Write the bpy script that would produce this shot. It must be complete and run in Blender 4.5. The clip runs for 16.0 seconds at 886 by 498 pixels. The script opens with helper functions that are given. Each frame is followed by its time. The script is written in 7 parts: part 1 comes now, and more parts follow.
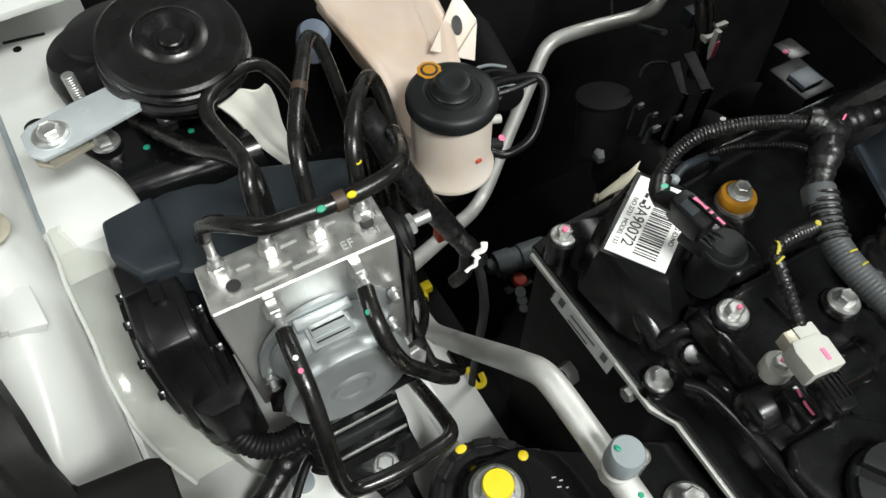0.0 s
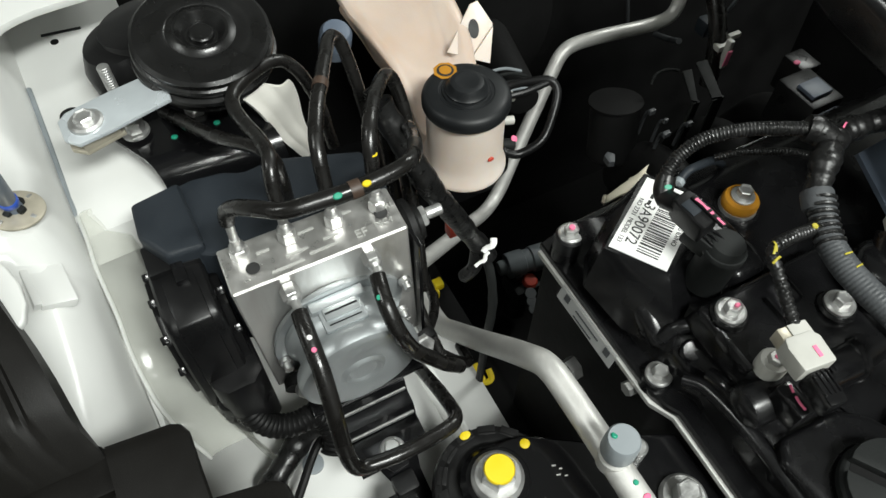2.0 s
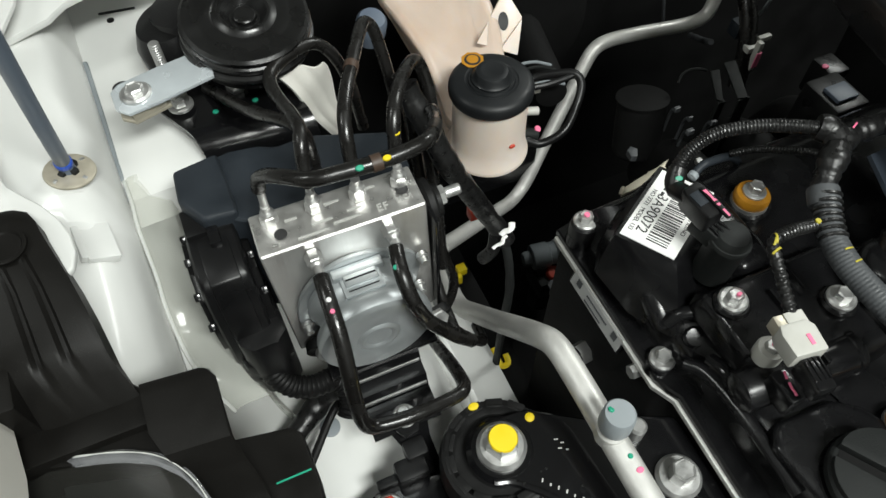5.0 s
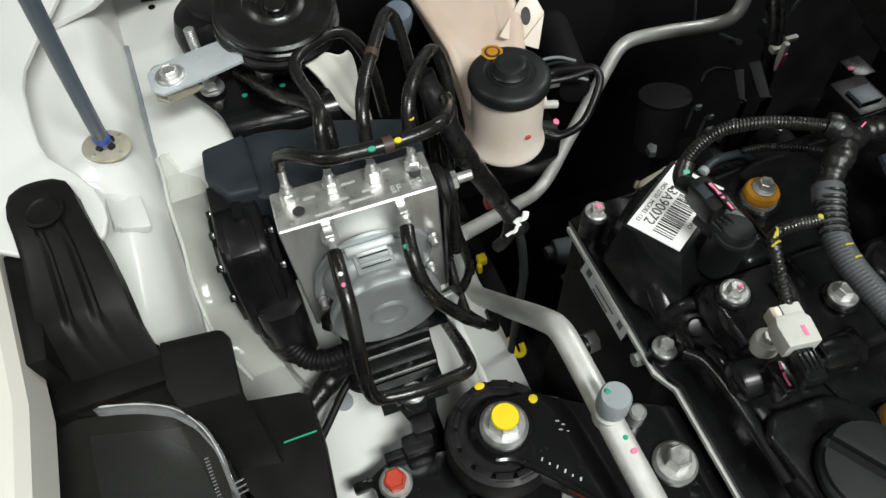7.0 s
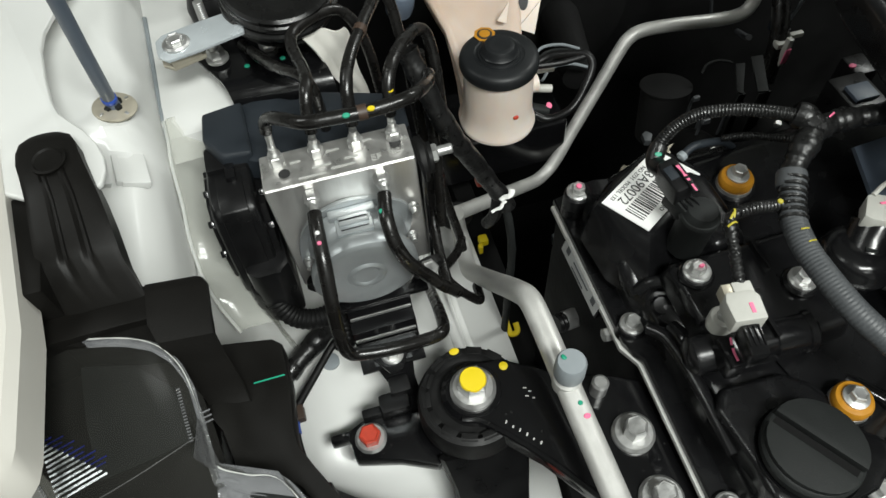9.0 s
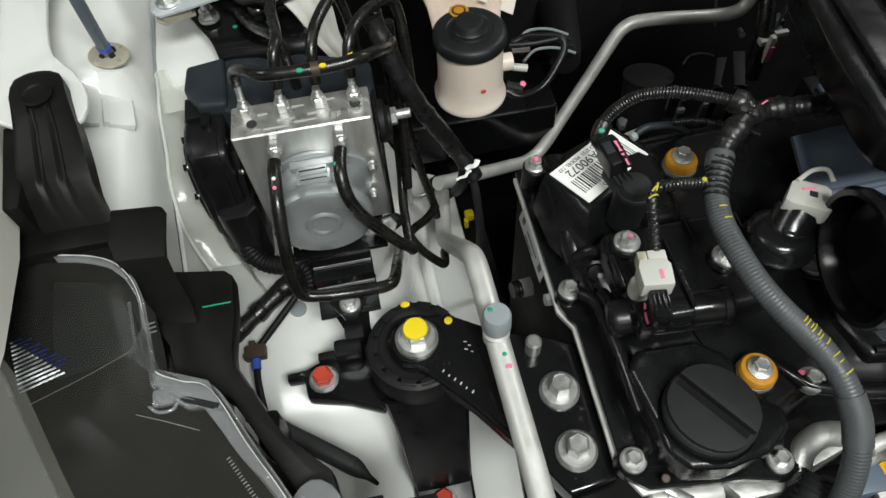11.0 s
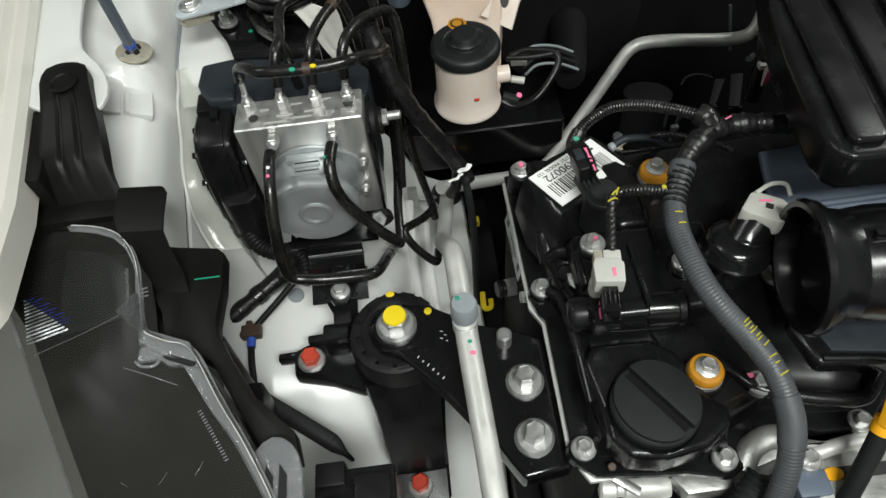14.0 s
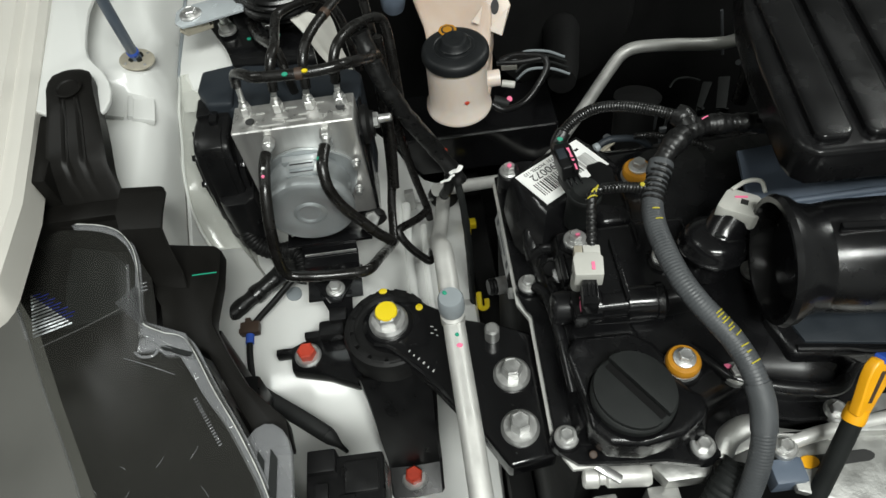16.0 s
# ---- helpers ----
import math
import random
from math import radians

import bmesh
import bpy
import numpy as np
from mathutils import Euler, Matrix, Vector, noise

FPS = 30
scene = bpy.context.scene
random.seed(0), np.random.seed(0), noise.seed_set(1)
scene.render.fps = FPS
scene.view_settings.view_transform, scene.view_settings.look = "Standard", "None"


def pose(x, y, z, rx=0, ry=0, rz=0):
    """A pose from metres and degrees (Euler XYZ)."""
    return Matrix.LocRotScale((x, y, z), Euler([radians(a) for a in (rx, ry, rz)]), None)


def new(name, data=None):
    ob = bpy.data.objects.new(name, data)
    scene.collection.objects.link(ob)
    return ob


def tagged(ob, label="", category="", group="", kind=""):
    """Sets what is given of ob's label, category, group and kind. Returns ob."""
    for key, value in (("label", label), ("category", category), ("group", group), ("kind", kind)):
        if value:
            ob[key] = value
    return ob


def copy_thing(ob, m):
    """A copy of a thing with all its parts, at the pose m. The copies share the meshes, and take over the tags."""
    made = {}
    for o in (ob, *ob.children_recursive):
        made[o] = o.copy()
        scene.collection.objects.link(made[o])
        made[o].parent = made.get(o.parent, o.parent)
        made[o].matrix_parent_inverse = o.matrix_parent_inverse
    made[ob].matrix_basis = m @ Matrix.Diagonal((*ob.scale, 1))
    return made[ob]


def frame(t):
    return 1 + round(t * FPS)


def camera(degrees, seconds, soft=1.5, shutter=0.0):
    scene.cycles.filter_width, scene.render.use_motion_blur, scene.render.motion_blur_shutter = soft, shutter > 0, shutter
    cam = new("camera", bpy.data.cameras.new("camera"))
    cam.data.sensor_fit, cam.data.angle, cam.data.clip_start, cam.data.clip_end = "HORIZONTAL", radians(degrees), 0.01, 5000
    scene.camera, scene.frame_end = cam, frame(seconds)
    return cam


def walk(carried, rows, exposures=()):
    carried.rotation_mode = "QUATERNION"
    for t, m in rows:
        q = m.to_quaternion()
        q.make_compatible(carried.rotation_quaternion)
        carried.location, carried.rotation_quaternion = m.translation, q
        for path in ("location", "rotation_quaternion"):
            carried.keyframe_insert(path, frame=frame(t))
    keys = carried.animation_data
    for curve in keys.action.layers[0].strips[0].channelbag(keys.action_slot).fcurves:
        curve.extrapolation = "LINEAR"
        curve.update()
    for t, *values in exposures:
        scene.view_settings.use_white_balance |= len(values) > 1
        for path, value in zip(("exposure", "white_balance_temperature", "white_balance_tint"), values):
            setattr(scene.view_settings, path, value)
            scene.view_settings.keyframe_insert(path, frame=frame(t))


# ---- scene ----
cam = camera(63.9, 16.0, soft=1.5)
METRES, EYE, TILT, LEAN, TURN = 0.33, 1.35, -55.6, -0.4, -29.7
ROWS = [
    (0.0, 0.0, 0.0, 0.0, 0.0, 0.0, -0.0),
    (0.5, 0.0027, -0.0239, -0.0086, 0.53, 0.16, -0.69),
    (1.0, 0.0053, -0.0337, -0.0141, 0.77, 0.19, -0.97),
    (1.5, 0.0098, -0.0524, -0.0216, 1.03, 0.31, -1.51),
    (2.0, 0.0113, -0.0604, -0.0261, 1.22, 0.4, -1.67),
    (2.5, 0.0188, -0.0809, -0.0342, 1.93, 0.34, -2.13),
    (3.0, 0.0227, -0.0897, -0.0378, 2.19, 0.33, -2.43),
    (3.5, 0.0307, -0.1069, -0.0481, 2.69, 0.26, -3.14),
    (4.0, 0.0348, -0.1147, -0.052, 2.93, 0.16, -3.51),
    (6.5, 0.0985, -0.1905, -0.0857, 6.28, -0.43, -6.15),
    (7.0, 0.1158, -0.2008, -0.0909, 6.88, -0.5, -6.6),
    (7.5, 0.1564, -0.2206, -0.1019, 7.78, -0.59, -7.45),
    (8.0, 0.1806, -0.2323, -0.1092, 8.31, -0.73, -7.87),
    (8.5, 0.234, -0.2561, -0.1185, 9.35, -1.25, -8.8),
    (9.0, 0.2671, -0.2676, -0.1258, 9.89, -1.49, -9.41),
    (9.5, 0.3293, -0.2839, -0.1384, 10.37, -2.02, -10.69),
    (12.0, 0.5803, -0.3752, -0.168, 14.52, -3.07, -14.46),
    (12.5, 0.605, -0.382, -0.1707, 14.97, -3.07, -14.88),
    (13.0, 0.6535, -0.4021, -0.1752, 16.1, -3.02, -15.77),
    (13.5, 0.6764, -0.4104, -0.175, 16.55, -2.83, -16.1),
    (14.0, 0.7141, -0.4267, -0.1748, 16.98, -2.28, -16.6),
    (14.5, 0.7305, -0.4337, -0.1747, 17.06, -2.1, -16.64),
    (15.0, 0.7552, -0.4519, -0.173, 17.26, -1.99, -16.39),
    (15.5, 0.7686, -0.4626, -0.1761, 17.53, -1.96, -16.38),
    (16.0, 0.794, -0.4736, -0.1833, 17.86, -1.89, -16.34),
]
walk(cam, [(t, pose(0, 0, EYE, TILT, LEAN, TURN) @ pose(METRES * x, METRES * y, METRES * z, 90 + pitch, roll, yaw)) for t, x, y, z, yaw, pitch, roll in ROWS],      exposures=[(0.0, 0.17), (3.0, 0.10), (7.0, -0.01), (9.5, -0.09), (12.0, -0.19), (16.0, -0.20)])

# ---- world, room light ----
world = bpy.data.worlds.new("room_air")
scene.world = world
world.use_nodes = True
world.node_tree.nodes["Background"].inputs[0].default_value = (0.9, 0.95, 1.0, 1)
world.node_tree.nodes["Background"].inputs[1].default_value = 0.075


def ceiling_lamp(x, y, sx, sy, power):
    d = bpy.data.lights.new("ceiling_lamp", "AREA")
    d.shape, d.size, d.size_y, d.energy, d.color = "RECTANGLE", sx, sy, power, (0.94, 0.975, 0.935)
    ob = new("ceiling_lamp", d)
    ob.location = (x, y, 3.15)
    return ob


ceiling_lamp(0.48, -1.30, 1.2, 0.5, 113)
ceiling_lamp(2.7, 1.3, 1.2, 0.4, 52)
ceiling_lamp(-1.7, 0.6, 1.2, 0.4, 22)
ceiling_lamp(0.2, -3.0, 1.2, 0.4, 22)

# ---- materials ----
LIB = {}


def mat(name, color, rough=0.5, metal=0.0, vary=0.15, scale=60.0, bump=0.0, bscale=400.0, coat=0.0, spec=0.5, spots=0.0,
        trans=0.0, sub=0.0, rvary=0.12, cr=0.06, streak=None):
    """A surface with grain at two scales, wear in its gloss and a fine relief."""
    m = bpy.data.materials.new(name)
    m.use_nodes = True
    t = m.node_tree
    n, li = t.nodes, t.links
    b = n["Principled BSDF"]
    co = n.new("ShaderNodeTexCoord")
    big = n.new("ShaderNodeTexNoise")
    big.inputs["Scale"].default_value, big.inputs["Detail"].default_value = scale, 5
    where = co.outputs["Object"]
    if streak:
        mp = n.new("ShaderNodeMapping")
        mp.inputs["Scale"].default_value = streak
        li.new(where, mp.inputs["Vector"])
        where = mp.outputs["Vector"]
    li.new(where, big.inputs["Vector"])
    fine = n.new("ShaderNodeTexNoise")
    fine.inputs["Scale"].default_value, fine.inputs["Detail"].default_value = bscale, 3
    li.new(where, fine.inputs["Vector"])
    mix = n.new("ShaderNodeMix")
    mix.data_type = "RGBA"
    lo = tuple(c * (1 - vary) for c in color)
    hi = tuple(min(1, c * (1 + vary)) for c in color)
    mix.inputs[6].default_value, mix.inputs[7].default_value = (*lo, 1), (*hi, 1)
    li.new(big.outputs["Fac"], mix.inputs[0])
    last = mix.outputs[2]
    if spots:
        ramp = n.new("ShaderNodeValToRGB")
        ramp.color_ramp.elements[0].position, ramp.color_ramp.elements[1].position = 0.66, 0.74
        li.new(fine.outputs["Fac"], ramp.inputs[0])
        dust = n.new("ShaderNodeMix")
        dust.data_type = "RGBA"
        mul = n.new("ShaderNodeMath")
        mul.operation = "MULTIPLY"
        mul.inputs[1].default_value = spots
        li.new(ramp.outputs[0], mul.inputs[0])
        li.new(mul.outputs[0], dust.inputs[0])
        li.new(last, dust.inputs[6])
        dust.inputs[7].default_value = (0.35, 0.34, 0.31, 1)
        last = dust.outputs[2]
    li.new(last, b.inputs["Base Color"])
    mr = n.new("ShaderNodeMapRange")
    mr.inputs["To Min"].default_value, mr.inputs["To Max"].default_value = max(0.02, rough - rvary), min(1, rough + rvary)
    mr.inputs["From Min"].default_value, mr.inputs["From Max"].default_value = 0.3, 0.7
    li.new(big.outputs["Fac"], mr.inputs["Value"])
    li.new(mr.outputs["Result"], b.inputs["Roughness"])
    b.inputs["Metallic"].default_value = metal
    b.inputs["Specular IOR Level"].default_value = spec
    b.inputs["Coat Weight"].default_value = coat
    b.inputs["Coat Roughness"].default_value = cr
    b.inputs["Transmission Weight"].default_value = trans
    if sub:
        b.inputs["Subsurface Weight"].default_value = sub
        b.inputs["Subsurface Radius"].default_value = (0.012, 0.008, 0.005)
        b.inputs["Subsurface Scale"].default_value = 0.6
    if bump:
        bp = n.new("ShaderNodeBump")
        bp.inputs["Strength"].default_value, bp.inputs["Distance"].default_value = bump, 0.0006
        li.new(fine.outputs["Fac"], bp.inputs["Height"])
        li.new(bp.outputs["Normal"], b.inputs["Normal"])
    LIB[name] = m
    return m


WHITE = mat("white_body_paint", (0.66, 0.665, 0.645), 0.40, vary=0.05, scale=9, coat=0.3, bump=0.04, bscale=240, rvary=0.06, cr=0.14)
CREAM = mat("ivory_body_paint", (0.62, 0.60, 0.55), 0.35, vary=0.04, scale=9, coat=0.4, rvary=0.06)
BLACK = mat("black_moulded_plastic", (0.006, 0.006, 0.0063), 0.36, vary=0.35, scale=40, bump=0.08, bscale=1300, spec=0.28, spots=0.05)
COVER = mat("black_cover_plastic", (0.0055, 0.0055, 0.006), 0.24, vary=0.3, scale=30, bump=0.06, bscale=1100, spec=0.42, spots=0.03)
GLOSS = mat("black_gloss_paint", (0.005, 0.005, 0.0055), 0.17, vary=0.3, scale=30, bump=0.05, bscale=260, coat=0.2, spec=0.4, rvary=0.08, spots=0.04)
RUBBER = mat("black_rubber", (0.0065, 0.0065, 0.0065), 0.5, vary=0.3, scale=60, bump=0.15, bscale=800, spec=0.24, spots=0.06)
SLEEVE = mat("black_shrink_sleeve", (0.0075, 0.007, 0.0065), 0.27, vary=0.35, scale=80, bump=0.12, bscale=500, spec=0.5, spots=0.03)
LOOM = mat("black_loom_tape", (0.007, 0.007, 0.007), 0.34, vary=0.4, scale=150, bump=0.9, bscale=260, spots=0.05)
NAVY = mat("blue_black_plastic", (0.018, 0.0225, 0.028), 0.5, vary=0.25, scale=40, bump=0.25, bscale=900, spec=0.3, spots=0.04)
DARKGREY = mat("dark_grey_plastic", (0.0135, 0.0148, 0.0145), 0.6, vary=0.25, scale=40, bump=0.3, bscale=900, spec=0.2, spots=0.05)
BROWNBLK = mat("charcoal_plastic", (0.0056, 0.0052, 0.0046), 0.45, vary=0.35, scale=30, bump=0.12, bscale=1300, spec=0.17, spots=0.06)
HOSE = mat("grey_corrugated_hose", (0.058, 0.062, 0.066), 0.5, vary=0.2, scale=60, bump=0.25, bscale=700, spots=0.08)
ALU = mat("machined_aluminium", (0.66, 0.65, 0.63), 0.36, 0.85, vary=0.2, scale=120, bump=0.12, bscale=700, rvary=0.12, streak=(1, 1, 0.06))
CAST = mat("cast_aluminium", (0.40, 0.40, 0.385), 0.46, 0.8, vary=0.2, scale=70, bump=0.35, bscale=350)
PIPE = mat("drawn_aluminium_pipe", (0.60, 0.595, 0.57), 0.47, 0.45, vary=0.16, scale=70, bump=0.3, bscale=300, rvary=0.1)
ZINC = mat("zinc_plated_steel", (0.54, 0.54, 0.53), 0.42, 0.85, vary=0.22, scale=140, bump=0.3, bscale=500)
MOTOR = mat("zinc_plated_motor_can", (0.43, 0.455, 0.465), 0.42, 0.72, vary=0.12, scale=60, bump=0.06, bscale=500, rvary=0.08)
GOLD = mat("yellow_zinc_plate", (0.50, 0.46, 0.37), 0.42, 0.5, vary=0.2, scale=120, bump=0.2, bscale=500)
FADED = mat("faded_yellow_print", (0.42, 0.36, 0.03), 0.55, vary=0.3, scale=300)
YELLOW = mat("yellow_marker_paint", (0.70, 0.53, 0.008), 0.5, vary=0.08, scale=90)
RED = mat("red_marker_paint", (0.47, 0.05, 0.025), 0.5, vary=0.25, scale=300)
PINK = mat("pink_marker_paint", (0.85, 0.18, 0.32), 0.5, vary=0.12, scale=200)
GREEN = mat("green_marker_paint", (0.01, 0.28, 0.17), 0.5, vary=0.12, scale=200)
ORANGE = mat("amber_rubber_grommet", (0.42, 0.185, 0.012), 0.42, vary=0.25, scale=120, bump=0.15)
AMBER = mat("yellow_orange_plastic", (0.80, 0.37, 0.008), 0.4, vary=0.12, scale=60, bump=0.08)
TAN = mat("translucent_tank_plastic", (0.64, 0.48, 0.39), 0.38, vary=0.3, scale=12, sub=0.35, bump=0.15, bscale=500)
MILK = mat("milky_white_plastic", (0.70, 0.62, 0.57), 0.40, vary=0.16, scale=16, sub=0.3, bump=0.1, bscale=600)
IVORY = mat("ivory_connector_plastic", (0.46, 0.455, 0.42), 0.45, vary=0.1, scale=60, bump=0.15)
GREYCAP = mat("grey_cap_plastic", (0.23, 0.255, 0.27), 0.5, vary=0.08, scale=60, bump=0.1)
for m_, lo, hi in ((TAN, (0.42, 0.28, 0.19), (0.60, 0.535, 0.485)), (MILK, (0.64, 0.50, 0.40), (0.75, 0.71, 0.67))):
    for nd in m_.node_tree.nodes:
        if nd.bl_idname == "ShaderNodeMix" and not nd.inputs[6].is_linked:
            nd.inputs[6].default_value, nd.inputs[7].default_value = (*lo, 1), (*hi, 1)
STICKER = mat("faded_sticker", (0.38, 0.385, 0.38), 0.5, vary=0.12, scale=90)
PAPER = mat("label_paper", (0.82, 0.82, 0.80), 0.55, vary=0.04, scale=60)
INK = mat("black_ink", (0.02, 0.02, 0.02), 0.6, vary=0.2, scale=90)
GREYINK = mat("etched_mark", (0.42, 0.42, 0.40), 0.6, vary=0.2, scale=300)
PLATE = mat("blue_white_zinc_plate", (0.66, 0.71, 0.74), 0.24, 0.45, vary=0.2, scale=45, bump=0.1, bscale=400)
HORNB = mat("black_horn_lacquer", (0.006, 0.006, 0.006), 0.3, vary=0.3, scale=40, bump=0.1, bscale=500, spec=0.5, spots=0.04)
# blue colour stands in for light split by the lamp lens
BLUEGLINT = mat("painted_blue_glint", (0.05, 0.10, 0.95), 0.25, 0.9, vary=0.05, scale=90)
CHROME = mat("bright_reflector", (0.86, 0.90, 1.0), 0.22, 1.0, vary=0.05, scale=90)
CLOTH = mat("white_wrap_paper", (0.80, 0.78, 0.72), 0.75, vary=0.07, scale=50, bump=0.4, bscale=250)
BLUE = mat("blue_plastic", (0.03, 0.09, 0.45), 0.45, vary=0.12, scale=60)
STEELBLUE = mat("blue_grey_plastic", (0.10, 0.125, 0.165), 0.45, vary=0.12, scale=40, bump=0.1)
BROWN = mat("brown_clip_plastic", (0.05, 0.03, 0.02), 0.55, vary=0.2, scale=90)
# near-black for black parts, and in place of shade deep in the bay
DARK = mat("deep_black", (0.003, 0.003, 0.003), 0.7, vary=0.4, scale=12, bump=0.5, bscale=200, spec=0.2)
FLOORM = mat("showroom_floor", (0.16, 0.158, 0.145), 0.4, vary=0.3, scale=3)
WALLM = mat("room_wall_paint", (0.76, 0.77, 0.76), 0.7, vary=0.1, scale=1)
CAPBLK = mat("black_cap_plastic", (0.010, 0.011, 0.012), 0.42, vary=0.25, scale=40, bump=0.1, bscale=900, spec=0.32, spots=0.04)
CABLE = mat("dark_grey_cable", (0.026, 0.027, 0.027), 0.5, vary=0.2, scale=60, bump=0.2, bscale=700, spec=0.3, spots=0.05)
ROD = mat("blue_grey_rod_paint", (0.10, 0.125, 0.16), 0.4, vary=0.2, scale=50, bump=0.1)


def clear(name, color, rough, body=0.25, wave=0.05, spec=0.5):
    """Clear moulded plastic: a thin sheet that is part see-through, part glossy body."""
    m = bpy.data.materials.new(name)
    m.use_nodes = True
    t = m.node_tree
    n, li = t.nodes, t.links
    b = n["Principled BSDF"]
    b.inputs["Base Color"].default_value = (*color, 1)
    b.inputs["Roughness"].default_value = rough
    b.inputs["Specular IOR Level"].default_value = spec
    see = n.new("ShaderNodeBsdfTransparent")
    see.inputs[0].default_value = (0.93, 0.93, 0.91, 1)
    grain = n.new("ShaderNodeTexNoise")
    grain.inputs["Scale"].default_value, grain.inputs["Detail"].default_value = 160, 2
    bp = n.new("ShaderNodeBump")
    bp.inputs["Strength"].default_value, bp.inputs["Distance"].default_value = wave, 0.002
    li.new(grain.outputs["Fac"], bp.inputs["Height"])
    li.new(bp.outputs["Normal"], b.inputs["Normal"])
    mix = n.new("ShaderNodeMixShader")
    noi = n.new("ShaderNodeTexNoise")
    noi.inputs["Scale"].default_value = 30
    co = n.new("ShaderNodeTexCoord")
    li.new(co.outputs["Object"], noi.inputs["Vector"])
    li.new(co.outputs["Object"], grain.inputs["Vector"])
    mr = n.new("ShaderNodeMapRange")
    mr.inputs["To Min"].default_value, mr.inputs["To Max"].default_value = body * 0.7, body * 1.3
    li.new(noi.outputs["Fac"], mr.inputs["Value"])
    li.new(mr.outputs["Result"], mix.inputs[0])
    li.new(see.outputs[0], mix.inputs[1])
    li.new(b.outputs[0], mix.inputs[2])
    li.new(mix.outputs[0], n["Material Output"].inputs[0])
    return m


LENS = clear("clear_lamp_lens", (0.052, 0.052, 0.047), 0.20, 0.26, 0.0, 0.20)
RIM = clear("frosted_lens_rim", (0.28, 0.285, 0.30), 0.10, 0.42, 0.8, 0.9)
FILM = clear("translucent_splash_film", (0.52, 0.53, 0.49), 0.14, 0.30, 0.10, 0.45)
EDGE = clear("clear_folded_film", (0.70, 0.71, 0.68), 0.12, 0.7, 0.05, 0.5)

# ---- mesh tools ----
ORI = {}


def finish(bm, sharp=35):
    bmesh.ops.recalc_face_normals(bm, faces=bm.faces)
    for f in bm.faces:
        f.smooth = True
    for e in bm.edges:
        if len(e.link_faces) == 2 and e.calc_face_angle(0) > radians(sharp):
            e.smooth = False
    return bm


def thing(name, at, label, category, group="", kind=""):
    ob = new(name)
    ob.empty_display_size = 0.01
    ob.location = at
    ORI[ob.name] = Vector(at)
    return tagged(ob, label, category, group, kind)


def part(name, bm, material, parent, label="", kind=""):
    finish(bm)
    o = ORI[parent.name]
    bmesh.ops.translate(bm, verts=bm.verts, vec=-o)
    me = bpy.data.meshes.new(name)
    bm.to_mesh(me)
    bm.free()
    me.materials.append(material)
    ob = new(name, me)
    ob.parent = parent
    ORI[ob.name] = o
    return tagged(ob, label, kind=kind)


def solo(name, bm, material, label, category, group="", kind=""):
    finish(bm)
    zs = [v.co.z for v in bm.verts]
    c = sum((v.co for v in bm.verts), Vector()) / len(bm.verts)
    c.z = min(zs)
    bmesh.ops.translate(bm, verts=bm.verts, vec=-c)
    me = bpy.data.meshes.new(name)
    bm.to_mesh(me)
    bm.free()
    me.materials.append(material)
    ob = new(name, me)
    ob.location = c
    ORI[ob.name] = c
    return tagged(ob, label, category, group, kind)


def bevel(bm, b, seg=2, limit=30):
    if b > 0:
        es = [e for e in bm.edges if len(e.link_faces) == 2 and e.calc_face_angle(0) > radians(limit)]
        bmesh.ops.bevel(bm, geom=es, offset=b, segments=seg, profile=0.6, affect="EDGES", clamp_overlap=True)
    return bm


def box(x0, x1, y0, y1, z0, z1, b=0.001, seg=2, m=None):
    bm = bmesh.new()
    bmesh.ops.create_cube(bm, size=1)
    for v in bm.verts:
        v.co = Vector((x0 + (v.co.x + 0.5) * (x1 - x0), y0 + (v.co.y + 0.5) * (y1 - y0), z0 + (v.co.z + 0.5) * (z1 - z0)))
    bevel(bm, b, seg)
    if m is not None:
        bm.transform(m)
    return bm


def prism(pts, z0, z1, b=0.001, seg=2, m=None, inset=0.0):
    """A polygon in plan, drawn up from z0 to z1; inset draws the top in towards the middle."""
    bm = bmesh.new()
    c = sum((Vector((p[0], p[1], 0)) for p in pts), Vector()) / len(pts)
    lo = [bm.verts.new((p[0], p[1], z0)) for p in pts]
    hi = []
    for p in pts:
        d = Vector((p[0], p[1], 0)) - c
        k = 1 - inset / max(d.length, 1e-6)
        hi.append(bm.verts.new((c.x + d.x * k, c.y + d.y * k, z1)))
    n = len(pts)
    for i in range(n):
        bm.faces.new((lo[i], lo[(i + 1) % n], hi[(i + 1) % n], hi[i]))
    bm.faces.new(lo[::-1])
    bm.faces.new(hi)
    bmesh.ops.recalc_face_normals(bm, faces=bm.faces)
    bevel(bm, b, seg)
    if m is not None:
        bm.transform(m)
    return bm


def aim(base, axis):
    return Matrix.Translation(base) @ Vector(axis).to_track_quat("Z", "Y").to_matrix().to_4x4()


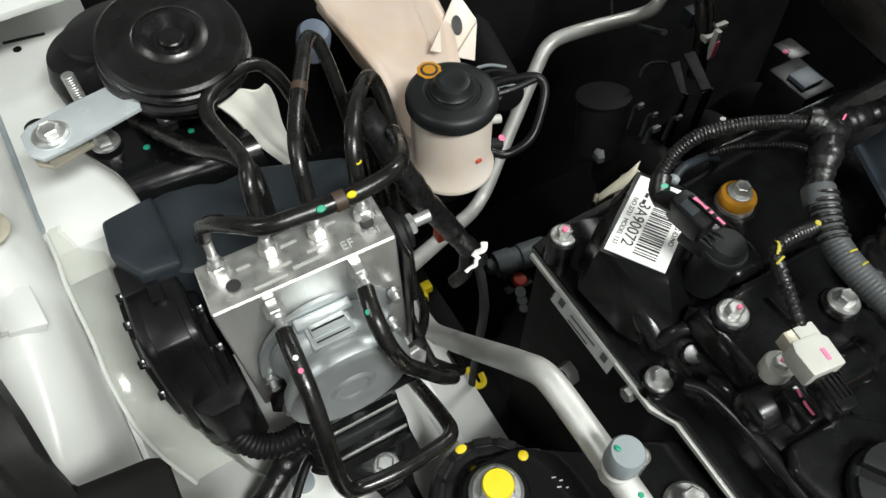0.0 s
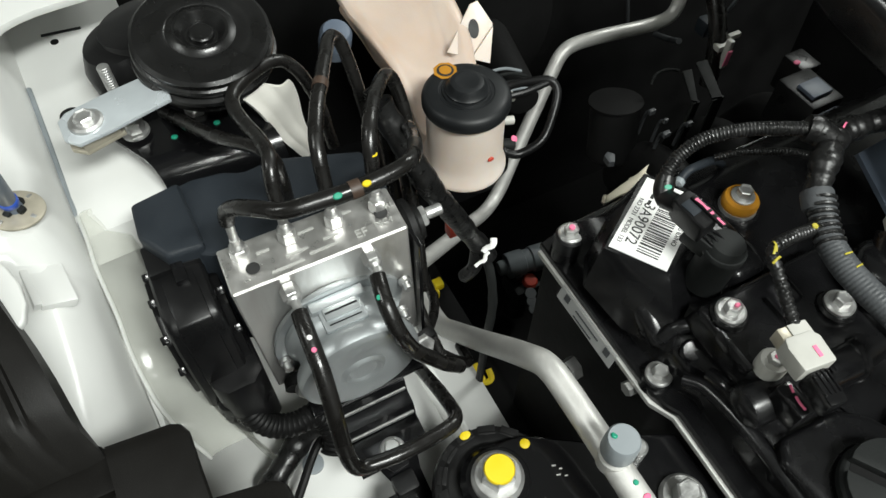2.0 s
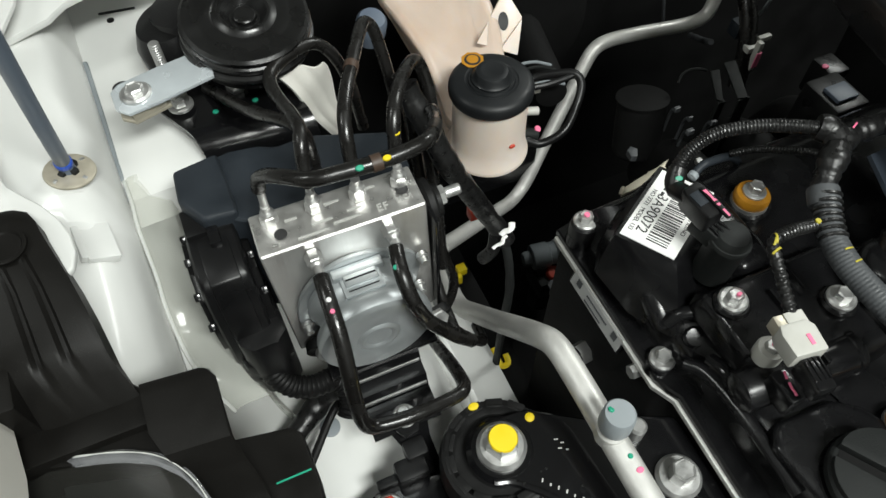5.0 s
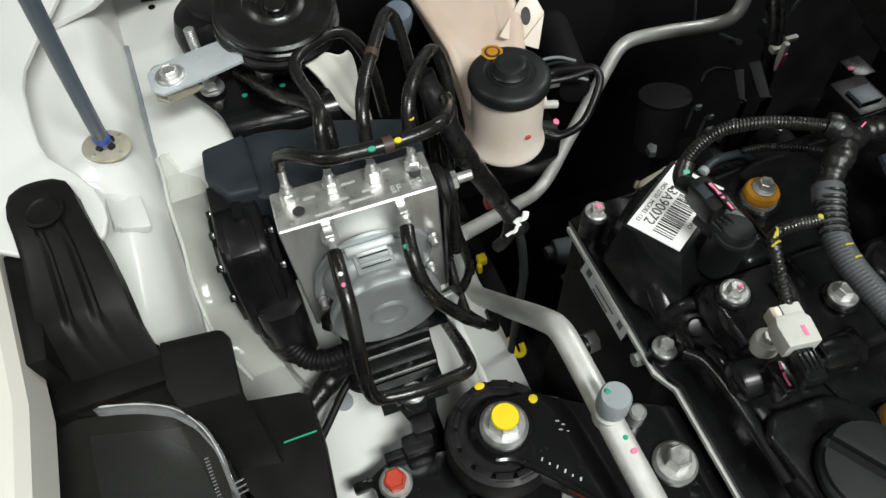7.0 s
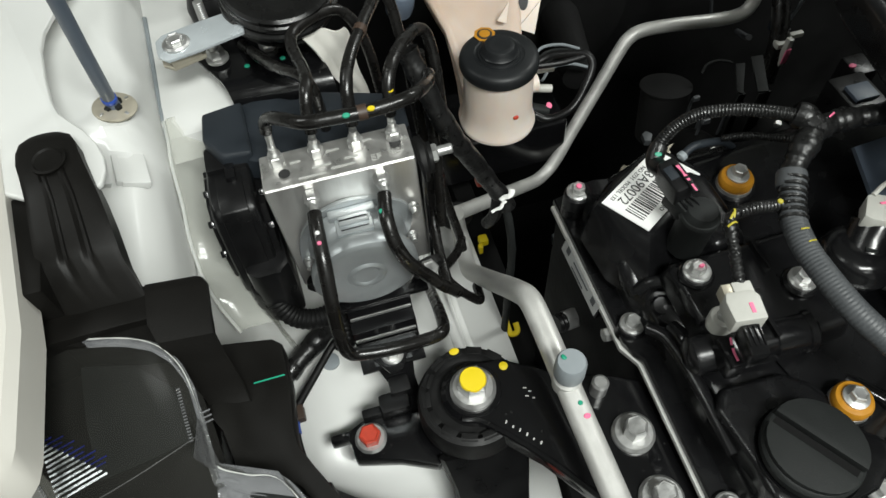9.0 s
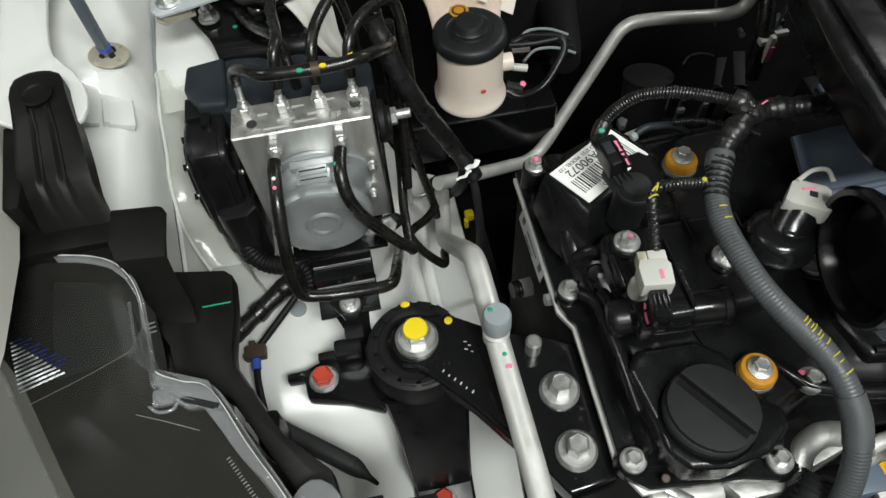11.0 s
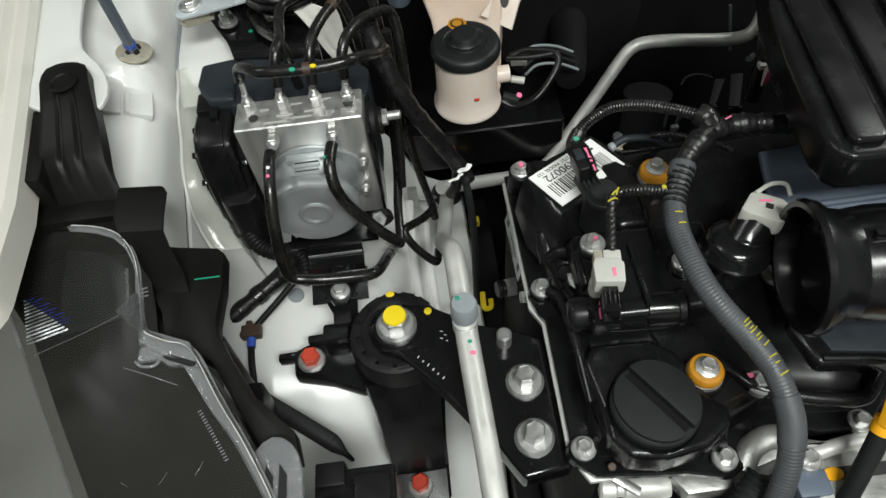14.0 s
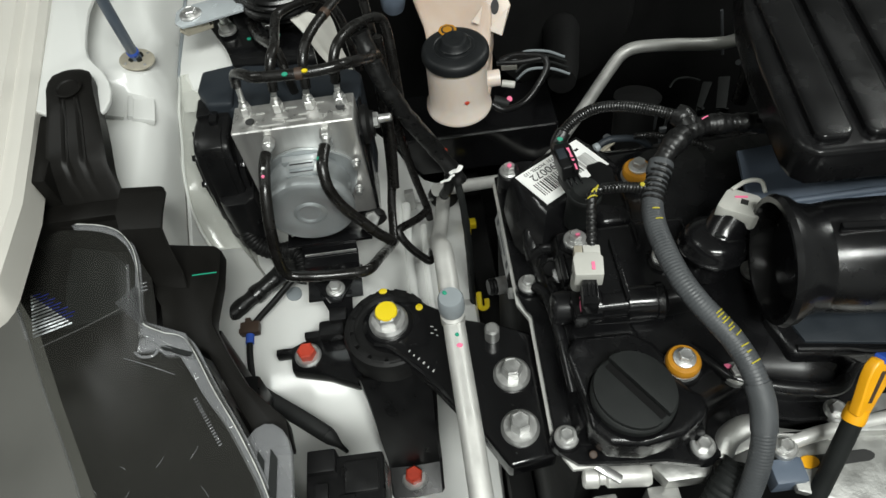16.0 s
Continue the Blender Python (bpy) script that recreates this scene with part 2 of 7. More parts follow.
def lathe(profile, base=(0, 0, 0), axis=(0, 0, 1), n=32, sx=1.0):
    """A turned body: (radius, height) rings along axis from base, closed at both ends."""
    bm = bmesh.new()
    rings = []
    for r, h in profile:
        if r < 1e-6:
            rings.append([bm.verts.new((0, 0, h))])
        else:
            rings.append([bm.verts.new((r * sx * math.cos(2 * math.pi * i / n), r * math.sin(2 * math.pi * i / n), h)) for i in range(n)])
    for a, b in zip(rings, rings[1:]):
        for i in range(n):
            j = (i + 1) % n
            q = [a[i % len(a)], a[j % len(a)], b[j % len(b)], b[i % len(b)]]
            q = list(dict.fromkeys(q))
            if len(q) > 2:
                bm.faces.new(q)
    if len(rings[0]) > 1:
        bm.faces.new(rings[0][::-1])
    if len(rings[-1]) > 1:
        bm.faces.new(rings[-1])
    bm.transform(aim(base, axis))
    return bm


def spline(pts, per=10):
    p = [Vector(q) for q in pts]
    p = [2 * p[0] - p[1]] + p + [2 * p[-1] - p[-2]]
    out = []
    for i in range(1, len(p) - 2):
        a, b, c, d = p[i - 1], p[i], p[i + 1], p[i + 2]
        for k in range(per):
            t = k / per
            out.append(0.5 * (2 * b + (c - a) * t + (2 * a - 5 * b + 4 * c - d) * t * t + (3 * b - a - 3 * c + d) * t ** 3))
    out.append(p[-2])
    return out


def even(path, step):
    """The same line at even steps."""
    out, left = [path[0].copy()], step
    for a, b in zip(path, path[1:]):
        d = (b - a).length
        s = 0.0
        while d - s >= left:
            s += left
            out.append(a.lerp(b, s / d))
            left = step
        left -= d - s
    if (out[-1] - path[-1]).length > step * 0.3:
        out.append(path[-1].copy())
    return out


def tube(pts, r, n=14, per=10, pitch=0.0, depth=0.0, flat=1.0, wob=0.0):
    """A round tube along a smooth line. pitch and depth: corrugation. flat: height over width."""
    path = spline(pts, per)
    if pitch:
        path = even(path, pitch / 4)
    bm = bmesh.new()
    rings, up = [], Vector((0, 0, 1))
    for i, c in enumerate(path):
        d = (path[min(i + 1, len(path) - 1)] - path[max(i - 1, 0)]).normalized()
        if abs(d.z) > 0.98 and i == 0:
            up = Vector((0, 1, 0))
        side = d.cross(up).normalized()
        up = side.cross(d).normalized()
        rr = r
        if pitch:
            rr = r - depth * (0, 0.15, 1, 0.85)[i % 4]
        if wob:
            rr *= 1 + wob * noise.noise(c * 90)
        rings.append([bm.verts.new(c + side * rr * math.cos(2 * math.pi * k / n) + up * rr * flat * math.sin(2 * math.pi * k / n)) for k in range(n)])
    for a, b in zip(rings, rings[1:]):
        for k in range(n):
            bm.faces.new((a[k], a[(k + 1) % n], b[(k + 1) % n], b[k]))
    bm.faces.new(rings[0][::-1])
    bm.faces.new(rings[-1])
    return bm


def sheet(rows, thick=0.0015):
    """A panel through rows of points, given thickness."""
    bm = bmesh.new()
    vs = [[bm.verts.new(p) for p in row] for row in rows]
    for a, b in zip(vs, vs[1:]):
        for i in range(len(a) - 1):
            bm.faces.new((a[i], a[i + 1], b[i + 1], b[i]))
    bmesh.ops.recalc_face_normals(bm, faces=bm.faces)
    g = bmesh.ops.solidify(bm, geom=bm.faces[:], thickness=thick)
    return bm


def join(*bms):
    out = bmesh.new()
    for b in bms:
        me = bpy.data.meshes.new("tmp")
        b.to_mesh(me)
        b.free()
        out.from_mesh(me)
        bpy.data.meshes.remove(me)
    return out


def hexa(r, h, base, axis=(0, 0, 1), chamfer=0.12, turn=0.0, dish=0.0):
    """A hexagon bolt head, chamfered, with a shallow dish on top."""
    pts = [(r * math.cos(math.pi / 3 * i + turn), r * math.sin(math.pi / 3 * i + turn)) for i in range(6)]
    bm = prism(pts, 0, h, b=0)
    top = max(bm.faces, key=lambda f: f.calc_center_median().z)
    bmesh.ops.inset_region(bm, faces=[top], thickness=r * chamfer * 1.2)
    for v in top.verts:
        v.co.z += r * chamfer
    if dish:
        bmesh.ops.inset_region(bm, faces=[top], thickness=r * 0.1)
        for v in top.verts:
            v.co.z -= dish
    bm.transform(aim(base, axis))
    return bm


def lettering(text, size, m, material, parent, name="lettering", depth=0.0002):
    c = bpy.data.curves.new("letters", "FONT")
    c.body, c.size, c.extrude, c.align_x, c.align_y = text, size, depth, "CENTER", "CENTER"
    tmp = bpy.data.objects.new("letters", c)
    me = bpy.data.meshes.new_from_object(tmp)
    bpy.data.objects.remove(tmp)
    bm = bmesh.new()
    bm.from_mesh(me)
    bpy.data.meshes.remove(me)
    bm.transform(m)
    return part(name, bm, material, parent)


def paint_dot(at, r, material, label, group="", axis=(0, 0, 1), sx=1.0):
    return solo("paint_mark", lathe([(r, -0.0006), (r, 0.0004), (r * 0.8, 0.0009), (0, 0.001)], at, axis, 14, sx), material, label, "paint mark", group)


def flange_bolt(at, r, h, rf, material, label, group, axis=(0, 0, 1), turn=0.0, top=None, hf=0.0025, dish=0.001):
    t = thing("flange_bolt", at, label, "bolt", group)
    a = Vector(axis).normalized()
    part("flange", lathe([(rf, -0.004), (rf, hf * 0.5), (rf * 0.86, hf), (0, hf)], at, a, 28), material, t)
    part("hex_head", hexa(r, h, Vector(at) + a * hf * 0.9, a, turn=turn, dish=dish), top or material, t)
    return t

# ---- room and car body ----
solo("floor", box(-5, 5, -5, 5, -0.05, 0, 0), FLOORM, "grey showroom floor under the car", "floor", kind="structure")
solo("ceiling", box(-5, 5, -5, 5, 3.2, 3.25, 0), WALLM, "plain ceiling of the showroom", "ceiling", kind="structure")
solo("wall_north", box(-5, 5, 5, 5.1, 0, 3.2, 0), WALLM, "plain showroom wall", "wall", kind="structure")
solo("wall_south", box(-5, 5, -5.1, -5, 0, 3.2, 0), WALLM, "plain showroom wall", "wall", kind="structure")
solo("wall_east", box(5, 5.1, -5, 5, 0, 3.2, 0), WALLM, "plain showroom wall", "wall", kind="structure")
solo("wall_west", box(-5.1, -5, -5, 5, 0, 3.2, 0), WALLM, "plain showroom wall", "wall", kind="structure")

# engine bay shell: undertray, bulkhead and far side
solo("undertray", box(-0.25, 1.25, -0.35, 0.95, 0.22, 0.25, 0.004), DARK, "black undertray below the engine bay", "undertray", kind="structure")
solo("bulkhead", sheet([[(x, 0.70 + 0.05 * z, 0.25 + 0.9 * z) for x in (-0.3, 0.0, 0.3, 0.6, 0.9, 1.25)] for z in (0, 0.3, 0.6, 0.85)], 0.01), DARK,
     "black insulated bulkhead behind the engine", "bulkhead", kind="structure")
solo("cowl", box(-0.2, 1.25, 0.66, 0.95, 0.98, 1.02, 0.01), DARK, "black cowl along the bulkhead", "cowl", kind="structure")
# unseen panel, added to keep the lit floor out of glossy black parts
solo("front_blocker", box(-0.22, 1.25, -0.44, -0.37, 0.22, 0.88, 0.02, 3), DARK, "unseen black panel added to close the bay at the front", "radiator support", kind="structure")
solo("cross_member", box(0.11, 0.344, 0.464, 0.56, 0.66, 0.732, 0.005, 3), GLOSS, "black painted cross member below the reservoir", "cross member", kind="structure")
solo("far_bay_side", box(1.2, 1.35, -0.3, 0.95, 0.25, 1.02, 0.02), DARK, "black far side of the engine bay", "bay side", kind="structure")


# outer fender: crowned strip that ends rounded behind the headlamp
def outer_fender():
    prof = [(-0.295, 0.93), (-0.285, 0.96), (-0.262, 1.01), (-0.235, 1.052), (-0.205, 1.066), (-0.178, 1.066), (-0.172, 1.060), (-0.166, 1.062), (-0.158, 1.062), (-0.153, 1.056), (-0.152, 1.03)]
    rows = []
    for y, k in ((1.0, 1), (0.7, 1), (0.45, 1), (0.3, 1), (0.2, 1), (0.13, 1), (0.09, 1), (0.06, 1), (0.050, 0.97), (0.044, 0.90), (0.041, 0.80)):
        mid = -0.225
        bow = 0.135 * max(0, min(y, 0.7) - 0.13)
        rows.append([(mid + (x - mid) * k - bow, y, z + 0.03 * max(0, y - 0.2) - (1 - k) * 0.03) for x, z in prof])
    return sheet(rows, 0.0012)


solo("outer_fender", outer_fender(), CREAM, "ivory-white front fender edge with a folded lip", "fender", kind="structure")


def ease(t):
    t = max(0.0, min(1.0, t))
    return t * t * (3 - 2 * t)


def rail_edge(y):
    """Where the rail's top turns down towards the apron."""
    return -0.0885 - 0.05 * max(0, y - 0.35)


def rail_height(x, y):
    """Rail top: tilted to the engine, with a ramp up to the prop rod's recess."""
    e = rail_edge(y)
    lift = ease((y - 0.303) / 0.016)
    z = 1.0045 - (0.52 - 0.30 * lift) * (max(x, -0.16) + 0.1096) - 0.020 * ease((0.33 - y) / 0.14)
    z += 0.0175 * lift
    split = -0.100 - (y - 0.352) * 0.57
    z += 0.007 * ease((x - split) / 0.022) * ease((y - 0.345) / 0.03)
    u = max(0.0, min(1.0, (x - e + 0.022) / 0.022))
    low = 0.975 - 0.45 * max(0, 0.345 - y)
    return z - (z - low) * (1 - math.sqrt(max(0, 1 - u * u)))


def inner_fender():
    ys = [0.95, 0.8, 0.7, 0.6, 0.55] + [0.52 - 0.006 * i for i in range(63)]
    rows = []
    for y in ys:
        e = rail_edge(y)
        us = [i / 26 for i in range(26)]
        xs = [-0.185 + (e - 0.022 + 0.185) * u for u in us] + [e - 0.022 + 0.022 * math.sin(math.pi / 2 * i / 11) for i in range(12)]
        rows.append([(x, y, rail_height(x, y)) for x in xs])
    return sheet(rows, 0.0012)


rail = thing("inner_fender", (-0.12, 0.3, 0.97), "white painted inner fender rail beside the engine bay", "inner fender", kind="structure")
part("rail_panel", inner_fender(), WHITE, rail)
part("flange_plate", prism([(-0.110, 0.60), (-0.112, 0.51), (-0.117, 0.48), (-0.126, 0.455), (-0.139, 0.42), (-0.1475, 0.395), (-0.149, 0.374), (-0.145, 0.340), (-0.1405, 0.315), (-0.135, 0.300), (-0.127, 0.289), (-0.118, 0.2775), (-0.110, 0.263), (-0.1055, 0.249), (-0.1045, 0.236), (-0.107, 0.226), (-0.115, 0.219), (-0.146, 0.222), (-0.168, 0.236), (-0.185, 0.30), (-0.230, 0.60)], 1.0515, 1.0565, 0.0018, 3), WHITE, rail)
patch_tilt = Matrix.Translation((-0.121, 0.2865, 1.0067)) @ Matrix.Rotation(radians(27), 4, "Y") @ Matrix.Rotation(radians(8), 4, "Z")
part("raised_patch", box(-0.016, -0.001, -0.015, 0.015, -0.004, 0.0010, 0.001, m=patch_tilt), WHITE, rail)
part("raised_patch", box(0.006, 0.026, -0.015, 0.015, -0.006, 0.0009, 0.001, m=patch_tilt), WHITE, rail)
part("patch_rib", box(0.002, 0.0068, -0.014, 0.014, -0.004, 0.0020, 0.0012, m=patch_tilt), WHITE, rail)


def apron():
    rows = []
    for y, dz in ((0.46, 0.0), (0.42, 0.0), (0.38, 0), (0.3, 0), (0.24, 0), (0.19, 0), (0.15, -0.004), (0.11, -0.018), (0.07, -0.042), (0.03, -0.07), (-0.01, -0.095), (-0.06, -0.115), (-0.14, -0.13), (-0.25, -0.14)):
        prof = [(-0.0895, 0.968), (-0.086, 0.93), (-0.080, 0.88), (-0.070, 0.835), (-0.055, 0.812), (-0.035, 0.803), (0.0, 0.797), (0.05, 0.790), (0.085, 0.770), (0.108, 0.735), (0.125, 0.69), (0.145, 0.655), (0.175, 0.635), (0.192, 0.62), (0.196, 0.60), (0.196, 0.45)]
        sw = (rail_edge(y) + 0.0895) * ease((y - 0.12) / 0.04)
        top = min(0.87 + 0.10 * ease((y - 0.12) / 0.04), 0.970 - 0.45 * max(0, 0.345 - y))
        rows.append([(x + sw * max(0, (z - 0.80) / 0.168), y, min(top, z + dz * min(1, (0.968 - z) / 0.15))) for x, z in prof])
    return sheet(rows, 0.002)


ap = thing("apron", (0.05, 0.2, 0.6), "white painted wheel-house apron and side member", "apron", kind="structure")
part("apron_panel", apron(), WHITE, ap)
part("pressed_rib", tube([(0.118, 0.36, 0.722), (0.116, 0.28, 0.725), (0.118, 0.2, 0.722), (0.12, 0.14, 0.705)], 0.006), WHITE, ap)
part("pressed_rib", tube([(0.137, 0.36, 0.672), (0.135, 0.28, 0.676), (0.137, 0.2, 0.674), (0.14, 0.14, 0.66)], 0.005), WHITE, ap)
part("drain_hole", lathe([(0.0085, -0.004), (0.0085, 0.0012), (0.007, 0.0016), (0, 0.0016)], (-0.010, 0.190, 0.7995), (0.05, 0, 1), 24), GREYCAP, ap, "grey hole plug")
# flat top flange behind the seam
flange = sheet([[(-0.089 - 0.05 * max(0, y - 0.35), y, 0.982 - d), (-0.06, y, 0.984 - d), (-0.03, y, 0.984 - d), (-0.01, y, 0.975 - d)] for y, d in ((0.62, 0), (0.5, 0), (0.42, 0), (0.37, 0), (0.35, 0.002), (0.338, 0.009), (0.33, 0.030))], 0.002)
solo("apron_flange", flange, WHITE, "white flange along the apron with a dark seam", "body flange", kind="structure")
solo("cowl_panel", prism([(-0.150, 0.455), (-0.1013, 0.4767), (-0.0967, 0.4821), (-0.0877, 0.4911), (-0.0770, 0.4959), (-0.0644, 0.4989), (-0.0468, 0.5002), (0.02, 0.503), (0.02, 0.62), (-0.150, 0.62)], 1.034, 1.040, 0.0015), WHITE, "white cowl panel overlapping the inner fender", "cowl panel", kind="structure")
solo("panel_joint", tube([(-0.0745, 0.5500, 0.9850), (-0.060, 0.5482, 0.9850), (-0.0440, 0.5462, 0.9848)], 0.0011, 8), DARKGREY, "thin dark joint in the white flange", "panel joint", kind="structure")
solo("flange_hole", lathe([(0.0032, 0), (0.0032, 0.0008), (0, 0.0008)], (-0.0663, 0.5382, 0.9840), (0, 0, 1), 16, 1.0), DARK, "small dark hole in the white flange", "hole", kind="structure")
solo("grommet", lathe([(0.0090, 0), (0.0090, 0.010), (0.0075, 0.014), (0, 0.0155)], (-0.0690, 0.432, 0.9835), (0, 0, 1), 24), BLACK, "black rubber grommet behind the horn bracket", "grommet")
solo("seam_sealer", tube([(rail_edge(y) + 0.0010, y, z) for y, z in ((0.492, 0.9828), (0.46, 0.9825), (0.42, 0.982), (0.38, 0.981), (0.355, 0.979), (0.338, 0.973))], 0.0022, 8), GREYCAP, "grey sealer line in the body joint", "seam", kind="structure")

# translucent splash film beside the hydraulic unit
film_rows = []
for k in range(28):
    u = k / 27
    y = 0.352 - 0.160 * u
    z0 = 0.981 - 0.150 * u * u * 0.35 - 0.040 * u
    x0 = -0.0868 + 0.0045 * ease((u - 0.7) / 0.3) + 0.0006 * math.sin(19 * u)
    if u > 0.72:
        x0 += 0.014 * ((u - 0.72) / 0.28) ** 1.6
    w = 0.0012 * math.sin(23 * u) + 0.0008 * math.sin(41 * u + 1)
    film_rows.append([(x0, y, z0), (x0 + 0.003, y + 0.001, z0 + 0.0018), (x0 + 0.012 + w, y + 0.004, z0 - 0.001 + w), (x0 + 0.026, y + 0.005, z0 - 0.008 - 2 * w), (x0 + 0.033 + w, y + 0.004, z0 - 0.030), (x0 + 0.035 - w, y + 0.003, max(0.836, z0 - 0.060)), (x0 + 0.036, y + 0.002, max(0.828, z0 - 0.085)), (x0 + 0.038, y, max(0.815, z0 - 0.12))])
film = thing("splash_film", (-0.08, 0.27, 0.82), "translucent white plastic film against the inner fender", "splash guard")
fs = part("film_sheet", sheet(film_rows, 0.0008), FILM, film)
fs.visible_shadow = False
part("folded_edge", tube([r[0] for r in film_rows[::3]], 0.0015, 10), EDGE, film)

# bonnet prop rod in its mount
prop = thing("bonnet_prop_rod", (-0.106, 0.326, 1.031), "blue-grey bonnet prop rod in a plated mount on the fender", "prop rod")
part("washer", lathe([(0.0160, 0), (0.0163, 0.0006), (0.0160, 0.0014), (0.0145, 0.0020), (0.0105, 0.0021), (0.0080, 0.0026), (0, 0.0026)], (-0.106, 0.326, 1.0340), (0.21, 0, 1), 40), GOLD, prop)
for k in range(4):
    a = math.pi / 4 + math.pi / 2 * k
    part("washer_tab", box(-0.0016, 0.0016, -0.0012, 0.0012, 0.0, 0.0008, 0.0003, m=pose(-0.106 + 0.0122 * math.cos(a), 0.326 + 0.0122 * math.sin(a), 1.0358 - 0.0026 * math.cos(a), 0, 12, math.degrees(a))), ZINC, prop)
    part("hub_lobe", box(-0.0030, 0.0052, -0.0024, 0.0024, -0.001, 0.0042, 0.0012, m=pose(-0.106 + 0.0018 * math.cos(a), 0.326 + 0.0018 * math.sin(a), 1.0360, 0, 12, math.degrees(a))), DARKGREY, prop)
part("cup", lathe([(0.0052, 0), (0.0050, 0.005), (0.0042, 0.0085), (0, 0.0090)], (-0.106, 0.326, 1.036), (-0.02, 0.0, 1), 20), STEELBLUE, prop)
part("collar", lathe([(0.0055, 0), (0.0057, 0.001), (0.0057, 0.0040), (0.0052, 0.0048), (0, 0.0048)], (-0.1062, 0.3255, 1.0430), (0.13, -0.33, 0.94), 20), BLUE, prop, "blue plastic collar")
part("rod", tube([(-0.1060, 0.3250, 1.0445), (-0.0975, 0.3022, 1.1107), (-0.0815, 0.2616, 1.2257), (-0.0555, 0.1956, 1.4127), (-0.016, 0.0953, 1.697)], 0.0050, 16), ROD, prop)
prop.location = Vector((-0.1096, 0.3326, 1.0195))

# ---- hydraulic unit ----
abs_unit = thing("hydraulic_unit", (0.043, 0.237, 0.86), "bare aluminium brake hydraulic unit with a plated pump motor", "brake unit")
block = box(-0.0115, 0.0985, 0.2195, 0.2545, 0.888, 1.0155, 0.0011, 1)
block.transform(Matrix.Translation((0.0435, 0.237, 0.95)) @ Matrix.Rotation(radians(-2.0), 4, "Z") @ Matrix.Rotation(radians(-1.8), 4, "Y") @ Matrix.Translation((-0.0435, -0.237, -0.95)))
body = part("valve_block", block, ALU, abs_unit, "milled aluminium block")
flange_plan = []
for i in range(40):
    a = 2 * math.pi * i / 40
    r = 0.0440 + 0.0045 * max(0, math.cos(2 * (a - 0.42))) ** 3
    flange_plan.append((r * math.cos(a), r * math.sin(a)))
FRONT = Matrix.Translation((0.0420, 0.2195, 0.946)) @ Matrix.Rotation(radians(90), 4, "X")
part("motor_flange", prism(flange_plan, 0.0, 0.0042, 0.0014, 2, m=FRONT), MOTOR, abs_unit)
part("motor_can", lathe([(0.0385, 0), (0.0385, 0.004), (0.0360, 0.0075), (0.0345, 0.010), (0.0345, 0.019), (0.0355, 0.0215), (0.0400, 0.0255), (0.0410, 0.0285), (0.0410, 0.0335), (0.0400, 0.0362), (0.0375, 0.0378), (0.0350, 0.0382), (0.0190, 0.0382), (0.0175, 0.0376), (0.0155, 0.0374), (0.0140, 0.0386), (0.0125, 0.0392), (0.0110, 0.0388), (0.0095, 0.0376), (0, 0.0374)],
     (0.0420, 0.2150, 0.946), (0, -1, -0.02), 64), MOTOR, abs_unit, "grey plated pump motor can")
part("motor_band", join(box(0.0280, 0.0560, 0.1925, 0.2150, 0.9785, 0.9822, 0.0016), box(0.0305, 0.0535, 0.1990, 0.2150, 0.9815, 0.9846, 0.0014), box(0.0240, 0.0600, 0.2070, 0.2150, 0.9795, 0.9852, 0.0016)), MOTOR, abs_unit)
part("band_slot", join(box(0.0315, 0.0525, 0.2030, 0.2042, 0.9842, 0.9850, 0), box(0.0315, 0.0525, 0.1958, 0.1966, 0.9818, 0.9826, 0)), DARKGREY, abs_unit)
for x, z in ((0.0005, 0.931), (0.0895, 0.966), (0.086, 0.93)):
    part("flange_screw", lathe([(0.0045, 0), (0.0045, 0.003), (0.003, 0.0035), (0.003, 0.0085), (0, 0.0085)], (x, 0.2150, z), (0, -1, 0), 16), ZINC, abs_unit)
for x, z in ((0.001, 1.0045), (0.083, 1.0085)):
    part("port_plug", lathe([(0.0042, 0), (0.0042, 0.0003), (0, 0.0003)], (x + 0.002, 0.2335, z + 0.0105), n=18), INK, abs_unit, "dark threaded port")
# etched marks on the block's top
for s, x, y, h in (("EF", 0.069, 0.2265, 0.0085), ("MC1", 0.0845, 0.2275, 0.0062), ("RL", 0.0925, 0.2375, 0.0058)):
    lettering(s, h, Matrix.Translation((x, y, 1.0162 + 0.03 * (x - 0.0435))) @ Matrix.Rotation(radians(-1), 4, "Z"), GREYINK, abs_unit)
for x, y, w in ((0.022, 0.2255, 0.020), (0.045, 0.2275, 0.018), (0.030, 0.2325, 0.014), (0.052, 0.2335, 0.010), (0.040, 0.2445, 0.010), (0.066, 0.2455, 0.008), (0.012, 0.2425, 0.008)):
    part("etched_bar", box(x - w / 2, x + w / 2, y - 0.0008, y + 0.0008, 1.0155 + 0.03 * (x - 0.0435), 1.0161 + 0.03 * (x - 0.0435), 0), GREYINK, abs_unit)

# control box behind the block, dark plastic
part("control_box", prism([(-0.050, 0.316), (-0.046, 0.322), (-0.010, 0.327), (0.010, 0.324), (0.022, 0.318), (0.044, 0.320), (0.098, 0.300), (0.104, 0.292), (0.102, 0.262), (0.099, 0.2555), (-0.0125, 0.2605), (-0.016, 0.262), (-0.052, 0.288)], 0.895, 1.005, 0.004, 3), NAVY, abs_unit, "blue-black plastic control box")
part("box_step", prism([(-0.052, 0.290), (-0.050, 0.318), (-0.018, 0.323), (-0.017, 0.266), (-0.040, 0.268)], 0.94, 1.011, 0.004, 3), NAVY, abs_unit)
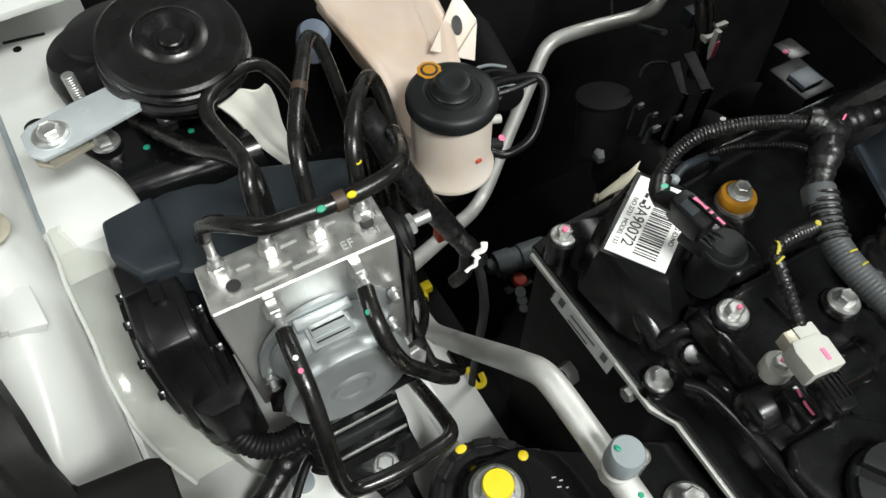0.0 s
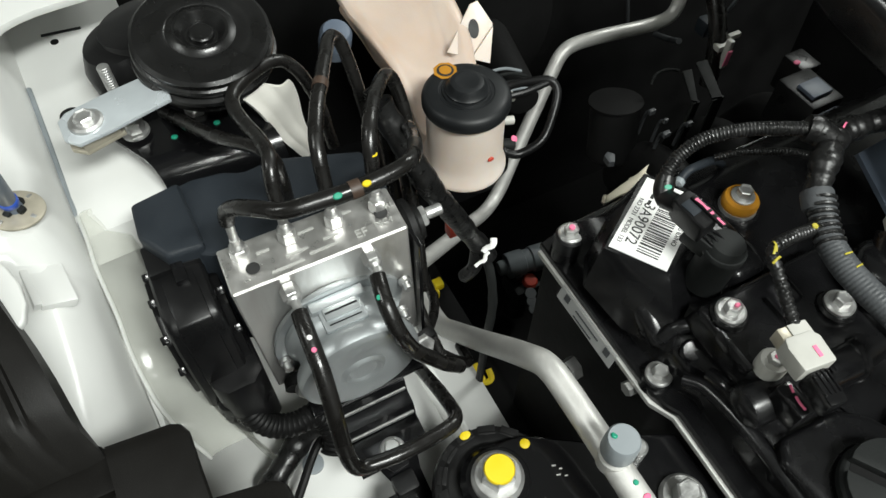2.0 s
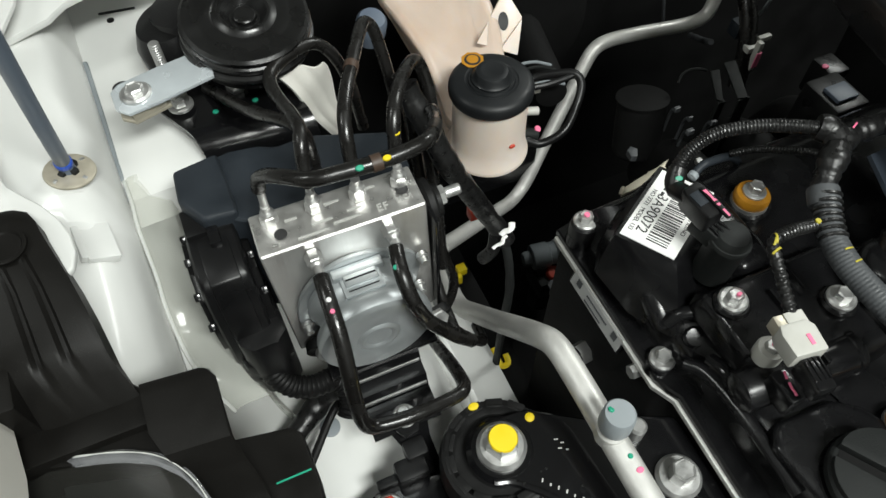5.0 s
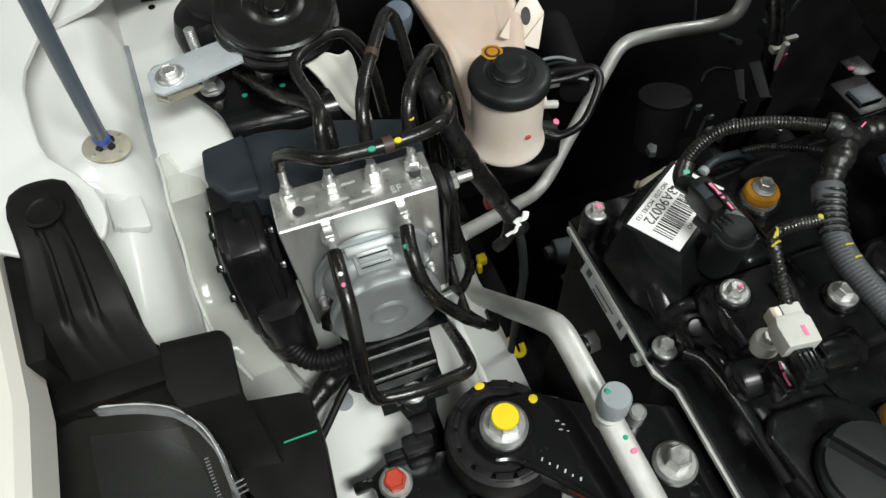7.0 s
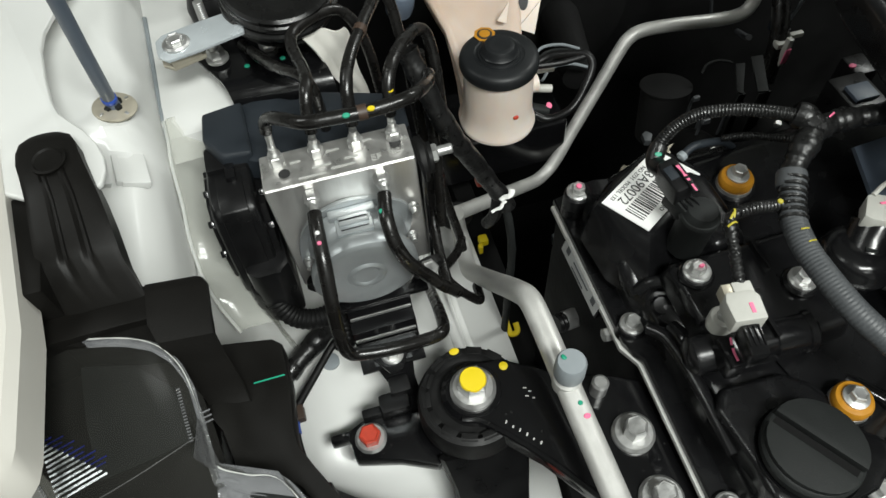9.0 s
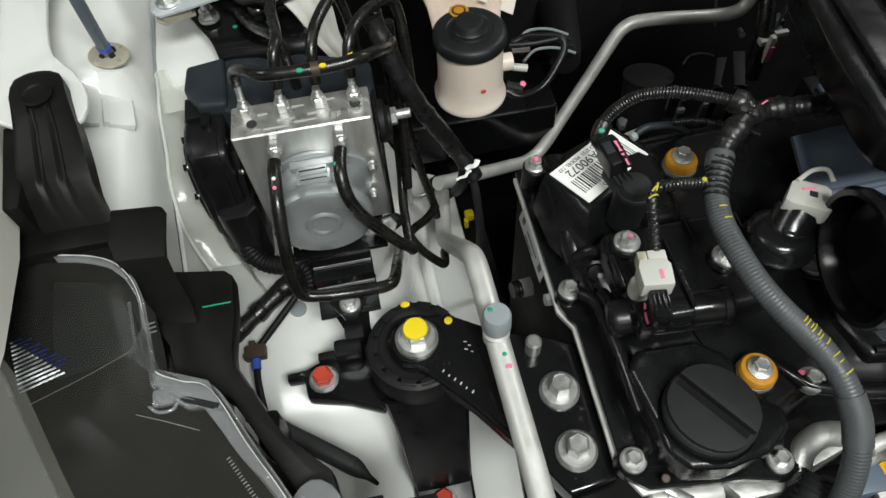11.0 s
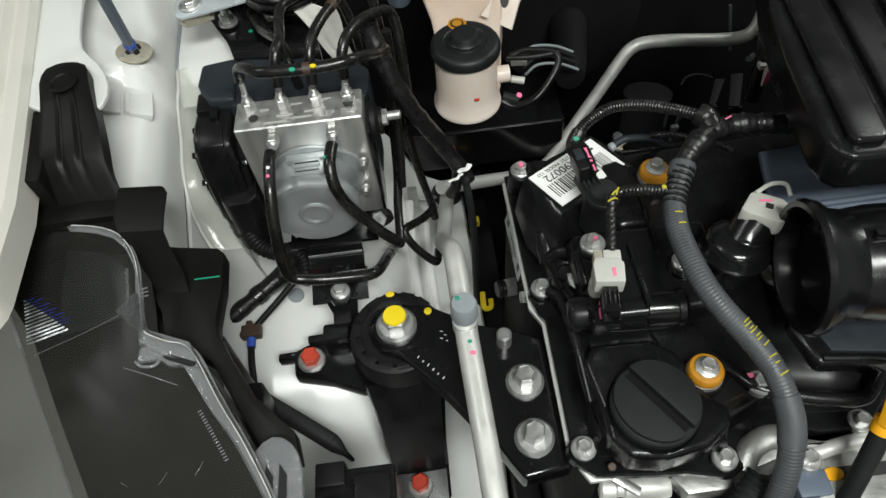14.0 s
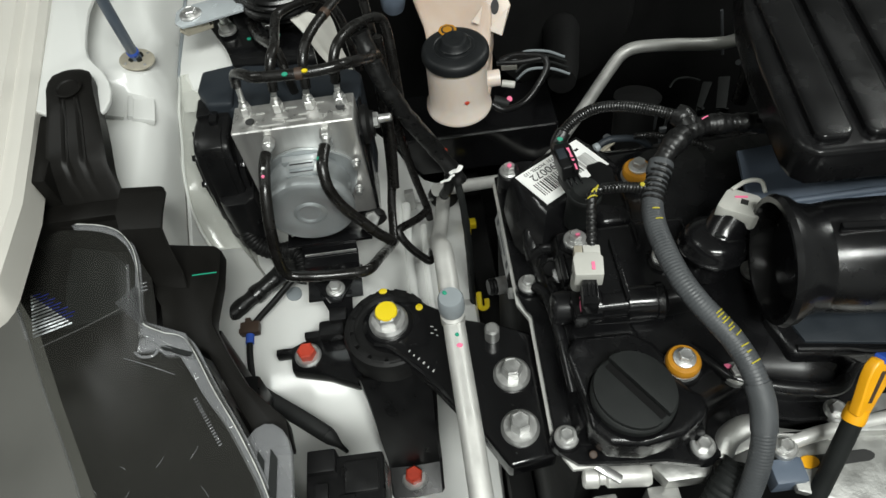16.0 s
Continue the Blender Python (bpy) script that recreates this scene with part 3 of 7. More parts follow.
# plug with its curved lever
plug = part("plug_body", prism([(-0.048, 0.212), (-0.054, 0.262), (-0.048, 0.286), (-0.018, 0.282), (-0.016, 0.262), (-0.014, 0.212), (-0.022, 0.204), (-0.040, 0.204)], 0.868, 0.940, 0.004), BLACK, abs_unit, "black plug with a curved locking lever")
SIDE = Matrix(((0, 0, 1, 0), (1, 0, 0, 0), (0, 1, 0, 0), (0, 0, 0, 1)))
part("locking_lever", prism([(0.285, 0.920), (0.286, 0.984), (0.276, 0.9955), (0.256, 0.9985), (0.239, 0.9980), (0.2285, 0.9930), (0.2225, 0.9800), (0.2190, 0.955), (0.2180, 0.925), (0.2175, 0.906), (0.224, 0.894), (0.25, 0.894)], -0.0560, -0.0225, 0.0045, 3, m=SIDE), BLACK, plug)
part("lever_band", prism([(0.262, 0.9985), (0.238, 0.9995), (0.2275, 0.9945), (0.2212, 0.981), (0.2177, 0.955), (0.2170, 0.935), (0.224, 0.935), (0.230, 0.985)], -0.0490, -0.0290, 0.0012, 2, m=SIDE), BLACK, plug)
part("lever_cheek", prism([(0.290, 0.930), (0.292, 0.972), (0.276, 0.984), (0.248, 0.986), (0.232, 0.975), (0.226, 0.945), (0.228, 0.915), (0.262, 0.905)], -0.0605, -0.0555, 0.0015, 2, m=SIDE), BLACK, plug)
part("lever_cheek", prism([(0.282, 0.935), (0.280, 0.975), (0.262, 0.985), (0.240, 0.982), (0.226, 0.955), (0.221, 0.915), (0.230, 0.900), (0.262, 0.905)], -0.0230, -0.0175, 0.0015, 2, m=SIDE), BLACK, plug)
part("lever_latch", box(-0.0545, -0.0225, 0.266, 0.290, 0.975, 1.0010, 0.002), BLACK, plug)
part("latch_tooth", box(-0.0405, -0.0330, 0.2530, 0.2680, 0.994, 1.0035, 0.001), GLOSS, plug)
for x, y, z in ((-0.0585, 0.283, 0.980), (-0.0590, 0.258, 0.986), (-0.0600, 0.235, 0.978), (-0.0600, 0.227, 0.950), (-0.0190, 0.250, 0.984), (-0.0185, 0.231, 0.966), (-0.0180, 0.223, 0.935), (-0.0185, 0.224, 0.910)):
    part("lever_notch", box(-0.0022, 0.0022, -0.0028, 0.0028, -0.0025, 0.0022, 0.0008, m=Matrix.Translation((x, y, z)) @ Matrix.Rotation(radians(40), 4, "X")), GLOSS, plug)
part("plug_tail", prism([(-0.0565, 0.252), (-0.0215, 0.248), (-0.0195, 0.219), (-0.0230, 0.2085), (-0.0390, 0.2055), (-0.0510, 0.212)], 0.880, 0.912, 0.005, 3), BLACK, abs_unit)
for z in (0.888, 0.897):
    part("tail_ring", prism([(-0.0520, 0.2135), (-0.0395, 0.2045), (-0.0225, 0.2075), (-0.0205, 0.2125), (-0.0400, 0.2180)], z, z + 0.003, 0.0010), BLACK, abs_unit)
part("tail_mark", box(-0.0440, -0.0340, 0.2164, 0.2174, 0.9250, 0.9285, 0), DARKGREY, abs_unit, "dull moulded mark")
part("tail_screw", lathe([(0.0035, 0), (0.003, 0.002), (0, 0.0022)], (-0.0350, 0.2180, 0.9080), (0, -1, 0.3), 12), GLOSS, abs_unit)
part("plug_boot", tube([(-0.036, 0.214, 0.898), (-0.032, 0.206, 0.886), (-0.024, 0.200, 0.876), (-0.010, 0.197, 0.870), (0.006, 0.199, 0.868)], 0.0092, 18, 10, 0.004, 0.0009), RUBBER, abs_unit)
# mounting bracket below
brk = thing("unit_bracket", (0.045, 0.19, 0.80), "black pressed steel bracket under the hydraulic unit", "bracket")
part("shelf", box(0.004, 0.090, 0.190, 0.262, 0.878, 0.8825, 0.0012), GLOSS, brk)
part("front_step", sheet([[(x, 0.205, 0.879), (x, 0.188, 0.879), (x, 0.184, 0.868), (x, 0.174, 0.866), (x, 0.170, 0.852), (x, 0.145, 0.848)] for x in (0.018, 0.03, 0.05, 0.073)], 0.003), GLOSS, brk)
part("foot", sheet([[(0.028, 0.172, 0.850), (0.062, 0.172, 0.850)], [(0.030, 0.148, 0.849), (0.062, 0.148, 0.849)], [(0.036, 0.138, 0.835), (0.060, 0.138, 0.835)], [(0.040, 0.120, 0.815), (0.062, 0.120, 0.812)], [(0.040, 0.10, 0.80), (0.062, 0.10, 0.795)]], 0.003), GLOSS, brk)
part("foot_plate", prism([(0.018, 0.176), (0.074, 0.181), (0.070, 0.170), (0.056, 0.148), (0.052, 0.139), (0.040, 0.138), (0.035, 0.146), (0.022, 0.166)], 0.8475, 0.8510, 0.001), GLOSS, brk)
part("side_ear", box(0.0985, 0.1015, 0.210, 0.262, 0.884, 1.004, 0.001), GLOSS, brk)
part("stiffener_edge", box(0.019, 0.072, 0.1845, 0.1865, 0.8685, 0.8725, 0.0006), ZINC, brk, "bright worn edge")
part("stiffener_edge", box(0.019, 0.072, 0.1705, 0.1725, 0.8545, 0.8585, 0.0006), ZINC, brk, "bright worn edge")
iso = part("rubber_mount", lathe([(0.016, 0), (0.018, 0.002), (0.018, 0.006), (0.012, 0.009), (0.012, 0.012), (0, 0.012)], (0.0995, 0.236, 0.992), (1, -0.03, 0), 30), RUBBER, brk)
part("stud_nut", hexa(0.0075, 0.006, (0.1095, 0.236, 0.995), (1, -0.03, 0.05)), ZINC, iso, "plated nut and stud")
part("stud_end", lathe([(0.004, 0), (0.004, 0.012), (0.003, 0.013), (0, 0.013)], (0.1150, 0.236, 0.996), (1, -0.03, 0.05), 14), ZINC, iso)
iso = part("rubber_mount", lathe([(0.013, 0), (0.014, 0.002), (0.014, 0.008), (0, 0.009)], (0.092, 0.207, 0.896), (0.25, -1, -0.3), 26), RUBBER, brk)
part("mount_bolt", hexa(0.0078, 0.006, (0.0928, 0.198, 0.902), (0.1, -0.8, 0.5)), ZINC, iso, "blue-white plated bolt")
iso = part("rubber_mount", lathe([(0.013, 0), (0.014, 0.002), (0.014, 0.008), (0, 0.009)], (0.008, 0.212, 0.905), (-0.2, -1, -0.2), 26), RUBBER, brk)
part("mount_bolt", hexa(0.0068, 0.006, (0.005, 0.203, 0.908), (0.1, -0.7, 0.4)), ZINC, iso, "plated bolt")
part("mount_bolt_end", lathe([(0.0035, 0), (0.0035, 0.012), (0, 0.013)], (0.010, 0.199, 0.906), (0.5, -0.8, -0.3), 14), ZINC, iso)
flange_bolt((0.0458, 0.1540, 0.8510), 0.0066, 0.0055, 0.0096, ZINC, "bright plated bolt in the black bracket", "bracket bolts")

# fittings and brake pipes
SL = "black sleeved steel brake pipe"


def fitting(parent, base, axis):
    f = part("flare_nut", join(hexa(0.0058, 0.0085, base, axis), lathe([(0.0046, 0.008), (0.0046, 0.011), (0.003, 0.013), (0.003, 0.017), (0, 0.017)], base, axis, 16)), ZINC, parent, "plated flare nut")
    return f


def brake_pipe(name_at, bare, sleeve, r=0.0055, label=SL, group="brake pipes", base=None, axis=(0, 0, 1)):
    p = thing("brake_pipe", name_at, label, "brake pipe", group)
    if base:
        fitting(p, base, axis)
    if bare:
        part("bare_pipe", tube(bare, 0.0026, 12), ZINC, p)
    part("sleeve", tube(sleeve, r, 14), SLEEVE, p)
    return p


brake_pipe((0.0, 0.246, 1.015), [(-0.0005, 0.2465, 1.024), (0.0, 0.2475, 1.045), (0.0, 0.2475, 1.057)],
           [(-0.0005, 0.2475, 1.046), (0.0015, 0.245, 1.057), (0.007, 0.236, 1.067), (0.015, 0.224, 1.075), (0.027, 0.212, 1.080), (0.045, 0.209, 1.081), (0.064, 0.208, 1.081), (0.082, 0.209, 1.081), (0.096, 0.213, 1.080), (0.105, 0.224, 1.073), (0.112, 0.239, 1.062), (0.1175, 0.253, 1.052), (0.1215, 0.268, 1.044), (0.124, 0.288, 1.02)], 0.0046, base=(-0.0005, 0.246, 1.014))
brake_pipe((0.029, 0.244, 1.016), [(0.0285, 0.2445, 1.024), (0.029, 0.249, 1.042)],
           [(0.029, 0.248, 1.034), (0.030, 0.254, 1.049), (0.0325, 0.262, 1.058), (0.0350, 0.272, 1.060), (0.0345, 0.290, 1.056), (0.0320, 0.312, 1.050), (0.0310, 0.330, 1.047), (0.0335, 0.341, 1.047), (0.0420, 0.350, 1.047), (0.0540, 0.358, 1.046), (0.0660, 0.364, 1.044), (0.0770, 0.366, 1.038), (0.086, 0.362, 1.024), (0.092, 0.356, 1.00), (0.096, 0.352, 0.96)], 0.0046, base=(0.0285, 0.244, 1.0155))
brake_pipe((0.0575, 0.242, 1.017), [(0.0575, 0.2425, 1.025), (0.058, 0.248, 1.043)],
           [(0.058, 0.246, 1.034), (0.0590, 0.252, 1.048), (0.0605, 0.259, 1.057), (0.0640, 0.270, 1.063), (0.072, 0.287, 1.066), (0.082, 0.306, 1.066), (0.093, 0.327, 1.065), (0.103, 0.346, 1.062), (0.109, 0.353, 1.057), (0.1135, 0.351, 1.048), (0.117, 0.341, 1.02), (0.120, 0.330, 0.98), (0.122, 0.32, 0.93)], 0.0046, base=(0.0575, 0.2415, 1.0165))
brake_pipe((0.0855, 0.24, 1.018), [(0.0855, 0.2405, 1.026), (0.0855, 0.244, 1.046)],
           [(0.0855, 0.242, 1.040), (0.0865, 0.2435, 1.052), (0.0885, 0.249, 1.062), (0.094, 0.260, 1.068), (0.105, 0.279, 1.066), (0.118, 0.299, 1.058), (0.127, 0.311, 1.050), (0.1325, 0.312, 1.041), (0.135, 0.303, 1.02), (0.136, 0.29, 0.97)], 0.0046, base=(0.0855, 0.2395, 1.0175))
brake_pipe((0.031, 0.29, 1.02), None, [(0.0400, 0.2780, 1.005), (0.0392, 0.2735, 1.030), (0.0375, 0.2740, 1.050), (0.0320, 0.2830, 1.055), (0.0170, 0.3120, 1.043), (0.0060, 0.3450, 1.027), (-0.0090, 0.3960, 1.005)], 0.0044)
solo("pipe_band", tube([(0.0795, 0.3015, 1.066), (0.0825, 0.3070, 1.066)], 0.0050, 16), BROWN, "brown band round a brake pipe", "band", "pipe bands")
# two front pipes
brake_pipe((0.018, 0.2195, 1.0), [(0.0170, 0.2130, 1.004), (0.0168, 0.196, 1.007)],
           [(0.0168, 0.198, 1.007), (0.0160, 0.187, 1.0068), (0.0155, 0.175, 1.0035), (0.0147, 0.1610, 0.995), (0.0128, 0.1470, 0.975), (0.0112, 0.1380, 0.951), (0.0115, 0.1325, 0.932), (0.0145, 0.1302, 0.921), (0.0220, 0.1295, 0.9165), (0.0408, 0.1278, 0.9145), (0.0605, 0.1290, 0.9105), (0.0780, 0.1315, 0.9065), (0.0855, 0.1345, 0.9040), (0.0895, 0.1415, 0.8980), (0.0922, 0.158, 0.882), (0.0950, 0.185, 0.855), (0.0994, 0.2333, 0.803), (0.103, 0.27, 0.765)], 0.0052, base=(0.0172, 0.2195, 1.003), axis=(0, -1, 0.08))
brake_pipe((0.068, 0.2195, 1.0), [(0.0685, 0.2130, 1.005), (0.0675, 0.199, 1.002)],
           [(0.0677, 0.203, 1.003), (0.0655, 0.192, 1.0015), (0.0645, 0.181, 0.9975), (0.0660, 0.1715, 0.986), (0.0710, 0.1685, 0.968), (0.0780, 0.1695, 0.950), (0.0870, 0.1710, 0.932), (0.0985, 0.1695, 0.914), (0.1065, 0.1720, 0.900), (0.1111, 0.1741, 0.890)], 0.0052, base=(0.069, 0.2195, 1.006), axis=(0, -1, -0.05))
paint_dot((0.0158, 0.179, 1.0098), 0.0017, PAPER, "white paint dot on a brake pipe", "pipe paint dots")
paint_dot((0.0154, 0.172, 1.0075), 0.0016, PINK, "pink paint dot on a brake pipe", "pipe paint dots", (0, -0.2, 1))
paint_dot((0.0622, 0.1880, 1.0040), 0.0019, GREEN, "green paint dot on a brake pipe", "pipe paint dots", (-0.2, -0.3, 1))
for x, y, z in ((0.069, 0.2050, 1.0855), (0.0880, 0.2435, 1.0600)):
    paint_dot((x, y, z), 0.0018, YELLOW, "yellow paint mark on a brake pipe", "pipe paint marks", (0, -0.3, 1), 1.4)
paint_dot((0.053, 0.2050, 1.0845), 0.0018, GREEN, "green paint mark on a brake pipe", "pipe paint marks", (0, -0.5, 1), 1.4)
solo("pipe_band", tube([(0.0605, 0.2080, 1.0810), (0.0665, 0.2080, 1.0810)], 0.0051, 16), BROWN, "brown band round a brake pipe", "band", "pipe bands")

# ---- brake fluid reservoir ----
tank = thing("brake_fluid_reservoir", (0.2, 0.36, 0.88), "cream translucent brake fluid reservoir with a black cap", "reservoir")
tb = prism([(0.172, 0.352), (0.172, 0.376), (0.168, 0.400), (0.160, 0.430), (0.156, 0.465), (0.158, 0.51), (0.160, 0.56), (0.240, 0.565), (0.256, 0.52), (0.254, 0.46), (0.247, 0.41), (0.238, 0.375), (0.230, 0.352), (0.216, 0.338), (0.186, 0.338)], 0.916, 0.984, 0.016, 5)
for v in tb.verts:
    if v.co.x < 0.20:
        v.co.x += 0.026 * (0.984 - v.co.z) / 0.068 * ease((v.co.y - 0.36) / 0.06)
    if v.co.z > 0.93:
        v.co.z -= 0.050 * (1 - ease((v.co.y - 0.345) / 0.085)) * (v.co.z - 0.93) / 0.054
part("tank_body", tb, TAN, tank)
sh = prism([(0.182, 0.56), (0.184, 0.50), (0.1835, 0.455), (0.180, 0.42), (0.1745, 0.382), (0.1675, 0.346), (0.1655, 0.322), (0.170, 0.308), (0.180, 0.2985), (0.195, 0.2950), (0.210, 0.2985), (0.222, 0.309), (0.229, 0.324), (0.236, 0.350), (0.244, 0.40), (0.25, 0.56)], 0.9135, 0.9215, 0.0035, 3)
part("tank_flange", sh, TAN, tank)
part("neck_fairing", lathe([(0.0345, 0), (0.0330, 0.003), (0.0305, 0.010), (0.0285, 0.018), (0, 0.018)], (0.197, 0.332, 0.919), n=44), TAN, tank)
part("filler_neck", lathe([(0.0325, 0), (0.0345, 0.001), (0.0350, 0.003), (0.0342, 0.0055), (0.0325, 0.010), (0.0314, 0.020), (0.0310, 0.03), (0.0308, 0.065), (0, 0.065)], (0.197, 0.327, 0.9155), n=56), MILK, tank, "milky white filler neck")
cap = part("cap", lathe([(0.030, 0), (0.0335, 0.001), (0.0342, 0.003), (0.0342, 0.0075), (0.0335, 0.0100), (0.0315, 0.0120), (0.0285, 0.0130), (0.0215, 0.0135), (0.0205, 0.0128), (0.0190, 0.0128), (0.0182, 0.0142), (0, 0.0145)], (0.197, 0.327, 0.981), n=60), CAPBLK, tank, "black screw cap")
part("cap_knob", lathe([(0.0165, 0), (0.0165, 0.0018), (0.0150, 0.0030), (0.0140, 0.0060), (0.0125, 0.0082), (0.0095, 0.0092), (0.0080, 0.0088), (0, 0.0086)], (0.197, 0.327, 0.9950), n=44), CAPBLK, cap)
part("cap_mark", join(lathe([(0.0095, 0), (0.0095, 0.0004), (0, 0.0004)], (0.1925, 0.3530, 0.9945), n=8)), ORANGE, cap, "yellow-orange printed symbol")
part("cap_mark_ring", lathe([(0.0066, 0.0004), (0.0066, 0.0008), (0, 0.0008)], (0.1925, 0.3530, 0.9945), n=24), INK, cap)
part("cap_mark_dot", lathe([(0.0048, 0.0008), (0.0048, 0.0012), (0, 0.0012)], (0.1925, 0.3530, 0.9945), n=24), ORANGE, cap)
paint_dot((0.203, 0.2955, 0.946), 0.0018, RED, "small red paint tick on the reservoir neck", axis=(0.1, -1, 0.1), sx=1.5)
flag = thing("tank_flag", (0.243, 0.40, 0.96), "white plastic tab with a dark oval hole", "bracket tab")
fm = Matrix.Translation((0.2450, 0.4085, 0.9705)) @ Matrix((Vector((0.93, -0.28, 0.04)).normalized(), Vector((0.15, 0.58, 0.80)).normalized(), Vector((-0.25, -0.75, 0.6)).normalized())).transposed().to_4x4()
part("tab_plate", prism([(-0.021, -0.012), (0.014, -0.024), (0.021, 0.006), (0.010, 0.026), (0.003, 0.024)], -0.0015, 0.0015, 0.001, m=fm), MILK, flag)
part("tab_hole", prism([(0.004 + 0.0045 * math.cos(a), 0.004 + 0.008 * math.sin(a)) for a in [i * math.pi / 10 for i in range(20)]], 0.0010, 0.0019, 0, m=fm), INK, flag, "dark oval hole")
part("tab_rib", prism([(-0.002, -0.020), (0.014, -0.026), (0.020, 0.004)], 0.0016, 0.007, 0.001, m=fm), MILK, flag)
# hose stubs beside the reservoir
for a, b, r, m_, lab in (((0.226, 0.352, 0.925), (0.245, 0.352, 0.925), 0.009, MILK, "milky hose stub"), ((0.248, 0.357, 0.912), (0.262, 0.354, 0.910), 0.004, IVORY, "pale clip"), ((0.249, 0.366, 0.928), (0.266, 0.364, 0.928), 0.0045, IVORY, "pale plastic clip"), ((0.236, 0.340, 0.905), (0.252, 0.336, 0.900), 0.0055, DARKGREY, "dark hose end"),):
    solo("hose_stub", tube([a, tuple((p + q) / 2 for p, q in zip(a, b)), b], r, 14), m_, lab + " beside the brake reservoir", "hose stub")
for k, (y, z) in enumerate(((0.000, 0.000), (-0.010, 0.001), (-0.021, 0.0), (-0.031, -0.002))):
    solo("thin_wire", tube([(0.272, 0.430 + y, 0.880 + z), (0.291, 0.449 + y, 0.876 + z), (0.320, 0.462 + y, 0.862 + z), (0.345, 0.466 + y, 0.846 + z)], 0.0017, 8), (GREYCAP, DARKGREY, DARKGREY, GREYCAP)[k], "thin grey wire in the dark beside the reservoir", "wire", "thin wires")
paint_dot((0.2535, 0.3375, 0.9055), 0.0032, PINK, "pink paint mark on a hose end", axis=(0.3, -0.5, 1))
hook = thing("hose_clip", (0.265, 0.36, 0.94), "black plastic loop clip holding the metal pipe", "clip")
part("clip_loop", tube([(0.232, 0.322, 0.915), (0.245, 0.316, 0.911), (0.266, 0.315, 0.919), (0.284, 0.328, 0.931), (0.294, 0.340, 0.942), (0.291, 0.349, 0.948), (0.278, 0.358, 0.945), (0.262, 0.366, 0.94), (0.248, 0.366, 0.935)], 0.0038, 12), BLACK, hook)
part("clip_bridge", tube([(0.242, 0.352, 0.945), (0.266, 0.348, 0.946), (0.290, 0.348, 0.947)], 0.0028, 10), BLACK, hook)

# ---- engine ----
engine = thing("engine_block", (0.4, 0.08, 0.3), "dark engine block and chain case below the valve cover", "engine")
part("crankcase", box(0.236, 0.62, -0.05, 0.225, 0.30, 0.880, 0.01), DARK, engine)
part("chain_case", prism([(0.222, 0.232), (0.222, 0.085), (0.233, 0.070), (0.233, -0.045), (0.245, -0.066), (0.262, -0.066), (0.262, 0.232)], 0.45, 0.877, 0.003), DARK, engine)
part("gasket_rim", prism([(0.2190, 0.238), (0.2190, 0.089), (0.2275, 0.072), (0.2255, -0.045), (0.238, -0.069), (0.256, -0.069), (0.256, 0.238)], 0.8780, 0.8835, 0.001), PIPE, engine, "bright machined rim under the cover")

OUT = [(0.2215, 0.240), (0.2215, 0.091), (0.2255, 0.079), (0.230, 0.071), (0.228, -0.036), (0.229, -0.056), (0.242, -0.067), (0.275, -0.071), (0.310, -0.074), (0.335, -0.080), (0.352, -0.076), (0.362, -0.056), (0.385, -0.046), (0.42, -0.056), (0.455, -0.058), (0.48, -0.036), (0.52, -0.030), (0.60, -0.030), (0.60, 0.245), (0.36, 0.250), (0.25, 0.246)]


def shrink(pts, d):
    c = Vector((0.40, 0.09))
    out = []
    n = len(pts)
    for i in range(n):
        a, b, e = Vector(pts[i - 1]), Vector(pts[i]), Vector(pts[(i + 1) % n])
        t1, t2 = (b - a).normalized(), (e - b).normalized()
        nn = Vector((-(t1 + t2).y, (t1 + t2).x)).normalized()
        if nn.dot(c - b) < 0:
            nn = -nn
        out.append(tuple(b + nn * d))
    return out


def cover_shell():
    """Flange, wall, shoulder and crown of the valve cover, as stacked outlines."""
    bm = bmesh.new()
    lv = [(0.0, 0.884), (0.0, 0.8895), (0.0015, 0.891), (0.015, 0.891), (0.0165, 0.893), (0.019, 0.907), (0.023, 0.915), (0.031, 0.921), (0.042, 0.924), (0.05, 0.925)]
    rings = []
    for d, z in lv:
        rings.append([bm.verts.new((x, y, z + 0.022 * ease((y - 0.09) / 0.10) * ease((z - 0.893) / 0.025) * (1 - 0.7 * ease((y - 0.185) / 0.05)))) for x, y in shrink(OUT, d)])
    for a, b in zip(rings, rings[1:]):
        for i in range(len(a)):
            bm.faces.new((a[i], a[(i + 1) % len(a)], b[(i + 1) % len(a)], b[i]))
    bm.faces.new(rings[-1])
    bm.faces.new(rings[0][::-1])
    return bm


cover = thing("valve_cover", (0.4, 0.09, 0.893), "black plastic valve cover with bosses and ribs", "valve cover")
part("cover_shell", cover_shell(), COVER, cover)


def boss(x, y, z0, z1, r, r2=None, tilt=(0, 0, 1)):
    return lathe([(r * 1.15, 0), (r * 1.05, (z1 - z0) * 0.5), (r, (z1 - z0) - 0.0015), (r - 0.0015, z1 - z0), (0, z1 - z0)], (x, y, z0), tilt, 28)


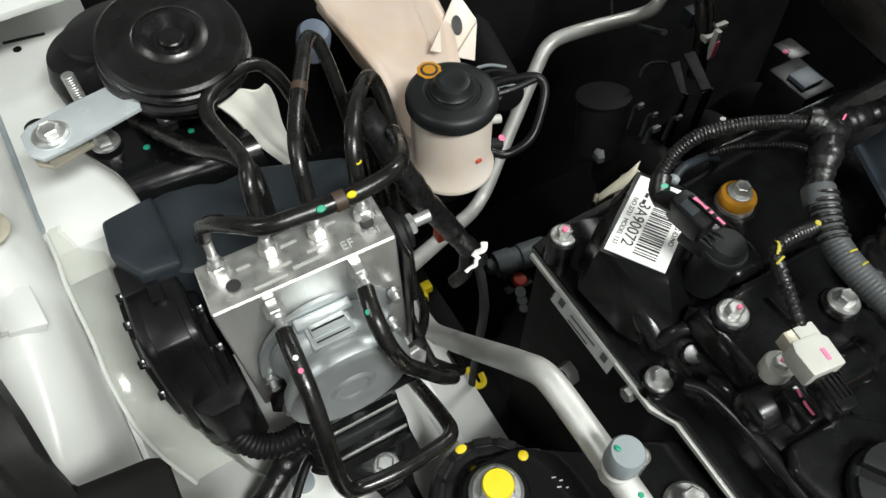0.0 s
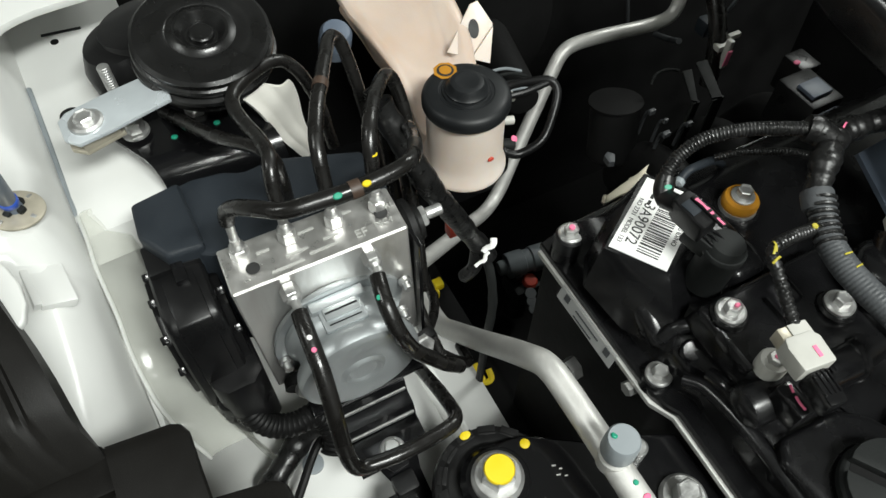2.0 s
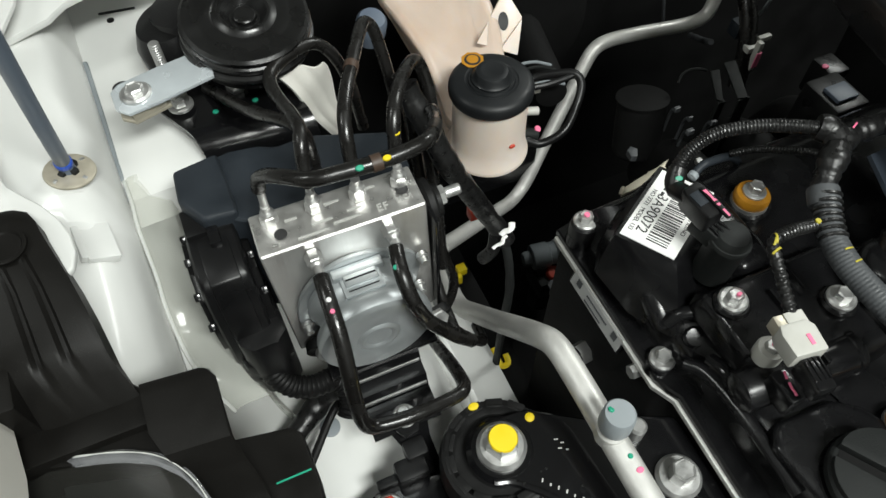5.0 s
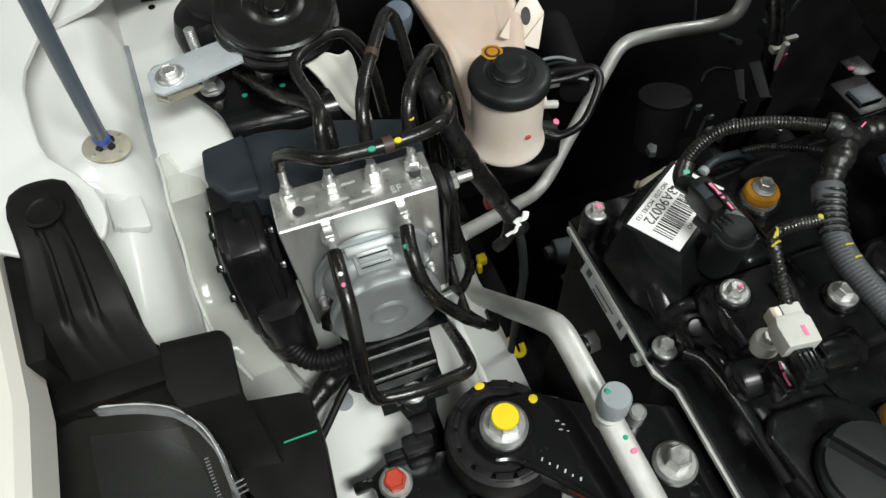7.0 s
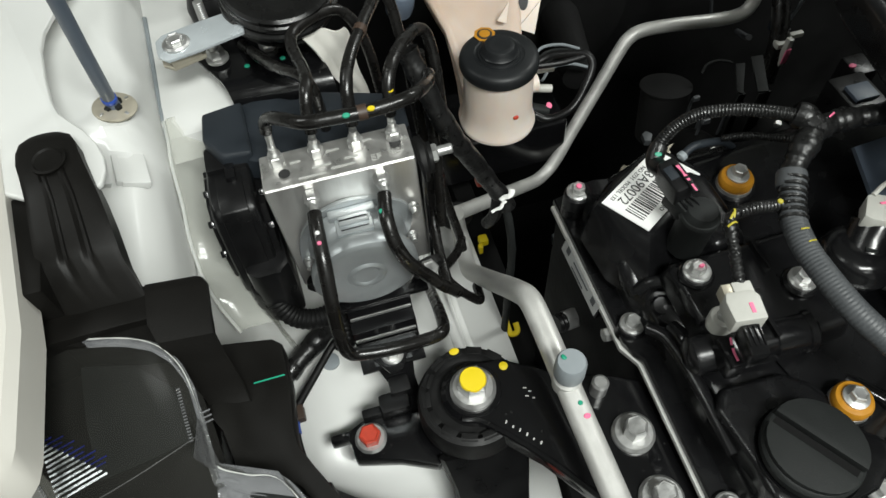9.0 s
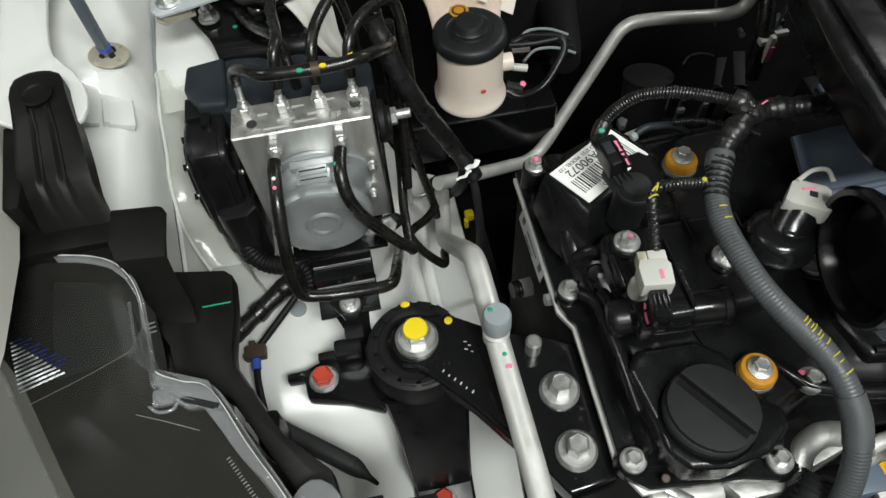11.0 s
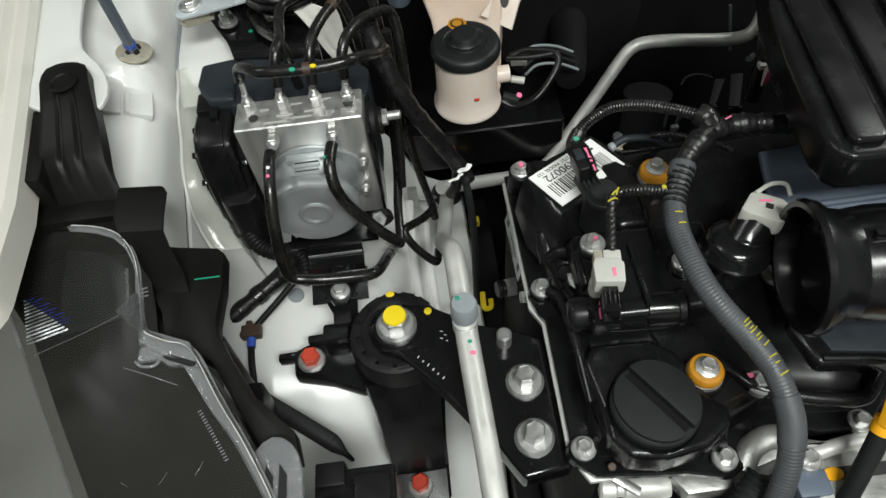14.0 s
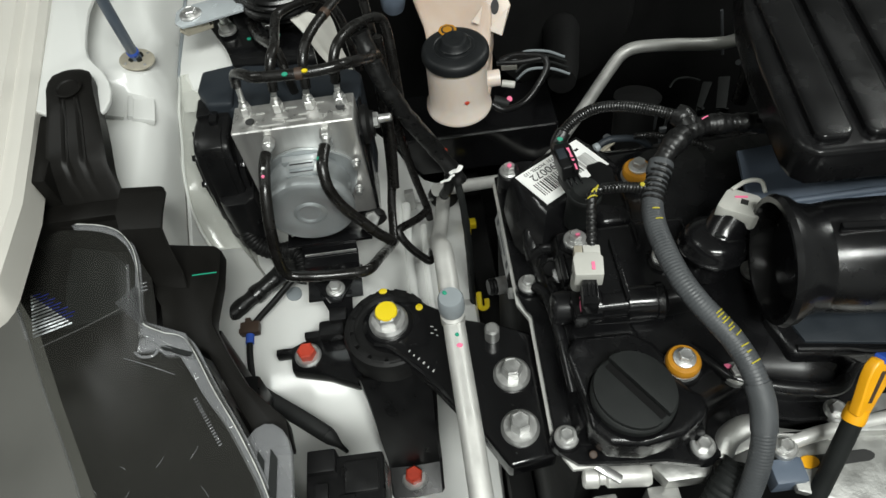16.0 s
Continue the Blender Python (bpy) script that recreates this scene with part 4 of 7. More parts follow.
for x, y, z, r in ((0.2345, 0.2225, 0.9160, 0.0115), (0.2325, 0.1005, 0.8955, 0.0108), (0.2365, -0.046, 0.8935, 0.0115), (0.3395, -0.067, 0.8925, 0.012)):
    part("bolt_boss", boss(x, y, 0.884, z, r), COVER, cover)
for x, y, z, r in ((0.271, 0.099, 0.956, 0.013), (0.338, 0.070, 0.957, 0.013), (0.415, 0.062, 0.930, 0.013), (0.344, 0.171, 0.945, 0.017), (0.332, -0.014, 0.930, 0.016)):
    part("bolt_boss", boss(x, y, 0.90, z, r), COVER, cover)
# filler boss, ridges and pads of the cover
part("filler_boss", lathe([(0.0352, 0), (0.0350, 0.020), (0.0347, 0.0300), (0.0338, 0.0318), (0.0330, 0.0312), (0, 0.030)], (0.2866, -0.036, 0.902), n=48), COVER, cover)
part("filler_apron", prism([(0.2505, -0.034), (0.245, 0.008), (0.254, 0.022), (0.300, 0.020), (0.316, 0.008), (0.323, -0.006), (0.330, -0.032), (0.342, -0.042), (0.338, -0.056), (0.318, -0.069), (0.288, -0.0735), (0.262, -0.069), (0.2505, -0.055)], 0.90, 0.9330, 0.006, 4), COVER, cover)
part("coil_pad", prism([(0.292, 0.198), (0.288, 0.130), (0.296, 0.112), (0.328, 0.112), (0.334, 0.130), (0.330, 0.19), (0.316, 0.202)], 0.92, 0.950, 0.010, 4, inset=0.008), COVER, cover)
part("centre_ridge", prism([(0.252, 0.118), (0.252, 0.06), (0.262, 0.030), (0.310, 0.026), (0.36, 0.03), (0.372, 0.06), (0.372, 0.118)], 0.93, 0.953, 0.006, 3, inset=0.006), COVER, cover)
part("vent_barrel", lathe([(0.009, 0), (0.0135, 0.003), (0.0145, 0.006), (0.0145, 0.040), (0.013, 0.042), (0.013, 0.060), (0.0145, 0.062), (0.0145, 0.084), (0.0155, 0.085), (0.0155, 0.090), (0.010, 0.094), (0, 0.094)], (0.240, 0.047, 0.939), (1, -0.08, 0.03), 30), COVER, cover)
part("bulge", tube([(0.247, 0.170, 0.925), (0.2445, 0.150, 0.924), (0.242, 0.132, 0.918), (0.243, 0.118, 0.910)], 0.010, 16), COVER, cover)
part("ring_ridge", tube([(0.241, 0.117, 0.918), (0.248, 0.1155, 0.927), (0.257, 0.1115, 0.930), (0.264, 0.103, 0.928), (0.266, 0.093, 0.922)], 0.0055, 14), COVER, cover)
part("blind_hole", lathe([(0.0085, 0), (0.0085, 0.008), (0.0065, 0.010), (0, 0.0095)], (0.2535, 0.1005, 0.9125), (-0.25, -0.35, 1), 20), COVER, cover)
part("ridge", tube([(0.249, 0.078, 0.922), (0.251, 0.066, 0.926), (0.252, 0.055, 0.924)], 0.006, 12), COVER, cover)
part("ridge", tube([(0.345, 0.005, 0.922), (0.358, -0.012, 0.922), (0.372, -0.026, 0.920), (0.392, -0.033, 0.918), (0.42, -0.040, 0.916), (0.45, -0.042, 0.914), (0.475, -0.022, 0.916), (0.52, -0.014, 0.918), (0.60, -0.014, 0.918)], 0.006, 12), COVER, cover)
part("ridge", tube([(0.305, 0.112, 0.935), (0.305, 0.085, 0.936), (0.306, 0.062, 0.935)], 0.0025, 10), COVER, cover)
part("ridge", tube([(0.385, 0.115, 0.925), (0.402, 0.10, 0.928), (0.41, 0.08, 0.926)], 0.008, 12), COVER, cover)
part("side_bolt", hexa(0.006, 0.006, (0.2215, 0.108, 0.872), (-1, 0, 0.1)), ZINC, cover, "small plated side bolt")
for x, y0, y1, z in ((0.256, 0.062, 0.092, 0.953), (0.300, 0.036, 0.096, 0.9545), (0.322, 0.086, 0.112, 0.9545), (0.352, 0.036, 0.062, 0.9545)):
    part("cover_rib", box(x - 0.0018, x + 0.0018, y0, y1, z - 0.008, z + 0.0035, 0.001), COVER, cover)
part("edge_ridge", tube([(0.235, 0.085, 0.916), (0.243, 0.070, 0.920), (0.246, 0.03, 0.922), (0.247, -0.02, 0.918)], 0.005, 12), COVER, cover)
stick = Matrix.Translation((0.2205, 0.165, 0.8855)) @ Matrix.Rotation(radians(-76), 4, "Y") @ Matrix.Rotation(radians(180), 4, "Z")
part("side_plate", box(0.002, 0.0185, -0.038, 0.038, -0.004, 0.0, 0.001, m=stick), COVER, cover)
part("side_sticker", box(0.001, 0.0175, -0.036, 0.036, 0.0, 0.0005, 0, m=stick), STICKER, cover, "faded grey-white sticker")
for y in (-0.026, 0.027):
    part("sticker_code", box(0.005, 0.012, y - 0.003, y + 0.003, 0.0005, 0.0009, 0, m=stick), HOSE, cover)
for k in range(2):
    part("sticker_code", box(0.008 + 0.006 * k, 0.0095 + 0.006 * k, -0.014, 0.016 - 0.006 * k, 0.0005, 0.0009, 0, m=stick), HOSE, cover)

# oil filler cap
oil = thing("oil_filler_cap", (0.2865, -0.033, 0.93), "dark grey ribbed oil filler cap with a raised grip", "filler cap")
part("cap_disc", lathe([(0.031, 0.004), (0.0325, 0.0055), (0.0325, 0.0110), (0.031, 0.0130), (0.030, 0.0135), (0, 0.0135)], (0.2870, -0.0358, 0.930), n=60), DARKGREY, oil)
gm = Matrix.Translation((0.2870, -0.0358, 0.9435)) @ Matrix.Rotation(radians(-57), 4, "Z") @ Matrix.Scale(0.91, 4)
wedge = []
for i in range(15):
    a = math.pi * i / 14
    wedge.append((0.0335 * math.cos(a), 0.0040 + 0.0285 * math.sin(a)))
part("cap_half", prism(wedge, -0.001, 0.0070, 0.0012, m=gm), DARKGREY, oil)
wedge2 = [(x, -y) for x, y in wedge][::-1]
part("cap_half", prism(wedge2, -0.001, 0.0046, 0.0012, m=gm), DARKGREY, oil)
part("cap_slot", box(-0.031, 0.031, -0.0042, 0.0042, -0.0008, 0.0003, 0, m=gm), DARK, oil, "dark slot across the cap")
paint_dot((0.2535, -0.0640, 0.8985), 0.0032, BROWN, "small brown plug on the valve cover", axis=(0, -0.2, 1))

# bolts of the cover
flange_bolt((0.2345, 0.2225, 0.9165), 0.0058, 0.0055, 0.0098, ZINC, "plated flange bolt with a pink paint dot", "valve cover bolts", turn=0.3)
b1 = flange_bolt((0.2325, 0.1005, 0.8965), 0.0058, 0.0055, 0.0098, ZINC, "plated flange bolt in the valve cover rim", "valve cover bolts")
for x, y, z, a in ((0.2365, -0.046, 0.8945, 20), (0.3395, -0.067, 0.8935, 40), (0.4155, 0.0625, 0.931, 10)):
    copy_thing(b1, pose(x, y, z, 0, 0, a))
b2 = flange_bolt((0.271, 0.0995, 0.957), 0.0058, 0.006, 0.0102, ZINC, "plated flange bolt on a raised boss of the valve cover", "valve cover bolts", turn=0.2)
copy_thing(b2, pose(0.338, 0.0705, 0.958, 0, 0, 25))
copy_thing(b2, pose(0.374, -0.0235, 0.9215, 0, 0, 35))


def grommet_bolt(at, label):
    t = thing("grommet_bolt", at, label, "bolt", "grommet bolts")
    x, y, z = at
    part("cup_washer", lathe([(0.0140, 0), (0.0143, 0.002), (0.0138, 0.005), (0, 0.005)], (x, y, z - 0.001), n=36), ZINC, t)
    part("grommet", lathe([(0.0128, 0), (0.0136, 0.002), (0.0136, 0.006), (0.0122, 0.0085), (0.0085, 0.0095), (0, 0.0095)], (x, y, z + 0.003), n=36), ORANGE, t, "amber rubber grommet")
    part("flange", lathe([(0.0088, 0), (0.0088, 0.0015), (0.007, 0.0025), (0, 0.0025)], (x, y, z + 0.0125), n=24), ZINC, t)
    part("hex_head", hexa(0.0058, 0.006, (x, y, z + 0.0145), turn=0.3, dish=0.001), ZINC, t)
    return t


g0 = grommet_bolt((0.344, 0.171, 0.944), "plated bolt in an amber rubber grommet")
copy_thing(g0, pose(0.332, -0.014, 0.929, 0, 0, 15))
paint_dot((0.2345, 0.2225, 0.9250), 0.0024, PINK, "pink paint dot on a bolt head", "pink paint marks")
paint_dot((0.272, 0.0985, 0.9660), 0.0014, PINK, "pink paint smear on a bolt head", "pink paint marks", sx=1.5)

# part label on the slope of the cover
lab = thing("part_label", (0.262, 0.168, 0.965), "white paper label with a printed bar code", "label")
la, lb, lc = Vector((0.299, 0.223, 0.947)), Vector((0.2333, 0.182, 0.9508)), Vector((0.2543, 0.1443, 0.9515))
ex = (lb - la).normalized()
ez = ex.cross(lc - lb).normalized()
ez = ez if ez.z > 0 else -ez
ey = ez.cross(ex)
lm = Matrix.Translation(la) @ Matrix((ex, ey, ez)).transposed().to_4x4()
W, H = (lb - la).length, abs((lc - lb).dot(ey))
sg = 1 if (lc - lb).dot(ey) > 0 else -1
seat = [lm @ Vector((u * W, v * sg * H, 0)) for u, v in ((1.03, -0.05), (1.04, 0.5), (1.03, 1.06), (0.5, 1.08), (-0.05, 1.06), (-0.07, 0.5), (-0.05, -0.08), (0.5, -0.07))]
foot = [Vector(p) for p in ((0.2225, 0.184, 0.904), (0.2260, 0.140, 0.905), (0.2420, 0.104, 0.912), (0.300, 0.128, 0.918), (0.350, 0.168, 0.918), (0.345, 0.205, 0.918), (0.304, 0.234, 0.916), (0.252, 0.226, 0.912))]


def mound():
    """A rounded rise of the cover that carries the label."""
    bm = bmesh.new()
    rings = []
    for k in range(9):
        a = math.pi / 2 * k / 8
        down = k / 8
        out = 0.35 * (1 - math.cos(a)) + 0.65 * down ** 1.25
        ring = []
        for m8 in range(24):
            i, f = m8 // 3, (m8 % 3) / 3
            p, q = seat[i].lerp(seat[(i + 1) % 8], f), foot[i].lerp(foot[(i + 1) % 8], f)
            ring.append(bm.verts.new((p.x + (q.x - p.x) * down, p.y + (q.y - p.y) * down, p.z + (q.z - p.z) * out)))
        rings.append(ring)
    bm.faces.new(rings[0])
    for a, b in zip(rings, rings[1:]):
        for i in range(24):
            bm.faces.new((a[i], a[(i + 1) % 24], b[(i + 1) % 24], b[i]))
    return bm


part("label_seat", mound(), COVER, cover)
part("paper", prism([(0, 0), (W, 0), (W, sg * H), (0, sg * H)], 0.0004, 0.0012, 0, m=lm), PAPER, lab)
rnd = random.Random(4)
# bars run along the label's short side
x0, x1 = W * 0.08, W * 0.92
pos = x0
while pos < x1:
    w = rnd.choice((0.0006, 0.0010, 0.0016))
    part("code_bar", box(pos, pos + w, min(sg * H * 0.42, sg * H * 0.80), max(sg * H * 0.42, sg * H * 0.80), 0.0012, 0.0015, 0, m=lm), INK, lab)
    pos += w + rnd.choice((0.0009, 0.0014, 0.0018))
tm = lm @ Matrix.Translation((W * 0.60, sg * H * 0.27, 0.0014)) @ Matrix.Rotation(0, 4, "Z")
lettering("3A90072", 0.0118, tm, INK, lab, depth=0.0001)
tm = lm @ Matrix.Translation((W * 0.60, sg * H * 0.10, 0.0014)) @ Matrix.Rotation(0, 4, "Z")
lettering("NO 2731  MODEL 133", 0.0050, tm, INK, lab, depth=0.0001)
tm = lm @ Matrix.Translation((W * 0.55, sg * H * 0.90, 0.0014)) @ Matrix.Rotation(0, 4, "Z")
lettering("NG ID/NO", 0.0050, tm, INK, lab, depth=0.0001)
for k in range(3):
    part("print_bar", box(W * (0.10 + 0.09 * k), W * (0.16 + 0.09 * k), sg * H * 0.24 - 0.0012, sg * H * 0.24 + 0.0012, 0.0012, 0.0015, 0, m=lm), INK, lab)

# ignition coils and plugs
coil = thing("ignition_coil", (0.292, 0.15, 0.96), "black ignition coil with its plug and pink paint", "ignition coil", "ignition coils")
part("coil_head", lathe([(0.0140, 0), (0.0140, 0.036), (0.0150, 0.038), (0.0150, 0.0405), (0.0144, 0.042), (0.0136, 0.0425), (0.0128, 0.0450), (0.011, 0.0478), (0.006, 0.0490), (0, 0.0492)], (0.2830, 0.1335, 0.938), (0.04, -0.04, 1), 40), DARKGREY, coil)
part("coil_neck", box(-0.0070, 0.0075, -0.010, 0.014, -0.012, 0.004, 0.0025, m=pose(0.2765, 0.1425, 0.982, 8, 0, 18)), DARKGREY, coil)
for k in (-1, 0, 1):
    part("neck_rib", tube([(0.2765 + 0.0046 * k - 0.0012, 0.1465 - 0.001 * k, 0.9865), (0.2772 + 0.0046 * k, 0.1395 - 0.001 * k, 0.9872), (0.2785 + 0.0046 * k, 0.1335 - 0.001 * k, 0.9858)], 0.0009, 8, 6), COVER, coil)
pc = pose(0.2722, 0.1565, 0.994, 2, -6, 7)
part("plug", prism([(-0.0072, -0.014), (0.0072, -0.014), (0.0080, -0.008), (0.0080, 0.008), (0.0062, 0.014), (-0.0062, 0.014), (-0.0080, 0.008), (-0.0080, -0.008)], -0.011, 0.0085, 0.0022, 3, m=pc), BLACK, coil)
part("plug_panel", box(-0.0062, 0.0012, -0.004, 0.0075, 0.0080, 0.0093, 0.0006, m=pc), NAVY, coil, "blue-black plug panel")
part("plug_latch", box(0.0016, 0.0056, -0.021, 0.0075, 0.0080, 0.0108, 0.0010, m=pc), BLACK, coil)
part("plug_boot", tube([(0.2705, 0.166, 0.993), (0.2700, 0.173, 0.990), (0.2712, 0.181, 0.985)], 0.0068, 18, 8), BLACK, coil)
part("paint_streak", prism([(0.0022, 0.0045), (0.0046, 0.0042), (0.0042, -0.0040), (0.0050, -0.0065), (0.0024, -0.0062), (0.0030, -0.0020)], 0.0106, 0.0112, 0, m=pc), PINK, coil, "pink paint streak")
part("paint_streak", prism([(0.0024, -0.0085), (0.0048, -0.0088), (0.0044, -0.0108), (0.0026, -0.0104)], 0.0106, 0.0112, 0, m=pc), PINK, coil, "pink paint streak")
part("paint_streak", prism([(0.0028, -0.0140), (0.0042, -0.0142), (0.0040, -0.0205), (0.0026, -0.0200)], 0.0106, 0.0112, 0, m=pc), PINK, coil, "pink paint streak")
coil2 = thing("ignition_coil", (0.385, 0.075, 0.95), "black round ignition coil with an ivory plug", "ignition coil", "ignition coils")
part("coil_head", lathe([(0.0180, 0), (0.0180, 0.022), (0.0240, 0.0235), (0.0268, 0.0245), (0.0274, 0.0270), (0.0262, 0.0285), (0.0256, 0.0300), (0.0252, 0.0340), (0.0236, 0.0385), (0.0200, 0.0418), (0.0140, 0.0440), (0.007, 0.0446), (0, 0.0448)], (0.3735, 0.0665, 0.938), (0.10, 0.16, 1), 44), COVER, coil2)
part("coil_neck", tube([(0.376, 0.066, 0.966), (0.385, 0.076, 0.974), (0.393, 0.083, 0.982)], 0.0165, 24, 8), COVER, coil2)
pl = part("plug", prism([(-0.021, -0.013), (-0.014, -0.016), (0.014, -0.016), (0.019, -0.012), (0.017, 0.012), (0.012, 0.016), (-0.012, 0.016), (-0.017, 0.012)], 0, 0.018, 0.002, m=pose(0.3965, 0.0835, 0.984, -6, 0, -32) @ Matrix.Scale(0.82, 4)), IVORY, coil2, "ivory white plug")
part("latch_hole", box(-0.0035, 0.0035, -0.0035, 0.0035, 0.0178, 0.0186, 0, m=pose(0.398, 0.083, 0.984, -6, 0, -32) @ Matrix.Scale(0.82, 4)), INK, pl)
part("latch_frame", box(-0.006, 0.006, -0.006, 0.0055, 0.0165, 0.0183, 0.001, m=pose(0.398, 0.083, 0.984, -6, 0, -32) @ Matrix.Scale(0.82, 4)), IVORY, pl)
part("latch_loop", tube([(0.394, 0.099, 0.998), (0.407, 0.104, 1.000), (0.418, 0.102, 1.000), (0.4185, 0.092, 0.998)], 0.0018, 8), IVORY, pl)
part("paint_streak", box(-0.006, 0.006, -0.0015, 0.001, 0.0183, 0.0189, 0.0002, m=pose(0.398, 0.0885, 0.984, -6, 0, -10) @ Matrix.Scale(0.82, 4)), PINK, pl)
part("moulded_mark", box(-0.004, 0.004, -0.003, 0.003, -0.0006, 0.0012, 0.0005, m=pose(0.377, 0.0665, 0.984, -8, 4, -28)), DARKGREY, coil2)

# cam sensor with ivory plug
sens = thing("cam_sensor", (0.28, 0.04, 0.955), "black sensor with an ivory white plug and pink paint", "sensor")
pm = pose(0.2668, 0.0485, 0.983, 0, 0, -8) @ Matrix.Scale(0.80, 4)
plug1 = part("plug", prism([(-0.0135, -0.015), (0.0135, -0.015), (0.0145, 0.006), (0.010, 0.012), (-0.012, 0.012), (-0.0145, 0.004)], 0, 0.019, 0.002, m=pm), IVORY, sens, "ivory white plug")
part("plug_step", box(-0.004, 0.0125, 0.008, 0.021, 0.002, 0.018, 0.0015, m=pm), IVORY, plug1)
part("yellow_tab", box(-0.0125, -0.0045, 0.004, 0.0205, 0.003, 0.0175, 0.001, m=pm), GOLD, plug1)
part("paint_streak", box(-0.0015, 0.0018, -0.009, 0.000, 0.019, 0.0196, 0.0002, m=pm @ Matrix.Translation((0.004, 0, 0))), PINK, plug1)
part("sensor_body", box(-0.008, 0.008, -0.042, -0.014, -0.010, 0.012, 0.004, m=pm), COVER, sens)
for k in range(4):
    part("body_rib", box(-0.0068 + 0.0040 * k, -0.0052 + 0.0040 * k, -0.034, -0.016, 0.011, 0.0130, 0.0006, m=pm), COVER, sens)
part("sensor_foot", box(0.2535, 0.2660, 0.0210, 0.0440, 0.945, 0.9665, 0.003), COVER, sens)
part("paint_streak", tube([(0.2622, 0.0407, 0.9668), (0.2612, 0.0380, 0.9668), (0.2604, 0.0360, 0.9668)], 0.0009, 6), PINK, sens, "pink paint streak")
part("paint_streak", tube([(0.2600, 0.0335, 0.9668), (0.2592, 0.0300, 0.9668), (0.2588, 0.0245, 0.9668)], 0.0009, 6), PINK, sens, "pink paint streak")
part("plug_lug", lathe([(0.0095, 0), (0.0095, 0.010), (0.0085, 0.012), (0, 0.012)], (0.2675, 0.0579, 0.952), n=24), IVORY, sens, "ivory lug with a small bolt")
part("lug_bolt", hexa(0.0050, 0.004, (0.2675, 0.0579, 0.964)), ZINC, sens, "small plated bolt")
part("lug_paint", lathe([(0.0018, 0), (0.0016, 0.0006), (0, 0.0007)], (0.2675, 0.0579, 0.9685), n=10), PINK, sens)

# ---- harness ----
solo("conduit", tube([(0.272, 0.187, 0.987), (0.279, 0.193, 0.994), (0.291, 0.197, 1.003), (0.306, 0.195, 1.013), (0.326, 0.186, 1.020), (0.347, 0.174, 1.023), (0.366, 0.163, 1.023)], 0.0050, 16, 12, 0.0024, 0.0005), LOOM, "grey-black corrugated conduit arching over the cover", "conduit")
solo("conduit_sleeve", tube([(0.2705, 0.178, 0.984), (0.2722, 0.185, 0.987), (0.278, 0.1915, 0.993)], 0.0066, 16, 8, wob=0.1), LOOM, "black taped conduit end with a green tie", "conduit")
paint_dot((0.2728, 0.1832, 0.9935), 0.0019, GREEN, "green tie on the taped conduit", axis=(-0.3, -0.6, 1), sx=1.5)
trunk = thing("wiring_harness", (0.36, 0.15, 1.0), "taped black wiring trunk crossing the engine", "wiring harness")
part("trunk", tube([(0.341, 0.124, 1.006), (0.348, 0.132, 1.013), (0.359, 0.141, 1.019), (0.372, 0.149, 1.020), (0.386, 0.154, 1.018), (0.405, 0.153, 1.018), (0.425, 0.150, 1.018), (0.47, 0.15, 1.01)], 0.0086, 18, 10, 0.007, 0.0007, wob=0.35), LOOM, trunk)
part("collar", lathe([(0.0096, 0), (0.0103, 0.0015), (0.0103, 0.011), (0.0096, 0.0125), (0, 0.0125)], (0.3385, 0.1175, 1.005), (0.5, 1, 0.4), 26), HOSE, trunk, "grey hose collar")
part("branch", tube([(0.372, 0.150, 1.020), (0.370, 0.160, 1.022), (0.364, 0.166, 1.023)], 0.009, 14, 8, wob=0.2), LOOM, trunk)
part("wire_mark", box(-0.004, 0.003, -0.0006, 0.0006, 0.0087, 0.0093, 0.0002, m=pose(0.384, 0.154, 1.018, 0, 0, 25)), PINK, trunk, "pink paint tick")
part("wire_mark", box(-0.003, 0.002, -0.0005, 0.0005, 0.0087, 0.0093, 0.0002, m=pose(0.372, 0.150, 1.019, 0, 0, -20)), PINK, trunk)
main = thing("grey_hose", (0.35, 0.0, 0.9), "grey corrugated hose with yellow marks across the engine", "hose")
HP = [(0.342, 0.122, 1.009), (0.334, 0.108, 1.004), (0.328, 0.094, 1.001), (0.325, 0.074, 0.999), (0.326, 0.050, 0.998), (0.330, 0.026, 0.996), (0.338, 0.006, 0.992), (0.348, -0.010, 0.987), (0.357, -0.024, 0.981), (0.364, -0.042, 0.974), (0.368, -0.062, 0.962), (0.367, -0.082, 0.945), (0.362, -0.100, 0.92), (0.355, -0.115, 0.885), (0.348, -0.125, 0.84)]
part("hose_wall", tube(HP, 0.0087, 20, 14, 0.0026, 0.00028), HOSE, main)
part("tape_wrap", tube(HP[:3], 0.0097, 18, 10, 0.005, 0.0016), LOOM, main)
part("tape_collar", tube([(0.3665, -0.052, 0.9685), (0.3685, -0.066, 0.959), (0.3675, -0.080, 0.947)], 0.0096, 18), HOSE, main)
